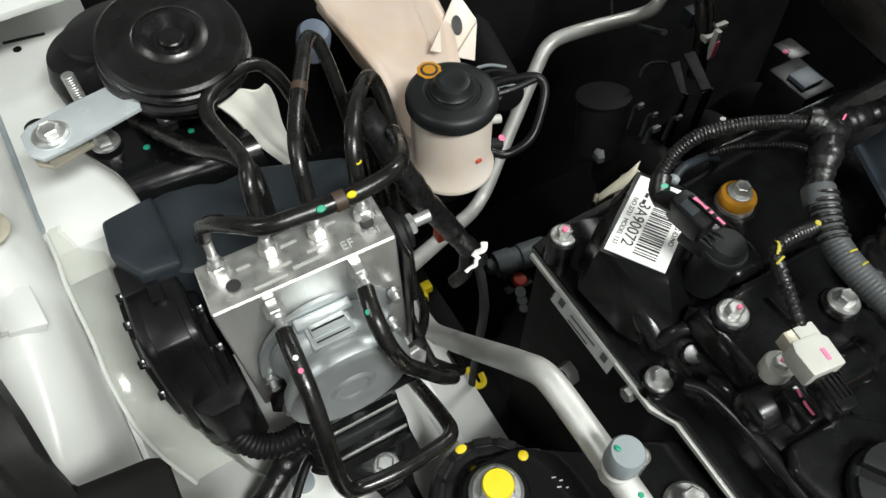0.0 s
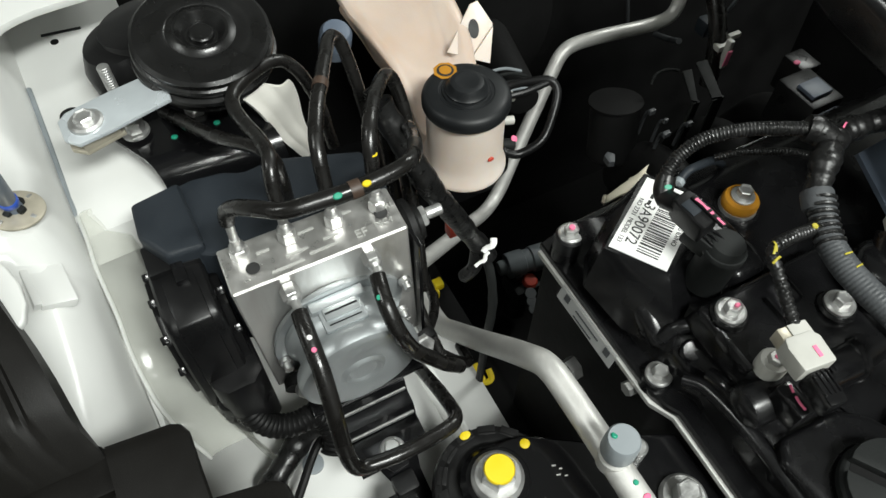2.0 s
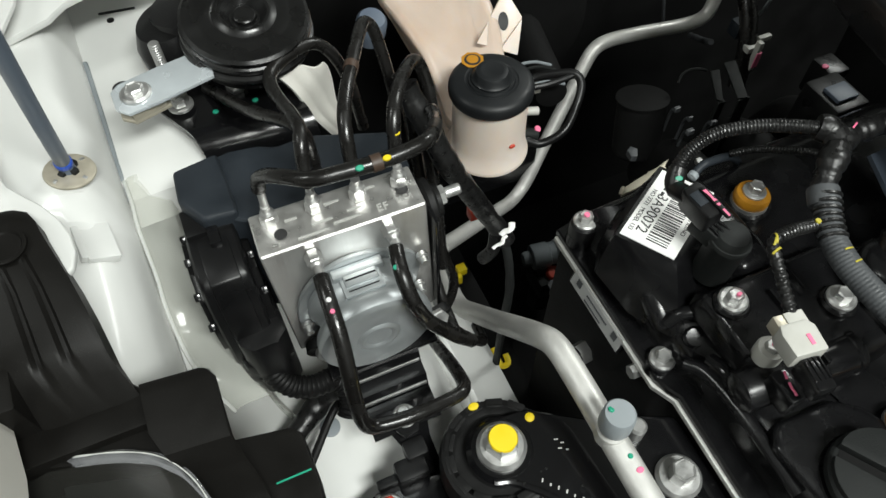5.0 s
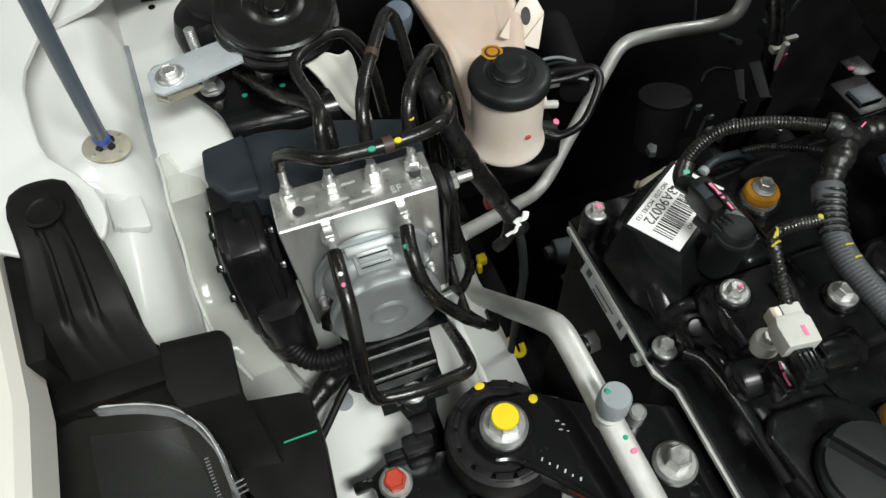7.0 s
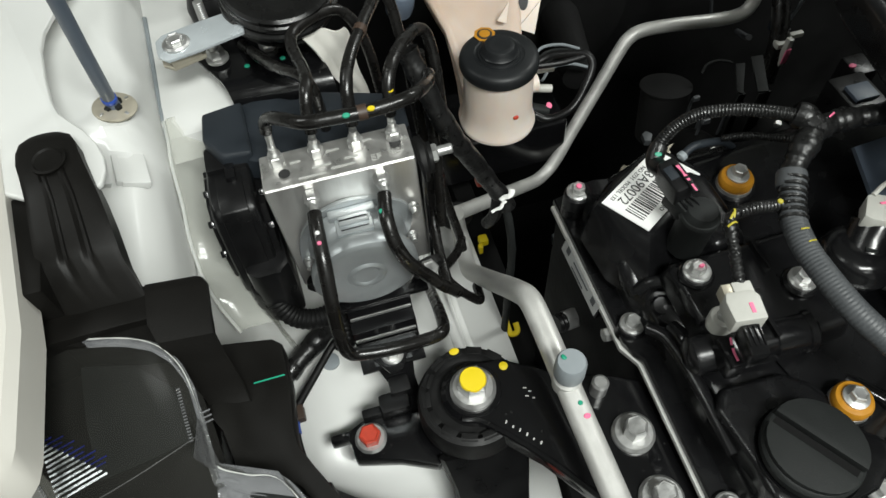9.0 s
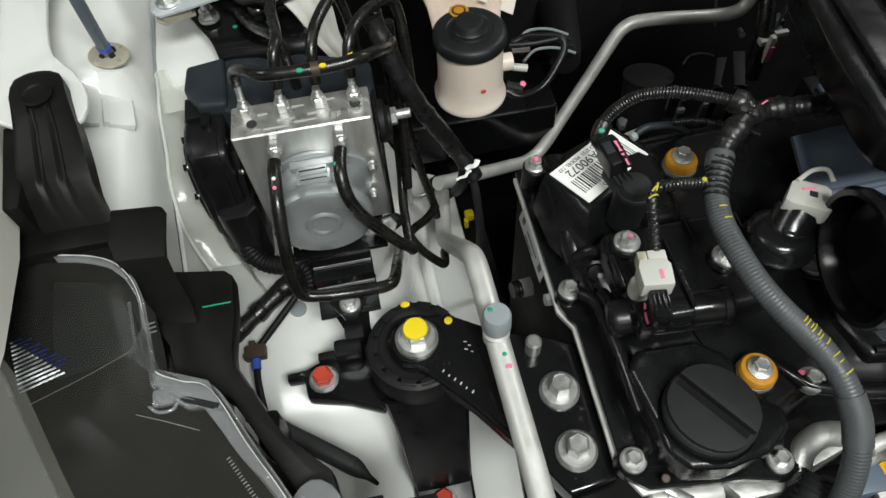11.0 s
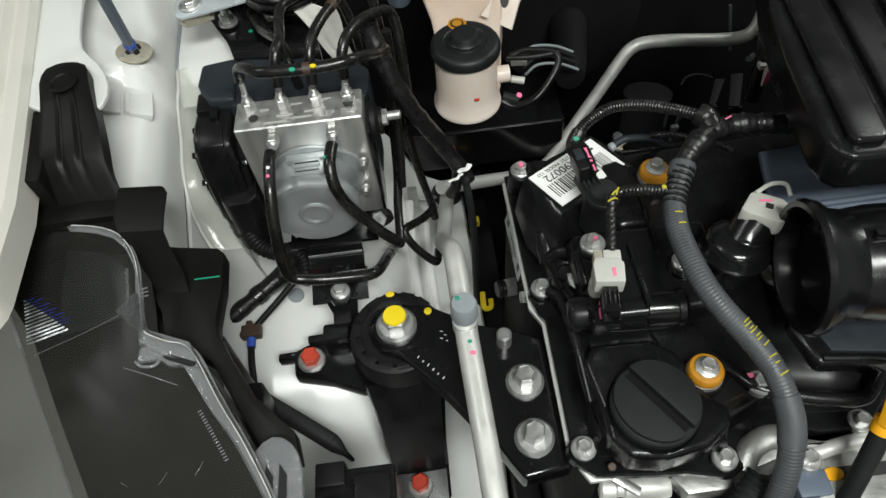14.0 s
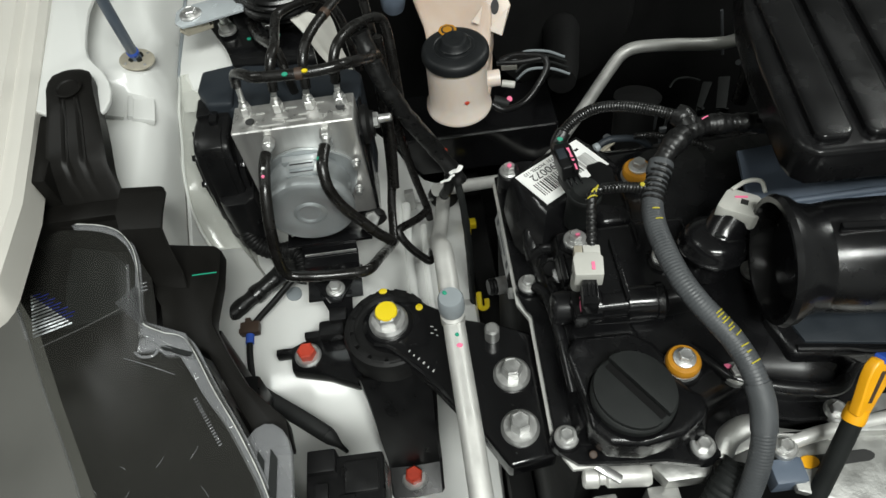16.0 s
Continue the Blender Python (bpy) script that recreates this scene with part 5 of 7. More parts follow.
for i, (k, u) in enumerate(((6, 0.75), (6, 0.88), (7, 0.0), (7, 0.13), (7, 0.36), (7, 0.5), (7, 0.8), (8, 0.25), (8, 0.5), (8, 0.9), (3, 0.0), (2, 0.5))):
    a, b = Vector(HP[k]), Vector(HP[k + 1])
    d = (b - a).normalized()
    side = d.cross(Vector((0, 0, 1))).normalized()
    up_ = side.cross(d)
    c = a.lerp(b, u)
    w0, w1 = -0.75 + 0.2 * (i % 3), 0.15 + 0.15 * (i % 2)
    part("yellow_mark", tube([c + side * 0.0087 * math.sin(w0 + (w1 - w0) * j / 4) + up_ * 0.0087 * math.cos(w0 + (w1 - w0) * j / 4) for j in range(5)], 0.0006, 6, 3), FADED, main)
sub = thing("wire_conduit", (0.3, 0.09, 0.99), "thin black corrugated conduit with yellow tape to a plug", "conduit")
part("conduit_run", tube([(0.333, 0.109, 1.004), (0.321, 0.108, 1.005), (0.305, 0.108, 1.009), (0.290, 0.107, 1.011)], 0.0046, 14, 12, 0.003, 0.0007), LOOM, sub)
part("conduit_drop", tube([(0.292, 0.1075, 1.011), (0.283, 0.104, 1.012), (0.2790, 0.097, 1.011), (0.2765, 0.084, 1.005), (0.2740, 0.070, 0.997), (0.2730, 0.062, 0.992)], 0.0042, 14, 12, 0.0045, 0.0008, wob=0.1), LOOM, sub)
for x, y, z, a in ((0.2850, 0.1052, 1.0115, 60), (0.2820, 0.1030, 1.0120, 40), (0.2795, 0.0975, 1.0112, 12)):
    ring = [Vector((0.0047 * math.cos(w), 0, 0.0047 * math.sin(w))) for w in (0.5, 1.0, 1.6, 2.1, 2.5)]
    part("yellow_tape", tube([pose(x, y, z, 0, 0, a) @ p_ for p_ in ring], 0.0008, 8, 4, flat=0.6), FADED, sub, "yellow tape turn")
paint_dot((0.3225, 0.1075, 1.0093), 0.0020, FADED, "yellow tape tag on the conduit")

paint_dot((0.3668, -0.0182, 0.9258), 0.0024, PINK, "pink paint smear beside a cover bolt", "pink paint marks", sx=1.8)
# right side: resonator, duct, panels
res = thing("intake_resonator", (0.52, 0.18, 0.95), "black plastic intake resonator box with long ribs", "intake box")
rm = pose(0.4075, 0.0575, 1.0265, 0, 0, -2)
part("box_shell", prism([(0.0, 0.020), (0.003, 0.008), (0.012, 0.0), (0.26, 0.0), (0.27, 0.28), (0.045, 0.28), (0.012, 0.16), (0.004, 0.10)], 0.018, 0.052, 0.010, 4, m=rm), COVER, res)
for k in range(7):
    x = 0.012 + k * 0.035
    part("box_rib", prism([(x, 0.014), (x + 0.004, 0.009), (x + 0.022, 0.009), (x + 0.026, 0.014), (x + 0.044, 0.265), (x + 0.018, 0.265)], 0.045, 0.058, 0.006, 4, m=rm), COVER, res)
duct = thing("intake_duct", (0.45, 0.03, 0.95), "black round intake duct with a flared mouth", "intake duct")
part("mouth", lathe([(0.036, 0.030), (0.039, 0.020), (0.0415, 0.004), (0.0435, 0), (0.0475, 0.0), (0.0495, 0.004), (0.048, 0.010), (0.042, 0.018), (0.040, 0.03)], (0.397, 0.0268, 1.000), (1, -0.10, 0.02), 56, 1.0), COVER, duct)
# added black disc across the duct, painted shade rather than a duct part
part("mouth_shade_disc", lathe([(0.0414, 0), (0.0414, 0.0008), (0, 0.0008)], (0.470, 0.0200, 1.0014), (1, -0.10, 0.02), 48), DARK, duct, "black disc standing in for shade inside the duct")
part("duct_body", lathe([(0.036, 0), (0.0395, 0.012), (0.042, 0.03), (0.043, 0.1), (0.044, 0.25), (0, 0.25)], (0.413, 0.0258, 1.000), (1, -0.10, 0.02), 48), COVER, duct)
part("duct_seam", box(0.43, 0.62, 0.018, 0.024, 1.042, 1.0475, 0.002, m=Matrix.Translation((0.408, 0.029, 1.0)) @ Matrix.Rotation(radians(-6), 4, "Z") @ Matrix.Translation((-0.408, -0.029, -1.0))), COVER, duct)
shield = thing("duct_shield", (0.54, 0.12, 0.955), "blue-grey plastic panel behind the duct", "panel")
part("panel", sheet([[(0.42, 0.150, 0.985), (0.42, 0.088, 0.955)], [(0.50, 0.155, 0.985), (0.50, 0.085, 0.955)], [(0.66, 0.16, 0.985), (0.66, 0.08, 0.955)]], 0.004), STEELBLUE, shield)
part("panel_ridge", tube([(0.42, 0.104, 0.9645), (0.50, 0.104, 0.9655), (0.66, 0.104, 0.9675)], 0.003, 10), STEELBLUE, shield)
pad = thing("lower_cover_pad", (0.5, 0.0, 0.90), "dark blue-grey pad on the cover under the duct", "cover pad")
part("pad_body", prism([(0.416, -0.020), (0.408, 0.012), (0.412, 0.028), (0.60, 0.018), (0.60, -0.030), (0.49, -0.030)], 0.90, 0.936, 0.006, 3), COVER, pad)
part("pad_face", prism([(0.428, -0.012), (0.422, 0.010), (0.425, 0.020), (0.60, 0.012), (0.60, -0.022), (0.49, -0.022)], 0.93, 0.9385, 0.002, 2), NAVY, pad, "dull blue-grey face")
part("pad_ridge", tube([(0.420, -0.016, 0.937), (0.455, -0.021, 0.937), (0.49, -0.027, 0.937), (0.60, -0.027, 0.937)], 0.003, 10), COVER, pad)

# front of the head, bare metal
head = thing("cylinder_head_front", (0.35, -0.08, 0.8), "bare cast aluminium front of the cylinder head", "cylinder head")
part("head_ledge", prism([(0.362, -0.060), (0.385, -0.051), (0.42, -0.061), (0.455, -0.063), (0.48, -0.041), (0.60, -0.035), (0.60, -0.085), (0.47, -0.070), (0.40, -0.066), (0.362, -0.076)], 0.83, 0.886, 0.004), CAST, head)
part("bracket_plate", prism([(0.405, -0.066), (0.60, -0.058), (0.60, -0.130), (0.47, -0.132), (0.405, -0.105)], 0.868, 0.876, 0.002), CAST, head, "bright aluminium bracket with a dark slot")
part("bracket_slot", prism([(0.4105, -0.0850), (0.4135, -0.0815), (0.418, -0.0800), (0.467, -0.0805), (0.4715, -0.0825), (0.4735, -0.0855), (0.4715, -0.0885), (0.467, -0.0900), (0.418, -0.0900), (0.4135, -0.0885)], 0.8755, 0.8768, 0), INK, head)
part("amber_insert", lathe([(0.0052, 0), (0.0052, 0.0006), (0, 0.0006)], (0.4215, -0.0850, 0.8768), n=20, sx=1.5), AMBER, head, "amber plastic insert in the slot")
part("bracket_bend", tube([(0.404, -0.070, 0.880), (0.44, -0.065, 0.883), (0.50, -0.060, 0.883), (0.60, -0.056, 0.883)], 0.006, 12), PIPE, head)
fit_ = thing("front_coolant_fitting", (0.29, -0.09, 0.85), "bare metal pipe fitting at the front of the head", "pipe fitting")
part("pipe_stub", lathe([(0.0075, 0), (0.0095, 0.002), (0.0095, 0.012), (0.007, 0.014), (0.007, 0.018), (0.0095, 0.020), (0.0095, 0.052), (0.008, 0.055), (0, 0.055)], (0.247, -0.068, 0.860), (1, -0.10, 0.02), 28), PIPE, fit_)
part("cast_ear", prism([(0.300, -0.070), (0.330, -0.062), (0.352, -0.072), (0.343, -0.086), (0.31, -0.086)], 0.856, 0.876, 0.004), CAST, fit_)
part("cast_leg", box(0.296, 0.322, -0.105, -0.082, 0.80, 0.858, 0.003), CAST, fit_)
part("cast_leg", box(0.254, 0.274, -0.100, -0.080, 0.80, 0.846, 0.003), CAST, fit_)
part("bent_strip", tube([(0.247, -0.058, 0.882), (0.262, -0.070, 0.878), (0.275, -0.078, 0.872)], 0.004, 10, flat=0.5), ZINC, fit_)
part("grey_bracket", tube([(0.352, -0.075, 0.884), (0.362, -0.062, 0.890), (0.378, -0.056, 0.893), (0.396, -0.058, 0.890)], 0.0095, 14, flat=0.6), CAST, fit_)
rh = thing("ribbed_hose", (0.34, -0.12, 0.8), "black corrugated hose at the front of the engine", "hose")
part("hose_wall", tube([(0.362, -0.085, 0.895), (0.348, -0.098, 0.885), (0.338, -0.110, 0.865), (0.332, -0.122, 0.83)], 0.012, 18, 12, 0.005, 0.0012), DARKGREY, rh)
part("hose_wall", tube([(0.366, -0.092, 0.900), (0.356, -0.108, 0.882), (0.350, -0.120, 0.86), (0.346, -0.13, 0.82)], 0.012, 18, 12, 0.005, 0.0012), DARKGREY, rh)
bp = thing("blue_plug", (0.4, -0.085, 0.87), "blue connector plug by a plated bolt", "plug")
part("plug_body", box(0.390, 0.416, -0.100, -0.080, 0.858, 0.880, 0.003), STEELBLUE, bp)
copy_thing(b1, pose(0.4045, -0.0735, 0.884, 0, 0, 12))
copy_thing(b1, pose(0.4520, -0.052, 0.890, 0, 0, 30))
dip = thing("dipstick", (0.45, -0.08, 0.86), "oil dipstick with a yellow ring handle", "dipstick")
part("tube", tube([(0.418, -0.112, 0.865), (0.428, -0.096, 0.892), (0.437, -0.081, 0.918), (0.442, -0.072, 0.932)], 0.0072, 18), DARKGREY, dip)
dm_ = Matrix.Translation((0.449, -0.062, 0.951)) @ Matrix((Vector((0.80, 0.10, -0.35)).normalized(), Vector((0.35, 0.55, 0.75)).normalized(), Vector((0.35, -0.85, 0.45)).normalized())).transposed().to_4x4()
blade = [(-0.0065, -0.020), (0.0065, -0.020), (0.0085, -0.006), (0.0115, 0.010), (0.0115, 0.020), (0.0085, 0.026), (-0.0085, 0.026), (-0.0115, 0.020), (-0.0115, 0.010), (-0.0085, -0.006)]
part("handle", prism(blade, -0.0042, 0.0042, 0.0022, 3, m=dm_), AMBER, dip, "yellow-orange pull handle")
part("handle_slot", prism([(-0.0018, -0.008), (0.0018, -0.008), (0.0022, 0.018), (-0.0022, 0.018)], 0.0038, 0.0045, 0, m=dm_), BROWN, dip, "dark slot in the handle")
part("neck", lathe([(0.0082, 0), (0.0085, 0.004), (0.0078, 0.012), (0, 0.013)], (0.4405, -0.0745, 0.928), (0.35, 0.55, 0.75), 20), AMBER, dip)
part("blue_tip", box(-0.004, 0.008, 0.0235, 0.0285, -0.0046, 0.0046, 0.001, m=dm_), BLUE, dip, "blue tip")
# ---- engine mount ----
mount = thing("engine_mount", (0.099, 0.095, 0.74), "black rubber engine mount with its steel bracket", "engine mount")
part("rubber_ring", lathe([(0.034, 0), (0.0395, 0.004), (0.0415, 0.020), (0.0415, 0.030), (0.0395, 0.033), (0.0395, 0.044), (0.0440, 0.050), (0.0440, 0.070), (0.0420, 0.076), (0.037, 0.078), (0.0345, 0.074), (0.032, 0.072), (0, 0.072)], (0.0975, 0.0955, 0.785), n=56), RUBBER, mount)
for k in range(14):
    a = 2 * math.pi * k / 14 + 0.1
    part("ring_segment", box(-0.0065, 0.0065, 0.0335, 0.0405, 0.0, 0.0012, 0.0005, m=Matrix.Translation((0.0985, 0.097, 0.8615)) @ Matrix.Rotation(a, 4, "Z")), RUBBER, mount)
part("centre_boss", lathe([(0.026, 0), (0.026, 0.010), (0.022, 0.014), (0, 0.015)], (0.0995, 0.096, 0.855), n=40), GLOSS, mount)
arm = prism([(0.078, 0.088), (0.082, 0.112), (0.100, 0.120), (0.130, 0.116), (0.170, 0.090), (0.205, 0.078), (0.230, 0.066), (0.230, -0.05), (0.190, -0.055), (0.170, -0.020), (0.135, 0.030), (0.100, 0.068), (0.085, 0.076)], 0.842, 0.868, 0.004, 3)
part("bracket_arm", arm, GLOSS, mount, "black painted steel arm")
part("arm_edge", tube([(0.084, 0.076, 0.8665), (0.102, 0.067, 0.8665), (0.136, 0.029, 0.8665), (0.171, -0.021, 0.8665)], 0.0028, 8), GLOSS, mount)
part("lower_leg", sheet([[(0.060, 0.066, 0.825), (0.064, 0.060, 0.829), (0.10, 0.056, 0.832), (0.132, 0.060, 0.829), (0.137, 0.066, 0.825)], [(0.066, 0.050, 0.80), (0.069, 0.043, 0.802), (0.10, 0.040, 0.803), (0.130, 0.043, 0.802), (0.134, 0.05, 0.80)], [(0.070, 0.030, 0.75), (0.072, 0.022, 0.752), (0.097, 0.020, 0.753), (0.127, 0.022, 0.752), (0.130, 0.03, 0.75)], [(0.072, 0.020, 0.712), (0.074, 0.013, 0.713), (0.097, 0.012, 0.713), (0.126, 0.013, 0.713), (0.129, 0.02, 0.712)], [(0.073, -0.012, 0.703), (0.075, -0.016, 0.703), (0.097, -0.018, 0.703), (0.125, -0.016, 0.703), (0.128, -0.012, 0.703)]], 0.004), BLACK, mount)
part("side_arm", prism([(-0.006, 0.086), (-0.008, 0.112), (0.006, 0.118), (0.028, 0.118), (0.06, 0.112), (0.075, 0.09), (0.06, 0.062), (0.03, 0.076)], 0.800, 0.818, 0.003), GLOSS, mount)
part("side_hook", box(-0.0225, -0.006, 0.1045, 0.1125, 0.806, 0.818, 0.002), GLOSS, mount)
part("top_hook", join(box(0.024, 0.050, 0.112, 0.130, 0.812, 0.834, 0.004), box(0.036, 0.054, 0.124, 0.140, 0.822, 0.840, 0.003), box(0.008, 0.026, 0.116, 0.124, 0.812, 0.826, 0.002)), BLACK, mount)
for k in range(6):
    x, y = 0.1160 + 0.0040 * k, 0.0635 - 0.0046 * k
    part("cast_mark", box(-0.0006, 0.0004 + 0.0003 * (k % 2), -0.0014, 0.0014 - 0.0008 * (k % 3 == 1), 0.868, 0.8682, 0, m=pose(x, y, 0, 0, 0, -38)), GREYINK, mount, "pale cast mark")
for x, y, w in ((0.139, 0.086, 0.003), (0.142, 0.082, 0.0025), (0.1385, 0.079, 0.003), (0.143, 0.076, 0.002)):
    part("chalk_mark", box(-w / 2, w / 2, -0.0005, 0.0005, 0.868, 0.8683, 0, m=pose(x, y, 0, 0, 0, -20)), GREYINK, mount, "pale scuff")
yb = flange_bolt((0.0993, 0.0962, 0.8705), 0.0125, 0.0125, 0.0185, ZINC, "large plated bolt with a yellow painted head", "mount bolts", top=ZINC, hf=0.006, dish=0)
part("yellow_paint", lathe([(0.0108, -0.0022), (0.0106, 0.0), (0.0098, 0.0010), (0, 0.0013)], (0.0993, 0.0962, 0.8897), n=28), YELLOW, yb)
mbolt = flange_bolt((0.2045, 0.0265, 0.8680), 0.0090, 0.0130, 0.0165, ZINC, "large plated flange bolt in the mount arm", "mount bolts", hf=0.0055, dish=0.0008)
copy_thing(mbolt, pose(0.2035, -0.0235, 0.868, 0, 0, 18))
solo("stud", lathe([(0.0105, 0), (0.0105, 0.003), (0.0068, 0.004), (0.0068, 0.020), (0.005, 0.022), (0, 0.022)], (0.193, 0.0665, 0.864), n=20), ZINC, "plated stud end in the mount arm", "stud")
paint_dot((0.1290, 0.1085, 0.8690), 0.0036, YELLOW, "yellow paint dot on the mount arm", "mount paint dots")
paint_dot((0.095, 0.1345, 0.8650), 0.0030, YELLOW, "yellow paint dot on the rubber ring", "mount paint dots", sx=1.4)
rb = flange_bolt((0.0105, 0.1005, 0.8175), 0.0092, 0.0085, 0.0135, ZINC, "plated bolt with a red painted head", "red bolts", top=RED, hf=0.004)
copy_thing(rb, pose(0.098, 0.0015, 0.7065, 0, 0, 20))

# intake manifold behind the head, nearly hidden in the dark
man = thing("intake_manifold", (0.45, 0.33, 0.7), "black plastic intake manifold behind the head, deep in shade", "intake manifold")
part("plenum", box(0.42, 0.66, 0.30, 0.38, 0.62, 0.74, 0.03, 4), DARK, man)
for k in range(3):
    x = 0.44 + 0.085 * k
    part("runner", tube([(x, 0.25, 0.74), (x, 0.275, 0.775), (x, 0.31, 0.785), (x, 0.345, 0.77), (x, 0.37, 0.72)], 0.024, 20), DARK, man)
for x, y, z in ((0.435, 0.302, 0.812), (0.52, 0.315, 0.812), (0.56, 0.302, 0.806)):
    part("manifold_screw", hexa(0.004, 0.005, (x, y, z), (0, -0.2, 1)), CAST, man)

# ---- refrigerant pipes ----
ac = thing("refrigerant_pipe", (0.16, 0.15, 0.7), "bare aluminium refrigerant pipe with a grey service cap", "pipe")
part("pipe", tube([(0.169, 0.385, 0.700), (0.164, 0.350, 0.706), (0.159, 0.318, 0.715), (0.156, 0.294, 0.728), (0.154, 0.276, 0.746), (0.153, 0.250, 0.780), (0.154, 0.210, 0.830), (0.156, 0.172, 0.8775), (0.1572, 0.152, 0.901), (0.1580, 0.142, 0.9115), (0.1586, 0.132, 0.9170), (0.159, 0.118, 0.9185), (0.1595, 0.08, 0.918), (0.160, 0.04, 0.916), (0.161, 0.0, 0.914), (0.162, -0.04, 0.911), (0.163, -0.09, 0.905), (0.165, -0.16, 0.89), (0.17, -0.25, 0.85)], 0.0095, 24, 10), PIPE, ac)
part("grommet", lathe([(0.0205, 0), (0.0215, 0.003), (0.019, 0.010), (0.014, 0.012), (0, 0.012)], (0.170, 0.392, 0.698), (-0.05, -1, 0.1), 30), RUBBER, ac, "black rubber grommet")
valve = part("service_valve", lathe([(0.0105, 0), (0.0105, 0.012), (0.0085, 0.014), (0.0085, 0.022), (0, 0.022)], (0.1595, 0.062, 0.915), n=26), PIPE, ac)
part("service_cap", lathe([(0.0108, 0), (0.0112, 0.002), (0.0108, 0.017), (0.0095, 0.0195), (0, 0.020)], (0.1595, 0.062, 0.934), n=30), GREYCAP, valve, "grey plastic service cap")
paint_dot((0.1610, 0.042, 0.9255), 0.0018, GREEN, "green paint dot on the metal pipe", "metal pipe paint dots")
paint_dot((0.1620, 0.032, 0.9250), 0.0019, PINK, "pink paint smear on the metal pipe", "metal pipe paint dots", sx=1.4)
paint_dot((0.1555, 0.0665, 0.9535), 0.0022, GREEN, "dark green dot on the service cap", "metal pipe paint dots", (0.6, 0.3, 1))
solo("refrigerant_pipe", tube([(0.160, 0.345, 0.762), (0.190, 0.366, 0.738), (0.230, 0.394, 0.707), (0.270, 0.422, 0.676), (0.296, 0.440, 0.657), (0.316, 0.452, 0.655), (0.332, 0.460, 0.667), (0.356, 0.474, 0.696), (0.392, 0.494, 0.738), (0.424, 0.511, 0.778), (0.440, 0.518, 0.794), (0.460, 0.520, 0.800), (0.50, 0.517, 0.800), (0.56, 0.512, 0.796), (0.590, 0.511, 0.797), (0.604, 0.513, 0.806), (0.610, 0.517, 0.826), (0.612, 0.52, 0.86)], 0.0085, 22, 10), PIPE, "long bare aluminium pipe bending along the bulkhead", "pipe")
bt = thing("pipe_clamp", (0.135, 0.36, 0.70), "small plated clamp beside the pipe grommet", "clamp")
part("clamp_bar", tube([(0.125, 0.372, 0.715), (0.14, 0.376, 0.705), (0.155, 0.384, 0.70)], 0.0028, 8), ZINC, bt)
part("clamp_plate", box(0.118, 0.130, 0.368, 0.376, 0.700, 0.735, 0.001), ZINC, bt)

# ---- looms ----
lm1 = thing("wiring_loom", (0.15, 0.265, 0.85), "taped black wiring loom running down beside the engine", "wiring loom")
part("loom", tube([(0.110, 0.285, 1.055), (0.120, 0.270, 1.025), (0.128, 0.264, 1.000), (0.142, 0.265, 0.965), (0.158, 0.267, 0.930), (0.172, 0.268, 0.898), (0.182, 0.266, 0.878), (0.186, 0.262, 0.866)], 0.0085, 16, 10, wob=0.15), LOOM, lm1)
part("loom_tail", tube([(0.182, 0.266, 0.878), (0.186, 0.255, 0.85), (0.189, 0.25, 0.80), (0.190, 0.255, 0.72), (0.19, 0.26, 0.6)], 0.0042, 12, 8, wob=0.15), DARKGREY, lm1)
part("loom_tail", tube([(0.178, 0.266, 0.885), (0.174, 0.262, 0.86), (0.168, 0.268, 0.84)], 0.006, 14, 8), LOOM, lm1)
part("foil_band", tube([(0.1890, 0.2600, 0.893), (0.1868, 0.2560, 0.8925), (0.1838, 0.2545, 0.892), (0.1800, 0.2560, 0.890), (0.1760, 0.2545, 0.889)], 0.0024, 9, 5, flat=0.35, wob=0.5), PAPER, lm1, "shiny crumpled white band")
part("foil_band", tube([(0.1812, 0.2530, 0.888), (0.1775, 0.2520, 0.887), (0.1745, 0.2485, 0.8865), (0.1700, 0.2490, 0.885), (0.1655, 0.2480, 0.884)], 0.0021, 9, 5, flat=0.4, wob=0.6), PAPER, lm1, "shiny crumpled white band")
hoses = [
    [(0.124, 0.310, 1.03), (0.126, 0.303, 0.97), (0.130, 0.298, 0.91), (0.137, 0.296, 0.85), (0.146, 0.290, 0.80), (0.148, 0.285, 0.78)],
    [(0.148, 0.288, 0.795), (0.135, 0.262, 0.812), (0.118, 0.240, 0.828), (0.113, 0.232, 0.83), (0.122, 0.222, 0.815), (0.138, 0.213, 0.80), (0.144, 0.214, 0.795), (0.147, 0.235, 0.785)],
    [(0.118, 0.300, 1.02), (0.118, 0.285, 0.95), (0.115, 0.265, 0.89), (0.111, 0.235, 0.87), (0.110, 0.20, 0.86)],
    [(0.112, 0.305, 1.05), (0.119, 0.288, 1.03), (0.122, 0.275, 0.99), (0.122, 0.262, 0.94), (0.118, 0.245, 0.89)],
]
for h_ in hoses:
    solo("thin_hose", tube(h_, 0.0046, 12, 8), SLEEVE, "thin black hose between the brake unit and the engine", "hose", "thin hoses")
yc = thing("yellow_clip", (0.215, 0.37, 0.60), "yellow plastic clip deep beside the engine", "clip", "yellow clips")
part("clip_body", join(box(0.200, 0.212, 0.385, 0.397, 0.618, 0.630, 0.002), box(0.197, 0.203, 0.379, 0.387, 0.610, 0.626, 0.002)), YELLOW, yc)
yd = thing("yellow_clip", (0.205, 0.270, 0.595), "hooked yellow plastic clip deep beside the engine", "clip", "yellow clips")
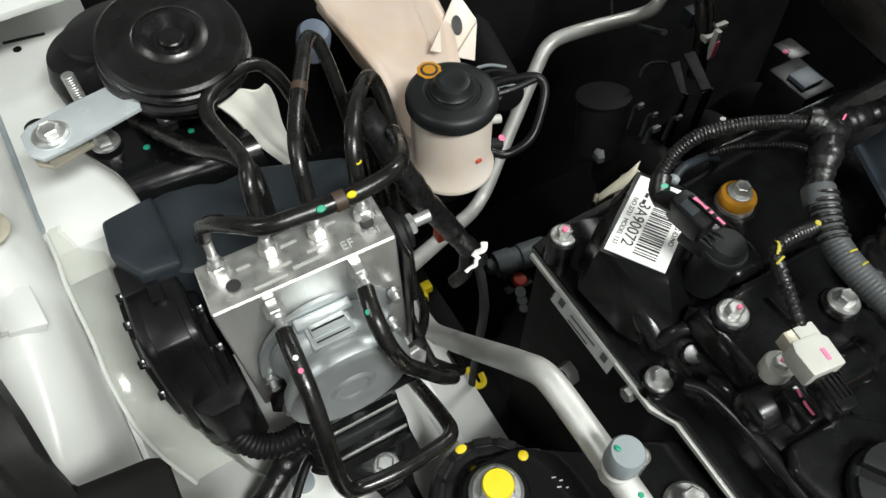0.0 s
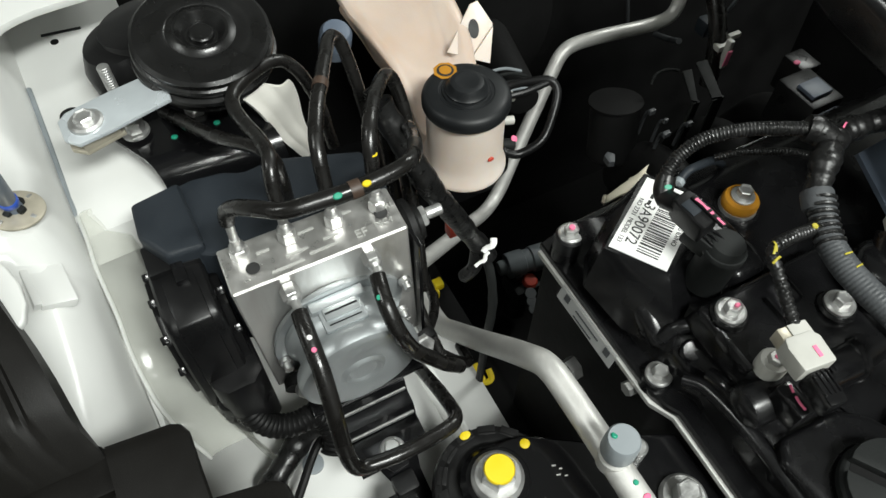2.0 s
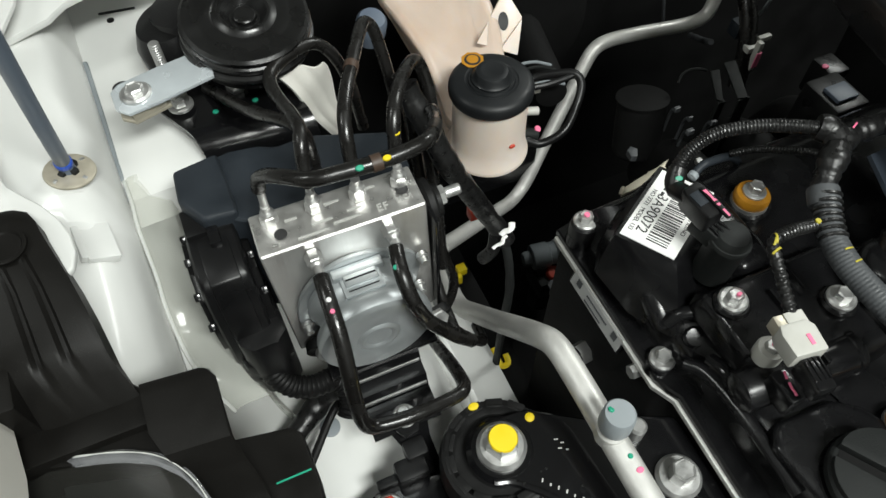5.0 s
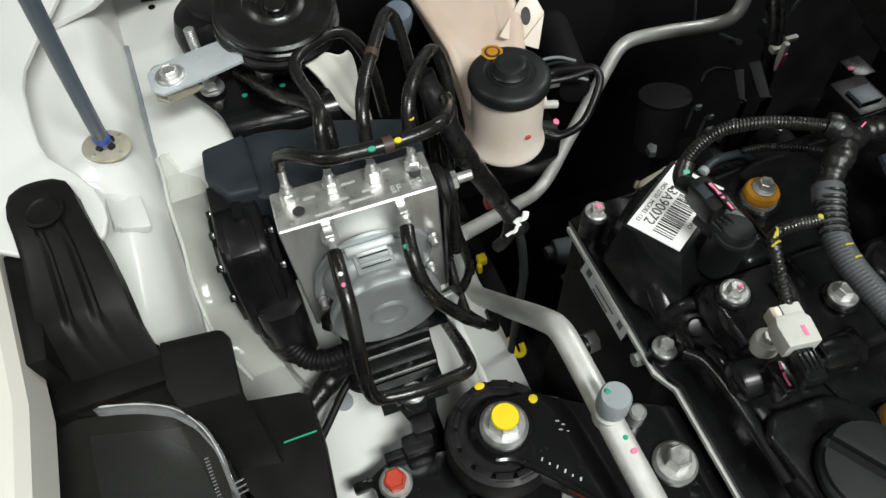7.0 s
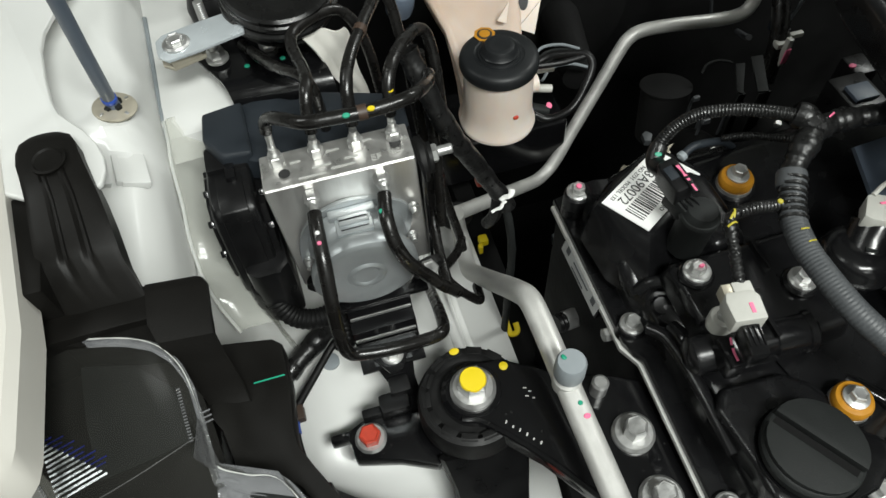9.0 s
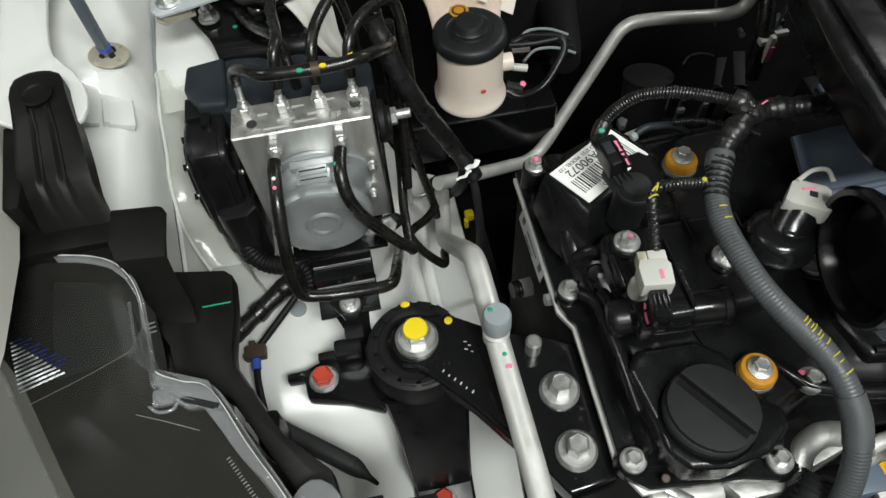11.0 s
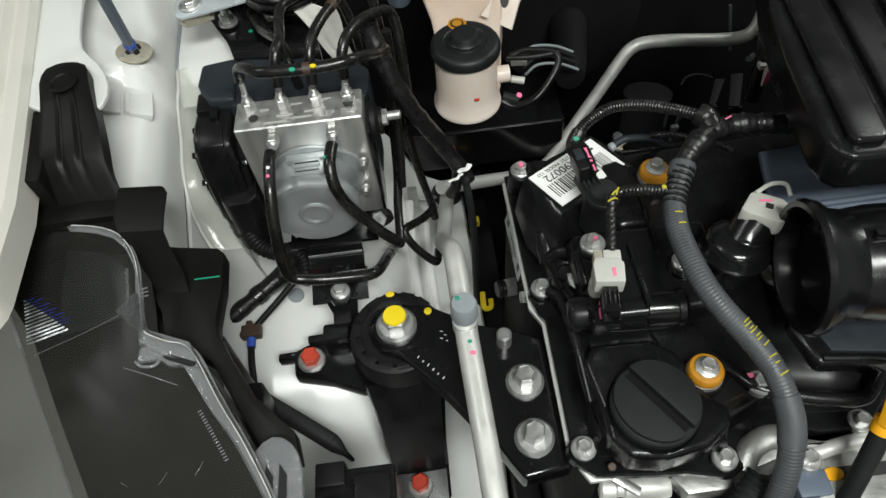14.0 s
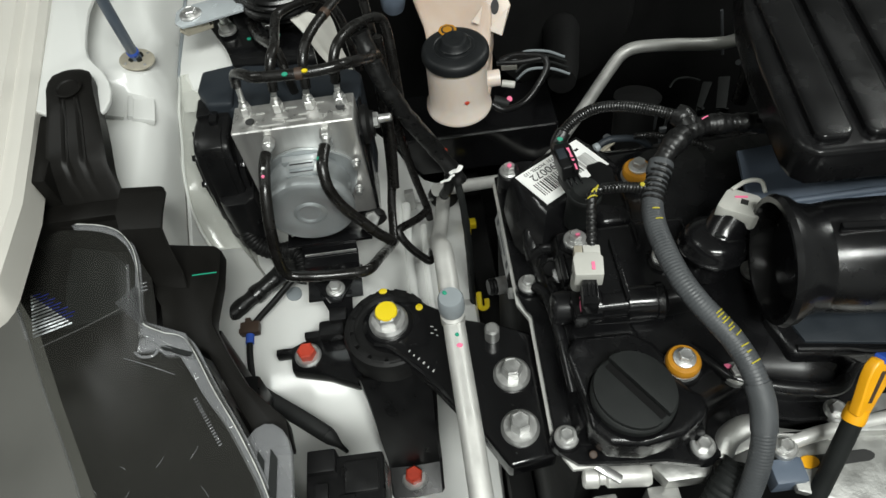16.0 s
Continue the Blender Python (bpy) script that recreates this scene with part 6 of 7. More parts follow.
part("clip_body", tube([(0.2005, 0.286, 0.600), (0.2000, 0.272, 0.598), (0.2005, 0.2630, 0.597), (0.2050, 0.2605, 0.598), (0.2095, 0.2630, 0.600), (0.2100, 0.272, 0.604)], 0.0040, 10, 6, flat=0.7), YELLOW, yd)
solo("dark_frame_rail", box(0.200, 0.232, -0.2, 0.68, 0.42, 0.58, 0.01), DARK, "black frame rail deep below the loom", "frame rail")
solo("small_plug", box(0.166, 0.178, 0.292, 0.302, 0.866, 0.880, 0.002), RED, "small dark plug with a red face on the loom", "plug")

# loom and wires on the apron
lm2 = thing("lamp_loom", (-0.03, 0.16, 0.81), "black taped lamp loom with a corrugated conduit", "wiring loom")
part("conduit", tube([(0.002, 0.199, 0.868), (0.010, 0.194, 0.860), (0.012, 0.184, 0.850), (0.006, 0.176, 0.842)], 0.0088, 18, 12, 0.004, 0.0011), RUBBER, lm2, "black corrugated conduit")
part("loom", tube([(0.012, 0.196, 0.852), (-0.003, 0.202, 0.840), (-0.0165, 0.1967, 0.831), (-0.034, 0.186, 0.826), (-0.052, 0.1733, 0.823), (-0.0700, 0.1585, 0.822), (-0.0800, 0.1435, 0.823), (-0.083, 0.128, 0.826)], 0.0095, 16, 10, wob=0.22), LOOM, lm2)
part("loom_tie", tube([(-0.0420, 0.1805, 0.8245), (-0.0465, 0.1772, 0.8238)], 0.0103, 16), SLEEVE, lm2)
part("wire", tube([(0.012, 0.196, 0.838), (-0.0042, 0.1889, 0.828), (-0.0242, 0.1676, 0.824), (-0.0409, 0.1482, 0.823), (-0.0484, 0.1378, 0.822), (-0.0487, 0.1265, 0.822), (-0.0479, 0.1069, 0.821), (-0.0446, 0.080, 0.818), (-0.043, 0.06, 0.81)], 0.0034, 10), RUBBER, lm2)
part("brown_clip", join(box(-0.0585, -0.0385, 0.1310, 0.1445, 0.818, 0.828, 0.002), box(-0.0540, -0.0480, 0.1440, 0.1495, 0.820, 0.827, 0.001), box(-0.0600, -0.0560, 0.1330, 0.1380, 0.819, 0.826, 0.001)), BROWN, lm2, "brown plastic wire clip")
part("blue_band", tube([(-0.0486, 0.131, 0.8222), (-0.0487, 0.1265, 0.822), (-0.0486, 0.121, 0.8216)], 0.0044, 12), BLUE, lm2, "blue tape band")
sp = thing("lamp_cable", (0.02, 0.02, 0.8), "dark grey cable sleeve leading to the lamp plug", "cable")
part("sleeve", tube([(-0.056, 0.080, 0.824), (-0.042, 0.070, 0.820), (-0.026, 0.058, 0.815), (-0.010, 0.047, 0.811), (0.0054, 0.036, 0.808), (0.026, 0.021, 0.803)], 0.0082, 16), CABLE, sp)
part("tip", lathe([(0.0082, 0), (0.0070, 0.006), (0.003, 0.016), (0.0018, 0.026), (0, 0.027)], (0.0255, 0.0214, 0.803), (0.66, -0.62, -0.30), 16), CABLE, sp)

# ---- headlamp ----


def lamp_z(x, y):
    return 1.010 + 0.20 * (y - 0.05) - 0.02 * max(0, (-0.09 - x) / 0.06)


LENSP = [(-0.190, 0.172), (-0.165, 0.157), (-0.139, 0.1436), (-0.115, 0.134), (-0.0965, 0.1235), (-0.085, 0.112), (-0.0773, 0.0969), (-0.0728, 0.0729), (-0.0700, 0.050), (-0.0670, 0.0405), (-0.052, 0.0325), (-0.0332, 0.0234), (-0.0118, -0.0164), (0.0062, -0.0497), (0.0249, -0.0926), (0.035, -0.14), (0.04, -0.20), (-0.05, -0.21), (-0.085, -0.13), (-0.1136, -0.0616), (-0.1504, 0.0104), (-0.1824, 0.0775), (-0.209, 0.1153), (-0.212, 0.150)]
lamp = thing("headlamp", (-0.07, -0.02, 0.85), "headlamp with a clear lens, frosted rim and black housing", "headlamp")
hb = prism(LENSP, 0.80, 0.90, 0)
for v in hb.verts:
    if v.co.z > 0.85:
        v.co.z = lamp_z(v.co.x, v.co.y) - 0.030
part("housing", hb, BROWNBLK, lamp, "black lamp housing")
dm = bmesh.new()
ctr = dm.verts.new((-0.06, -0.03, lamp_z(-0.06, -0.03) + 0.002))


def lens_ring(k, up):
    return [dm.verts.new((px, py, lamp_z(px, py) + up)) for px, py in [(-0.06 + (x + 0.06) * k, -0.03 + (y + 0.03) * k) for x, y in LENSP]]


vin, vmd, vout, vlow = lens_ring(0.72, 0.0018), lens_ring(0.94, 0.0012), lens_ring(1.0, 0.0), lens_ring(1.0, -0.03)
for i in range(len(LENSP)):
    j = (i + 1) % len(LENSP)
    dm.faces.new((ctr, vin[i], vin[j]))
    dm.faces.new((vin[i], vmd[i], vmd[j], vin[j]))
    dm.faces.new((vmd[i], vout[i], vout[j], vmd[j]))
    dm.faces.new((vout[i], vlow[i], vlow[j], vout[j]))
lens = part("lens", dm, LENS, lamp, "clear scratched lens")
rim = [(x, y, lamp_z(x, y) - 0.003) for x, y in LENSP[0:17]]
part("lens_rim", tube(rim, 0.0010, 8, 8, wob=0.6), RIM, lens, "frosted lens edge")
band, inner = [], []
for x, y, z in rim:
    d = Vector((-0.06 - x, -0.03 - y, 0)).normalized()
    wide = 0.0095 + 0.004 * ease(1 - abs(y - 0.02) / 0.04)
    band.append([(x - d.x * 0.001, y - d.y * 0.001, z - 0.004), (x, y, z + 0.001), (x + d.x * 0.0025, y + d.y * 0.0025, z + 0.0044), (x + d.x * 0.0060, y + d.y * 0.0060, z + 0.0052), (x + d.x * wide, y + d.y * wide, z + 0.0042)])
    inner.append((x + d.x * wide, y + d.y * wide, z + 0.0044))
part("rim_band", sheet(band, 0.0012), RIM, lens)
part("lens_rim", tube(inner[2:], 0.0004, 6, 6, wob=0.8), RIM, lens)
part("lens_rim", tube([r[2] for r in band[2:]], 0.0004, 6, 6, wob=0.9), EDGE, lens, "bright lens edge")
part("rim_web", prism([(-0.0742, 0.0451), (-0.0560, 0.0370), (-0.0354, 0.0276), (-0.0269, 0.0065), (-0.0380, 0.0100), (-0.0487, 0.0113), (-0.0713, 0.0303)], 1.0010, 1.0068, 0.0010), RIM, lens, "milky web of the lens edge")


def ticks(a, b, n, w, h=0.0008):
    """A row of fine moulded ribs from a to b."""
    a, b = Vector(a), Vector(b)
    turn = math.degrees(math.atan2(b.y - a.y, b.x - a.x))
    return join(*[box(-0.00035, 0.00035, -w, w, 0.0, h, 0, m=pose(*a.lerp(b, k / (n - 1)), 0, 0, turn)) for k in range(n)])


part("rim_ribs", ticks((-0.0822, 0.0871, 1.0188), (-0.0790, 0.0563, 1.0130), 18, 0.0011), RIM, lens)
part("rim_ribs", ticks((-0.0263, -0.0223, 0.9985), (-0.0082, -0.0555, 0.9920), 18, 0.0013), RIM, lens)
part("rim_ribs", ticks((-0.1840, 0.0825, 0.9868), (-0.1706, 0.0542, 0.9856), 15, 0.0013), RIM, lens)
part("rim_ribs", ticks((-0.0690, 0.0640, 1.0150), (-0.0700, 0.0700, 1.0160), 3, 0.0040), RIM, lens)
part("lens_rim", tube([(x, y, lamp_z(x, y) - 0.002) for x, y in LENSP[17:] + LENSP[:1]], 0.0008, 8, 8), RIM, lens)
part("lens_clip", join(box(-0.0700, -0.0560, 0.0160, 0.0285, 1.0030, 1.0075, 0.002), lathe([(0.0060, 0), (0.0056, 0.003), (0.0030, 0.0045), (0.002, 0.0035), (0, 0.0035)], (-0.0625, 0.0235, 1.004), (0.2, -0.2, 1), 18), tube([(-0.072, 0.0175, 1.006), (-0.066, 0.0125, 1.0065), (-0.058, 0.0125, 1.006), (-0.0545, 0.0165, 1.006)], 0.0011, 8, 5, wob=0.4), tube([(-0.069, 0.031, 1.008), (-0.063, 0.0300, 1.0095), (-0.057, 0.0265, 1.0085)], 0.0012, 8, 5, wob=0.5)), RIM, lens, "frosted moulded clip")
part("clip_slot", join(box(-0.0125, 0.0125, -0.0016, 0.0016, 0, 0.0012, 0.0005, m=pose(-0.0405, 0.0140, 1.0062, 0, 0, -24)), box(-0.010, 0.010, -0.0005, 0.0005, 0, 0.0022, 0.0002, m=pose(-0.0410, 0.0120, 1.0062, 0, 0, -24))), DARKGREY, lens, "dark slot beside the clip")
part("lens_crease", tube([(-0.0803, 0.0147, 1.0046), (-0.0610, 0.0062, 1.0036), (-0.0423, -0.0024, 1.0016)], 0.00035, 6), RIM, lens, "scratched line")
part("lens_crease", tube([(-0.158, 0.045, 0.986), (-0.115, 0.052, 0.998), (-0.075, 0.060, 1.0105)], 0.0004, 6), RIM, lens)
part("side_reflector", sheet([[(-0.1536, 0.1452, 0.984), (-0.130, 0.147, 0.986), (-0.1045, 0.1431, 0.986)], [(-0.1500, 0.100, 0.984), (-0.122, 0.102, 0.988), (-0.094, 0.104, 0.988)], [(-0.1425, 0.0609, 0.984), (-0.115, 0.064, 0.985), (-0.0859, 0.0703, 0.985)]], 0.0015), DARKGREY, lamp, "smoky side reflector")
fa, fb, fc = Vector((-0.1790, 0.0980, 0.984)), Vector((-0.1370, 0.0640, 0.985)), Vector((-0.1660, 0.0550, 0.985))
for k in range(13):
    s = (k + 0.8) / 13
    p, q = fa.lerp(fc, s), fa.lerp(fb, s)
    # facets tilted halfway between eye and lamp, so that they flash
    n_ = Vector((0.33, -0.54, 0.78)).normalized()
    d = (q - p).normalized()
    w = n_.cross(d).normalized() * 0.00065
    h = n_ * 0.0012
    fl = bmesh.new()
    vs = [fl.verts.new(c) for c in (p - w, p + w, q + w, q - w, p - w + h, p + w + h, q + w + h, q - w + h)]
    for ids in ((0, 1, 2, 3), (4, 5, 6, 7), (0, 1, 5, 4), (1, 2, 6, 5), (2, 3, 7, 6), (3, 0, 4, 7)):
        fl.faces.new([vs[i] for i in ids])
    part("flute_glint", fl, CHROME, lamp, "bright fluted reflector")
    # blue tubes drawn as glints at the flute ends, not reflector parts
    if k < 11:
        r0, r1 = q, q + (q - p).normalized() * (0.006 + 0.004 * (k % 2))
        part("flute_glint", tube([r0, r0.lerp(r1, 0.5), r1], 0.0006, 6, 4), BLUEGLINT, lamp, "blue strip painted as a glint of the fluted reflector")
rnd = random.Random(7)
for k in range(14):
    x, y = -0.055 + rnd.uniform(-0.045, 0.045), -0.085 + rnd.uniform(-0.03, 0.035)
    a = rnd.choice((0.75, 0.9, 2.4)) + rnd.uniform(-0.25, 0.25)
    l = rnd.uniform(0.004, 0.013)
    dx, dy = l * math.cos(a), l * math.sin(a)
    part("lens_scratch", tube([(x, y, lamp_z(x, y) + 0.0024), (x + dx * 0.5 + 0.0006, y + dy * 0.5, lamp_z(x, y + dy * 0.5) + 0.0026), (x + dx, y + dy, lamp_z(x, y + dy) + 0.0024)], 0.00018, 5, 4), RIM, lens)
tabp = [(0.0035, -0.054), (0.006, -0.047), (0.011, -0.0415), (0.0175, -0.0385), (0.0240, -0.0395), (0.0300, -0.044), (0.0345, -0.051), (0.0375, -0.062), (0.0395, -0.10), (0.024, -0.108)]
part("clear_tab", prism(tabp, 0.972, 0.980, 0.002), RIM, lens, "frosted mounting tab with slots")
for k in range(2):
    part("tab_slot", prism([(0.013 + 0.009 * k, -0.090), (0.019 + 0.009 * k, -0.094), (0.019 + 0.009 * k, -0.066), (0.014 + 0.009 * k, -0.058)], 0.9798, 0.9806, 0), DARKGREY, lens)

hold = thing("lamp_bracket", (-0.08, 0.13, 0.9), "charcoal plastic lamp bracket stepping down to the apron", "bracket")
plate_rows = []
for y, xr, z in ((0.1545, -0.0625, 1.0310), (0.1520, -0.0588, 1.0325), (0.1460, -0.0558, 1.0325), (0.1250, -0.0558, 1.0320), (0.1120, -0.0560, 1.0290), (0.1040, -0.0545, 1.0150), (0.0960, -0.0520, 0.9920), (0.0850, -0.0500, 0.9830)):
    xl = -0.0930 if y > 0.12 else -0.0930 + (0.12 - y) * 0.55
    plate_rows.append([(xl + (xr - xl) * k / 8, y + 0.003 * (1 - k / 8), z) for k in range(9)] + [(xr + 0.0010, y, z - 0.0015)])
part("top_plate", sheet(plate_rows, 0.003), BROWNBLK, hold)
part("lamp_shelf", prism([(-0.0900, 0.1480), (-0.0900, 0.1200), (-0.1294, 0.1333), (-0.1754, 0.1480), (-0.1780, 0.1560), (-0.1650, 0.1500), (-0.1500, 0.1480)], 0.975, 1.014, 0.002, 2), BROWNBLK, hold)
part("back_web", prism([(-0.178, 0.178), (-0.150, 0.172), (-0.098, 0.166), (-0.092, 0.156), (-0.090, 0.140), (-0.178, 0.140)], 0.95, 1.020, 0.002), BROWNBLK, hold)
step = prism([(-0.100, 0.124), (-0.095, 0.138), (-0.062, 0.130), (-0.030, 0.124), (-0.0245, 0.119), (-0.0235, 0.090), (-0.0262, 0.058), (-0.0255, 0.048), (-0.0185, 0.033), (-0.0095, 0.0165), (0.001, -0.002), (0.029, -0.030), (0.032, -0.05), (0.0105, -0.048), (-0.008, -0.015), (-0.0295, 0.0255), (-0.048, 0.037), (-0.064, 0.046), (-0.0690, 0.0704)], 0.966, 0.984, 0.0025, 2)
for v in step.verts:
    if v.co.z > 0.96:
        v.co.z -= 0.25 * max(0, 0.050 - v.co.y)
part("step_plate", step, BROWNBLK, hold)
part("lower_skirt", prism([(-0.085, 0.100), (-0.060, 0.100), (-0.058, 0.050), (-0.040, 0.020), (-0.010, -0.010), (0.010, -0.045), (0.005, -0.10), (-0.08, -0.10)], 0.86, 0.935, 0.004), BROWNBLK, hold)
part("drop_leg", join(box(-0.052, -0.036, 0.060, 0.072, 0.79, 0.935, 0.003), box(-0.040, -0.022, 0.030, 0.060, 0.79, 0.870, 0.005)), BLACK, hold)
part("green_line", box(-0.046, -0.026, 0.0950, 0.0960, 0.9838, 0.9844, 0, m=None), GREEN, hold)

brace = thing("lamp_brace", (-0.13, 0.2, 1.03), "black ribbed plastic brace bolted over the fender", "brace")


def brace_shell():
    """Rounded top, widening ribbed body, a knee and a skirt that drops onto the bracket."""
    mid = ((0.274, -0.1436, -0.1355, 1.06), (0.2709, -0.1509, -0.1285, 1.0645), (0.2654, -0.155, -0.1225, 1.0665), (0.2572, -0.1565, -0.1189, 1.067), (0.2471, -0.156, -0.1167, 1.067), (0.2349, -0.1534, -0.1133, 1.066), (0.2163, -0.151, -0.1082, 1.062), (0.199, -0.151, -0.1047, 1.056), (0.1816, -0.1509, -0.1022, 1.049), (0.1753, -0.1513, -0.1018, 1.044), (0.1679, -0.1503, -0.1001, 1.034), (0.1565, -0.1452, -0.0956, 1.018))
    rows = []
    for k, (y, w0, w1, z) in enumerate(mid):
        row = [(w0 - 0.001, y - 0.001, z - 0.016), (w0, y, z - 0.004)]
        for j in range(25):
            u = j / 24
            dip = -0.0030 if j in (8, 9, 15, 16) and 5 < k < 10 else 0
            row.append((w0 + (w1 - w0) * u, y, z + 0.0025 * math.sin(math.pi * u) ** 0.5 + dip))
        row += [(w1, y, z - 0.004), (w1 + 0.001, y - 0.001, z - 0.016)]
        rows.append(row)
    return sheet(rows, 0.002)


part("brace_shell", brace_shell(), BROWNBLK, brace)
part("dimple", lathe([(0.0115, 0), (0.0115, 0.0012), (0.0095, 0.0015), (0.0085, 0.0004), (0, 0.0002)], (-0.1343, 0.2420, 1.0698), (0, -0.05, 1), 30), BROWNBLK, brace)
part("side_wing", prism([(-0.1685, 0.236), (-0.150, 0.238), (-0.146, 0.158), (-0.168, 0.158)], 1.008, 1.050, 0.002), BROWNBLK, brace)
solo("lamp_plug", join(box(0.032, 0.092, -0.13, -0.044, 0.870, 0.915, 0.003), box(0.034, 0.056, -0.058, -0.040, 0.90, 0.922, 0.002), box(0.062, 0.088, -0.075, -0.05, 0.905, 0.918, 0.002), box(0.040, 0.050, -0.078, -0.066, 0.915, 0.921, 0.001), box(0.058, 0.07, -0.088, -0.076, 0.912, 0.919, 0.001)), BLACK, "black multi-pin connector beside the headlamp", "connector")

# ---- horn and cross bracket ----
horn = thing("horn", (0.032, 0.40, 1.0), "black round disc horn with rings and a domed hub", "horn")
ha = (0.05, -0.20, 0.98)
part("horn_disc", lathe([(0.030, -0.030), (0.040, -0.029), (0.0435, -0.026), (0.0445, -0.021), (0.0440, -0.019), (0.0465, -0.0175), (0.0475, -0.0155), (0.0470, -0.0130), (0.0440, -0.0120), (0.0438, -0.0095), (0.0455, -0.0085), (0.0462, -0.0065), (0.0455, -0.0045), (0.0440, -0.0035), (0.0445, -0.0015), (0.0448, 0.0010), (0.0425, 0.0028), (0.0350, 0.0032), (0.0335, 0.0026), (0.0310, 0.0030), (0.0240, 0.0034), (0.0225, 0.0026), (0.0200, 0.0034), (0.0180, 0.0050), (0.0160, 0.0046), (0.0105, -0.0020), (0.0085, -0.0022), (0.0080, 0.0010), (0.0070, 0.0018), (0, 0.0018)], (0.0320, 0.3920, 1.0600), ha, 64), HORNB, horn)
part("horn_shell", lathe([(0.026, 0), (0.036, 0.012), (0.038, 0.03), (0.032, 0.045), (0, 0.046)], (0.005, 0.455, 0.99), (-0.1, 0.1, 1), 36), BLACK, horn)
part("horn_trumpet", lathe([(0.014, 0), (0.026, 0.006), (0.031, 0.020), (0.030, 0.045), (0.024, 0.058), (0, 0.062)], (-0.012, 0.452, 0.972), (-0.15, 0.05, 1), 32, 1.15), BLACK, horn)
part("horn_nut", hexa(0.0075, 0.006, (0.0115, 0.390, 1.002), (0, -0.2, 1)), ZINC, horn, "plated nut")
br2 = thing("horn_bracket", (-0.045, 0.375, 1.0), "shiny zinc plated horn bracket bolted to the body", "bracket")
bmx = Matrix.Translation((-0.052, 0.369, 1.040)) @ Matrix.Rotation(radians(3), 4, "Z") @ Matrix.Rotation(radians(-4), 4, "Y")
part("plate", prism([(-0.018, -0.010), (-0.011, -0.0185), (0.010, -0.0175), (0.050, -0.0125), (0.054, 0.018), (0.016, 0.0165), (-0.012, 0.0135), (-0.018, 0.008)], -0.0015, 0.0015, 0.0008, m=bmx), PLATE, br2)
part("front_lip", prism([(-0.010, -0.0165), (0.014, -0.0125), (0.014, -0.0095), (-0.010, -0.0135)], -0.009, 0.0, 0.0008, m=bmx), GOLD, br2, "yellowed lip")
part("lower_plate", prism([(-0.018, -0.008), (-0.010, -0.016), (0.016, -0.012), (0.016, 0.012), (-0.012, 0.016), (-0.018, 0.010)], -0.012, -0.009, 0.0008, m=bmx), GOLD, br2, "yellowed plated foot")
flange_bolt((-0.054, 0.366, 1.0418), 0.0066, 0.0034, 0.0108, ZINC, "plated flange bolt on the horn bracket", "horn bracket bolts", turn=0.2)
solo("bracket_nut", join(hexa(0.0072, 0.007, (-0.031, 0.385, 1.008)), lathe([(0.0095, 0), (0.0095, 0.002), (0, 0.002)], (-0.031, 0.385, 1.005), n=24), lathe([(0.004, 0), (0.004, 0.014), (0, 0.014)], (-0.031, 0.385, 1.008), n=14)), ZINC, "yellowed plated nut under the horn bracket", "nut")
solo("bracket_stud", tube([(-0.034, 0.415, 1.005), (-0.034, 0.416, 1.040)], 0.0042, 14, 10, 0.002, 0.0005), ZINC, "threaded stud beside the horn bracket", "stud")
cross = thing("cross_bracket", (0.0, 0.36, 0.98), "black painted steel bracket with a rolled edge", "bracket")
def bracket_sheet(profile):
    """Part of the black bracket: a profile swept between its slanting ends."""
    rows = []
    for k in range(15):
        u = k / 14
        line = []
        for y, z in profile(0.3395 - 0.006 * u):
            x0 = -0.056 + 0.030 * ease((0.420 - y) / 0.085) + 0.004 * max(0.0, (0.985 - z) / 0.05)
            x1 = 0.036 + 0.022 * ease((0.42 - y) / 0.09)
            line.append((x0 + (x1 - x0) * u, y, z))
        rows.append(line)
    return sheet(rows, 0.003)


part("top_plate", bracket_sheet(lambda f: [(0.425, 1.001), (0.40, 1.002), (0.38, 1.002), (f + 0.022, 1.002)]), GLOSS, cross)
part("rolled_edge", bracket_sheet(lambda f: [(f + 0.022 - 0.022 * math.sin(math.pi / 20 * q), 0.980 + 0.022 * math.cos(math.pi / 20 * q)) for q in range(11)] + [(f + 0.0005, 0.968), (f + 0.002, 0.955), (f + 0.004, 0.935)]), GLOSS, cross)
for p_ in ((-0.009, 0.371, 1.0025), (0.021, 0.371, 1.0025)):
    paint_dot(p_, 0.0018, GREEN, "green paint dot on the black bracket", "bracket paint dots", sx=1.3)
cl = []
for i in range(13):
    s = i / 12
    a, b = Vector((0.0405, 0.3535, 1.030)).lerp(Vector((0.0770, 0.3640, 0.935)), s), Vector((0.0755, 0.3660, 1.028)).lerp(Vector((0.0870, 0.3740, 0.935)), s)
    cl.append([tuple(a.lerp(b, u) + Vector((0.0012 * math.sin(9 * s), 0.0016 * math.sin(5.5 * u + 2 * s) + 0.0007 * math.sin(14 * u - 5 * s), 0.004 * math.sin(5 * u) * (i == 0)))) for u in [j / 14 for j in range(15)]])
solo("paper_wrap", sheet(cl, 0.002), CLOTH, "crumpled white wrapping paper behind the pipes", "paper")
solo("grey_sensor_cap", lathe([(0.013, 0), (0.014, 0.01), (0.0135, 0.022), (0.011, 0.026), (0, 0.028)], (0.139, 0.455, 0.960), (0.1, -0.3, 1), 32), STEELBLUE, "blue-grey round cap behind the brake pipes", "cap")
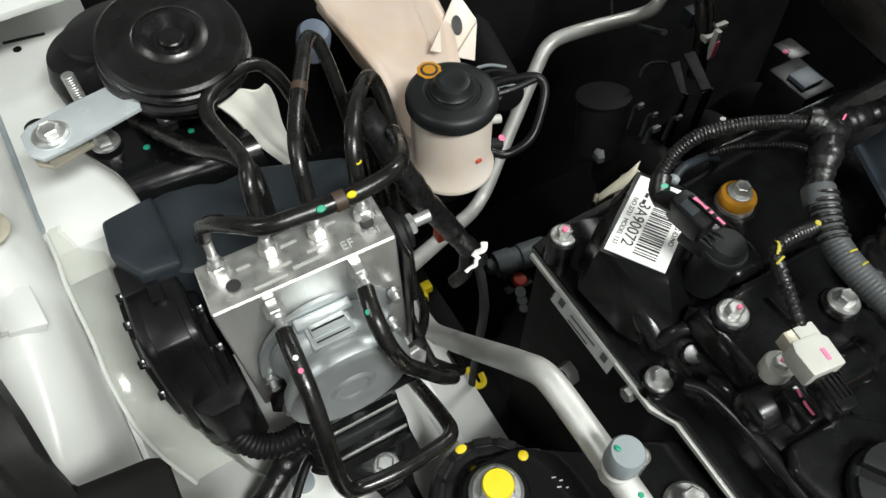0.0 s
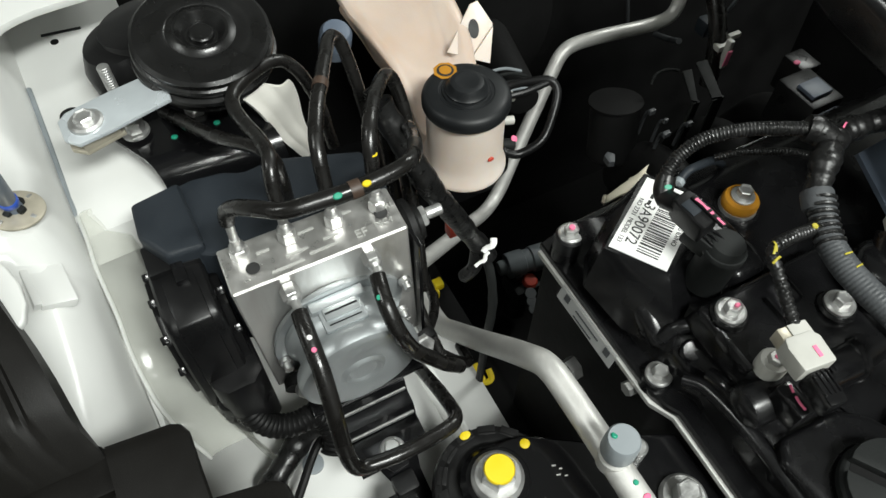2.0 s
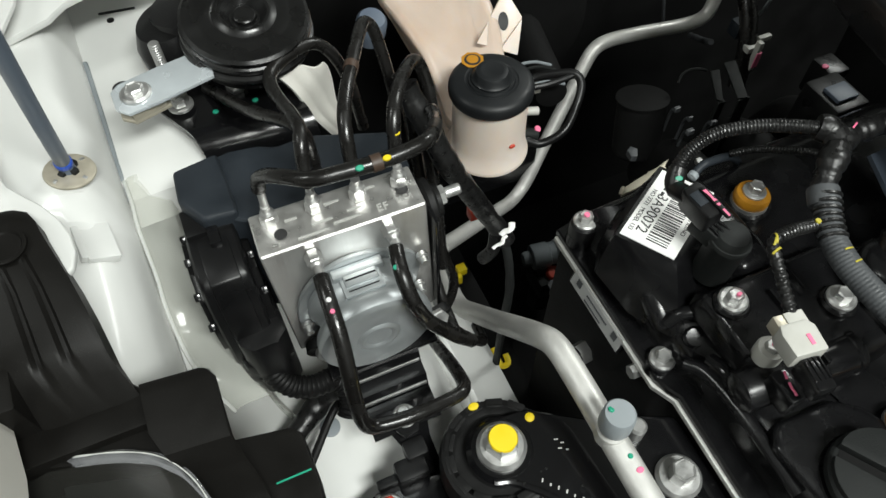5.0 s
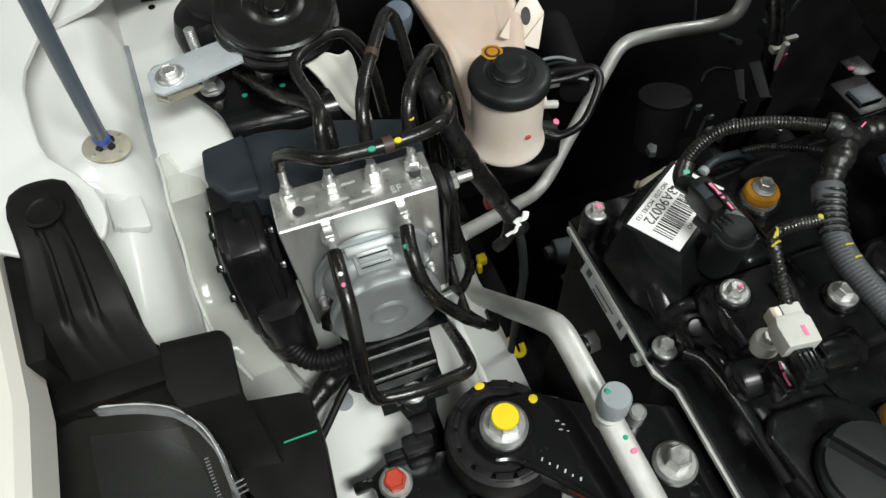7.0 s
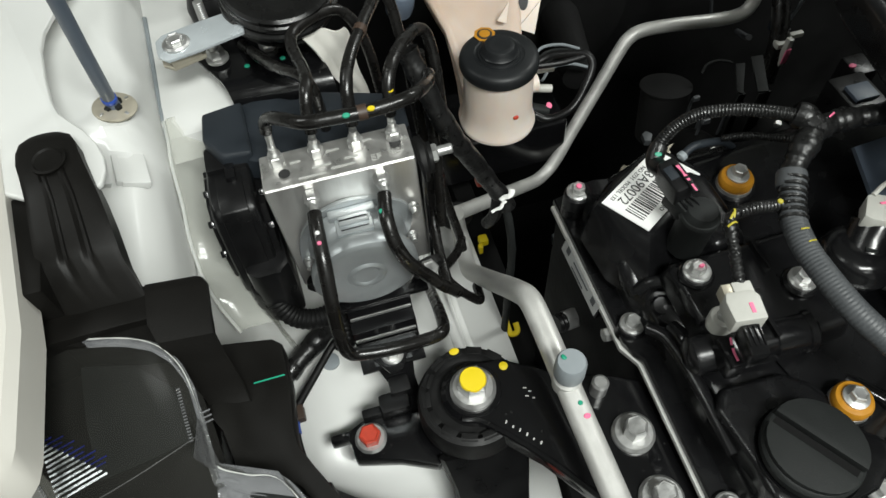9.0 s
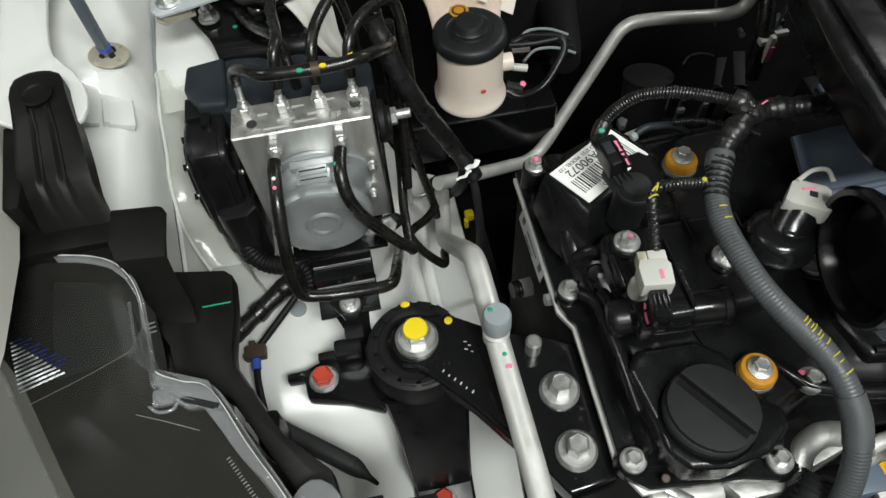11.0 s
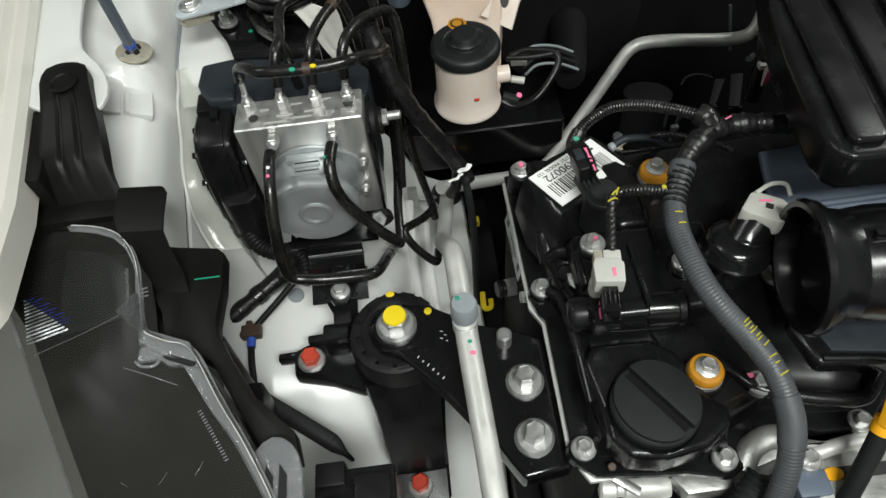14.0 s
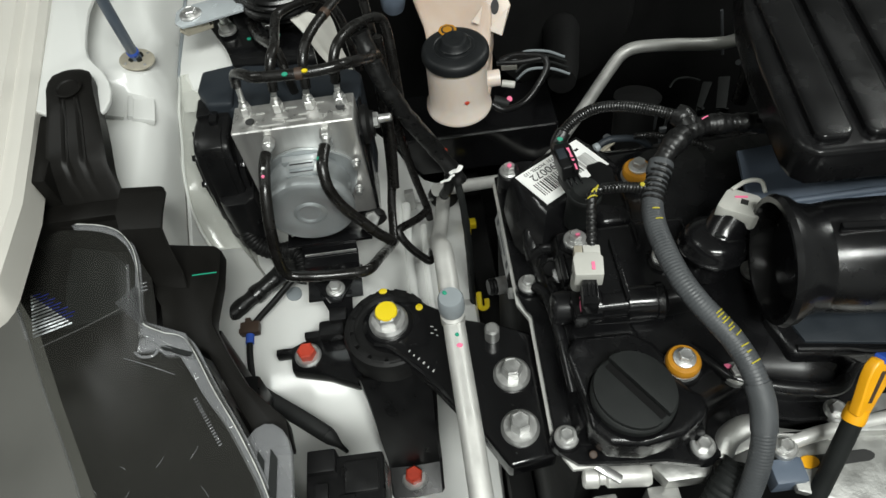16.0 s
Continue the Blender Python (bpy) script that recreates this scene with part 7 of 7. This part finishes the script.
for a in ([(0.03, 0.49, 1.0), (0.075, 0.455, 1.035), (0.13, 0.46, 1.05), (0.17, 0.49, 1.05), (0.20, 0.58, 0.99)],):
    solo("thin_hose", tube(a, 0.0055, 12, 8), SLEEVE, "thin black hose by the bulkhead", "hose", "thin hoses")

# ---- dim things deep in the bay ----
boo = thing("brake_booster", (0.36, 0.60, 0.80), "dull black round brake booster on the bulkhead", "brake booster")
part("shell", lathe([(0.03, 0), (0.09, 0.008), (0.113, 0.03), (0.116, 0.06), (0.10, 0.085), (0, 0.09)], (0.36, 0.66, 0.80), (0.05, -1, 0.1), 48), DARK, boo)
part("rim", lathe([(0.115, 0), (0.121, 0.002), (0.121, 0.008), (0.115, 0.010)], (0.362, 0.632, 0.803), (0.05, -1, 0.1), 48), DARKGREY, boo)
# cylinder coloured near-black to put the shade over it into its colour
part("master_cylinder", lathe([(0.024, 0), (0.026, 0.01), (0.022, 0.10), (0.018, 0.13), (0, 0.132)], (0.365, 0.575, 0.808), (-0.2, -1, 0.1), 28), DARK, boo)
for pl, z in (([(0.4958, 0.3834), (0.4755, 0.344), (0.4803, 0.3389), (0.5067, 0.3811)], 0.850), ([(0.5151, 0.3861), (0.4947, 0.3348), (0.5059, 0.3322), (0.5292, 0.3843)], 0.852)):
    solo("stay_bracket", join(prism(pl, z - 0.003, z, 0.0008), box(pl[1][0], pl[2][0] + 0.004, pl[2][1], pl[1][1], 0.76, z - 0.002, 0.001)), DARKGREY, "dim dark metal stay bracket behind the engine", "bracket", "stay brackets")
solo("wire_hook", tube([(0.4566, 0.3845, 0.846), (0.463, 0.389, 0.852), (0.4744, 0.3907, 0.853), (0.486, 0.389, 0.851), (0.4932, 0.3858, 0.849)], 0.0016, 8), DARKGREY, "thin dark wire hook beside the stay brackets", "hook")
can = thing("vacuum_canister", (0.418, 0.378, 0.76), "black round canister with a thin lip behind the engine", "canister")
part("can_body", lathe([(0.024, 0), (0.027, 0.004), (0.0275, 0.060), (0.026, 0.068), (0.018, 0.071), (0, 0.0715)], (0.419, 0.378, 0.762), (0.06, 0.25, 1), 36), DARK, can)
part("can_lip", lathe([(0.0272, 0), (0.0292, 0.001), (0.0292, 0.0032), (0.0272, 0.0042)], (0.4225, 0.394, 0.826), (0.06, 0.25, 1), 40), DARK, can)
part("can_ear", prism([(0.363, 0.324), (0.369, 0.322), (0.375, 0.331), (0.370, 0.337), (0.364, 0.334)], 0.824, 0.832, 0.0012), HOSE, can, "dull grey ear")
for x, y, z, s in ((0.434, 0.353, 0.847, 0.0035), (0.4315, 0.324, 0.842, 0.0042), (0.441, 0.338, 0.844, 0.0026), (0.458, 0.322, 0.846, 0.0032)):
    solo("wire_clip", join(box(x - s, x + s, y - s * 0.6, y + s * 0.6, z - 0.006, z, 0.001), tube([(x, y, z - 0.004), (x + 0.004, y + 0.010, z - 0.016), (x + 0.006, y + 0.014, z - 0.05)], 0.0018, 8, 5)), HOSE, "small dull grey clip on a dark wire", "clip", "wire clips")
relay = thing("relay_box", (0.575, 0.285, 0.83), "black relay box with a dull blue-grey lid", "relay box")
part("box_body", box(0.553, 0.594, 0.262, 0.312, 0.82, 0.872, 0.003), BLACK, relay)
part("box_lid", box(0.560, 0.586, 0.272, 0.294, 0.872, 0.8765, 0.0012), STEELBLUE, relay, "dull blue-grey lid")
part("box_foot", box(0.596, 0.622, 0.315, 0.345, 0.82, 0.862, 0.003), BLACK, relay)
paint_dot((0.598, 0.328, 0.8635), 0.0032, PINK, "pink paint dot on a black box", sx=1.2)
solo("blue_connector", join(box(0.619, 0.637, 0.470, 0.488, 0.785, 0.806, 0.002), box(0.623, 0.633, 0.462, 0.471, 0.79, 0.800, 0.001)), NAVY, "blue connector in the dark by the bulkhead", "connector")
solo("thin_stay", tube([(0.629, 0.472, 0.787), (0.618, 0.458, 0.815), (0.5999, 0.4339, 0.860), (0.585, 0.415, 0.90)], 0.0022, 8), GREYCAP, "thin grey stay by the blue connector", "stay", "thin stays")
solo("thin_stay", tube([(0.662, 0.585, 0.695), (0.635, 0.545, 0.728), (0.612, 0.510, 0.757), (0.590, 0.480, 0.785)], 0.004, 10), HOSE, "thin grey stay by the bulkhead pipe", "stay", "thin stays")
solo("thin_stay", tube([(0.620, 0.62, 0.765), (0.6282, 0.62, 0.7331), (0.6381, 0.62, 0.6951), (0.642, 0.62, 0.68)], 0.0025, 8), HOSE, "thin grey stay against the bulkhead", "stay", "thin stays")
solo("thin_conduit", tube([(0.352, 0.211, 0.955), (0.3662, 0.2038, 0.961), (0.3835, 0.1948, 0.962), (0.4019, 0.1851, 0.962), (0.415, 0.178, 0.958)], 0.0032, 12, 12, 0.0024, 0.0006), LOOM, "thin black corrugated conduit behind the cover", "conduit")
tip = thing("injector_pipe", (0.33, 0.21, 0.94), "dark blue-black pipe with a pale tip behind the cover", "pipe")
part("pipe_run", tube([(0.3163, 0.2069, 0.952), (0.3230, 0.2092, 0.955), (0.3315, 0.2100, 0.956), (0.3539, 0.2120, 0.950), (0.370, 0.214, 0.935)], 0.0034, 12), NAVY, tip)
part("pale_tip", lathe([(0.003, 0), (0.0042, 0.001), (0.0042, 0.005), (0, 0.006)], (0.3175, 0.2072, 0.9525), (-1, -0.4, -0.3), 14), GREYCAP, tip, "pale grey tip")
vl = thing("vacuum_hose", (0.56, 0.42, 0.8), "black vacuum hose with a pale pink clip", "hose")
part("hose", tube([(0.60, 0.62, 0.98), (0.59, 0.53, 0.95), (0.577, 0.46, 0.90), (0.564, 0.41, 0.855), (0.555, 0.39, 0.80)], 0.010, 16), SLEEVE, vl)
part("clip", join(box(0.553, 0.572, 0.392, 0.402, 0.845, 0.852, 0.001), box(0.559, 0.565, 0.385, 0.392, 0.825, 0.862, 0.001), box(0.572, 0.588, 0.398, 0.404, 0.850, 0.856, 0.001)), IVORY, vl, "pale clip with pink paint")
part("clip_paint", box(0.5585, 0.5655, 0.3835, 0.3850, 0.830, 0.85, 0.0005), PINK, vl)
solo("metal_tab", join(prism([(0.2936, 0.2524), (0.3003, 0.2591), (0.3180, 0.2632), (0.3408, 0.2676), (0.3577, 0.2724), (0.3423, 0.2610), (0.3313, 0.2538), (0.3120, 0.2545)], 0.882, 0.885, 0.0010), tube([(0.2945, 0.2535, 0.885), (0.2970, 0.2560, 0.8865), (0.3000, 0.2588, 0.885)], 0.0022, 10), box(0.332, 0.350, 0.262, 0.268, 0.84, 0.883, 0.001)), GOLD, "dull bent metal tab behind the valve cover", "bracket")
sol = thing("solenoid", (0.40, 0.47, 0.40), "dim blue-grey solenoid with a dull red terminal deep in the bay", "solenoid")
part("barrel", lathe([(0.010, 0), (0.012, 0.004), (0.012, 0.012), (0.0195, 0.014), (0.0205, 0.018), (0.0205, 0.040), (0.0180, 0.042), (0.0180, 0.052), (0.0205, 0.054), (0.0205, 0.095), (0.019, 0.098), (0, 0.098)], (0.350, 0.468, 0.452), (1, -0.14, 0), 32), GREYCAP, sol, "blue-grey metal barrel")
part("mount", join(box(0.360, 0.408, 0.422, 0.470, 0.395, 0.432, 0.004), box(0.366, 0.378, 0.440, 0.475, 0.43, 0.45, 0.003)), DARKGREY, sol)
part("terminal", lathe([(0.012, 0), (0.012, 0.006), (0.009, 0.009), (0, 0.010)], (0.3885, 0.4365, 0.432), (0, -0.3, 1), 20), RED, sol, "dull red terminal")
for k in range(3):
    part("terminal_ring", lathe([(0.0088 - 0.001 * k, 0), (0.0096 - 0.001 * k, 0.002), (0.0088 - 0.001 * k, 0.004), (0, 0.004)], (0.379 - 0.004 * k, 0.418 - 0.011 * k, 0.430 - 0.004 * k), (0, -0.3, 1), 18), HOSE, sol)
part("stem", lathe([(0.02, 0), (0.02, 0.16), (0, 0.16)], (0.40, 0.475, 0.28), n=20), DARK, sol)
oil_s = thing("oil_pressure_sensor", (0.2174, 0.1622, 0.803), "plated pressure sensor with a black plug on the engine flank", "sensor")
part("nut", hexa(0.0105, 0.013, (0.2230, 0.1635, 0.803), (-1, -0.15, 0.15)), ZINC, oil_s, "bright plated nut")
part("stem", lathe([(0.006, 0), (0.006, 0.034), (0, 0.034)], (0.256, 0.1685, 0.798), (-1, -0.15, 0.15), 18), ZINC, oil_s)
part("plug", lathe([(0.0088, 0), (0.0095, 0.002), (0.0086, 0.004), (0.0095, 0.006), (0.0086, 0.008), (0.0080, 0.009), (0, 0.009)], (0.2102, 0.1616, 0.8050), (-1, -0.15, 0.15), 22), BLACK, oil_s)
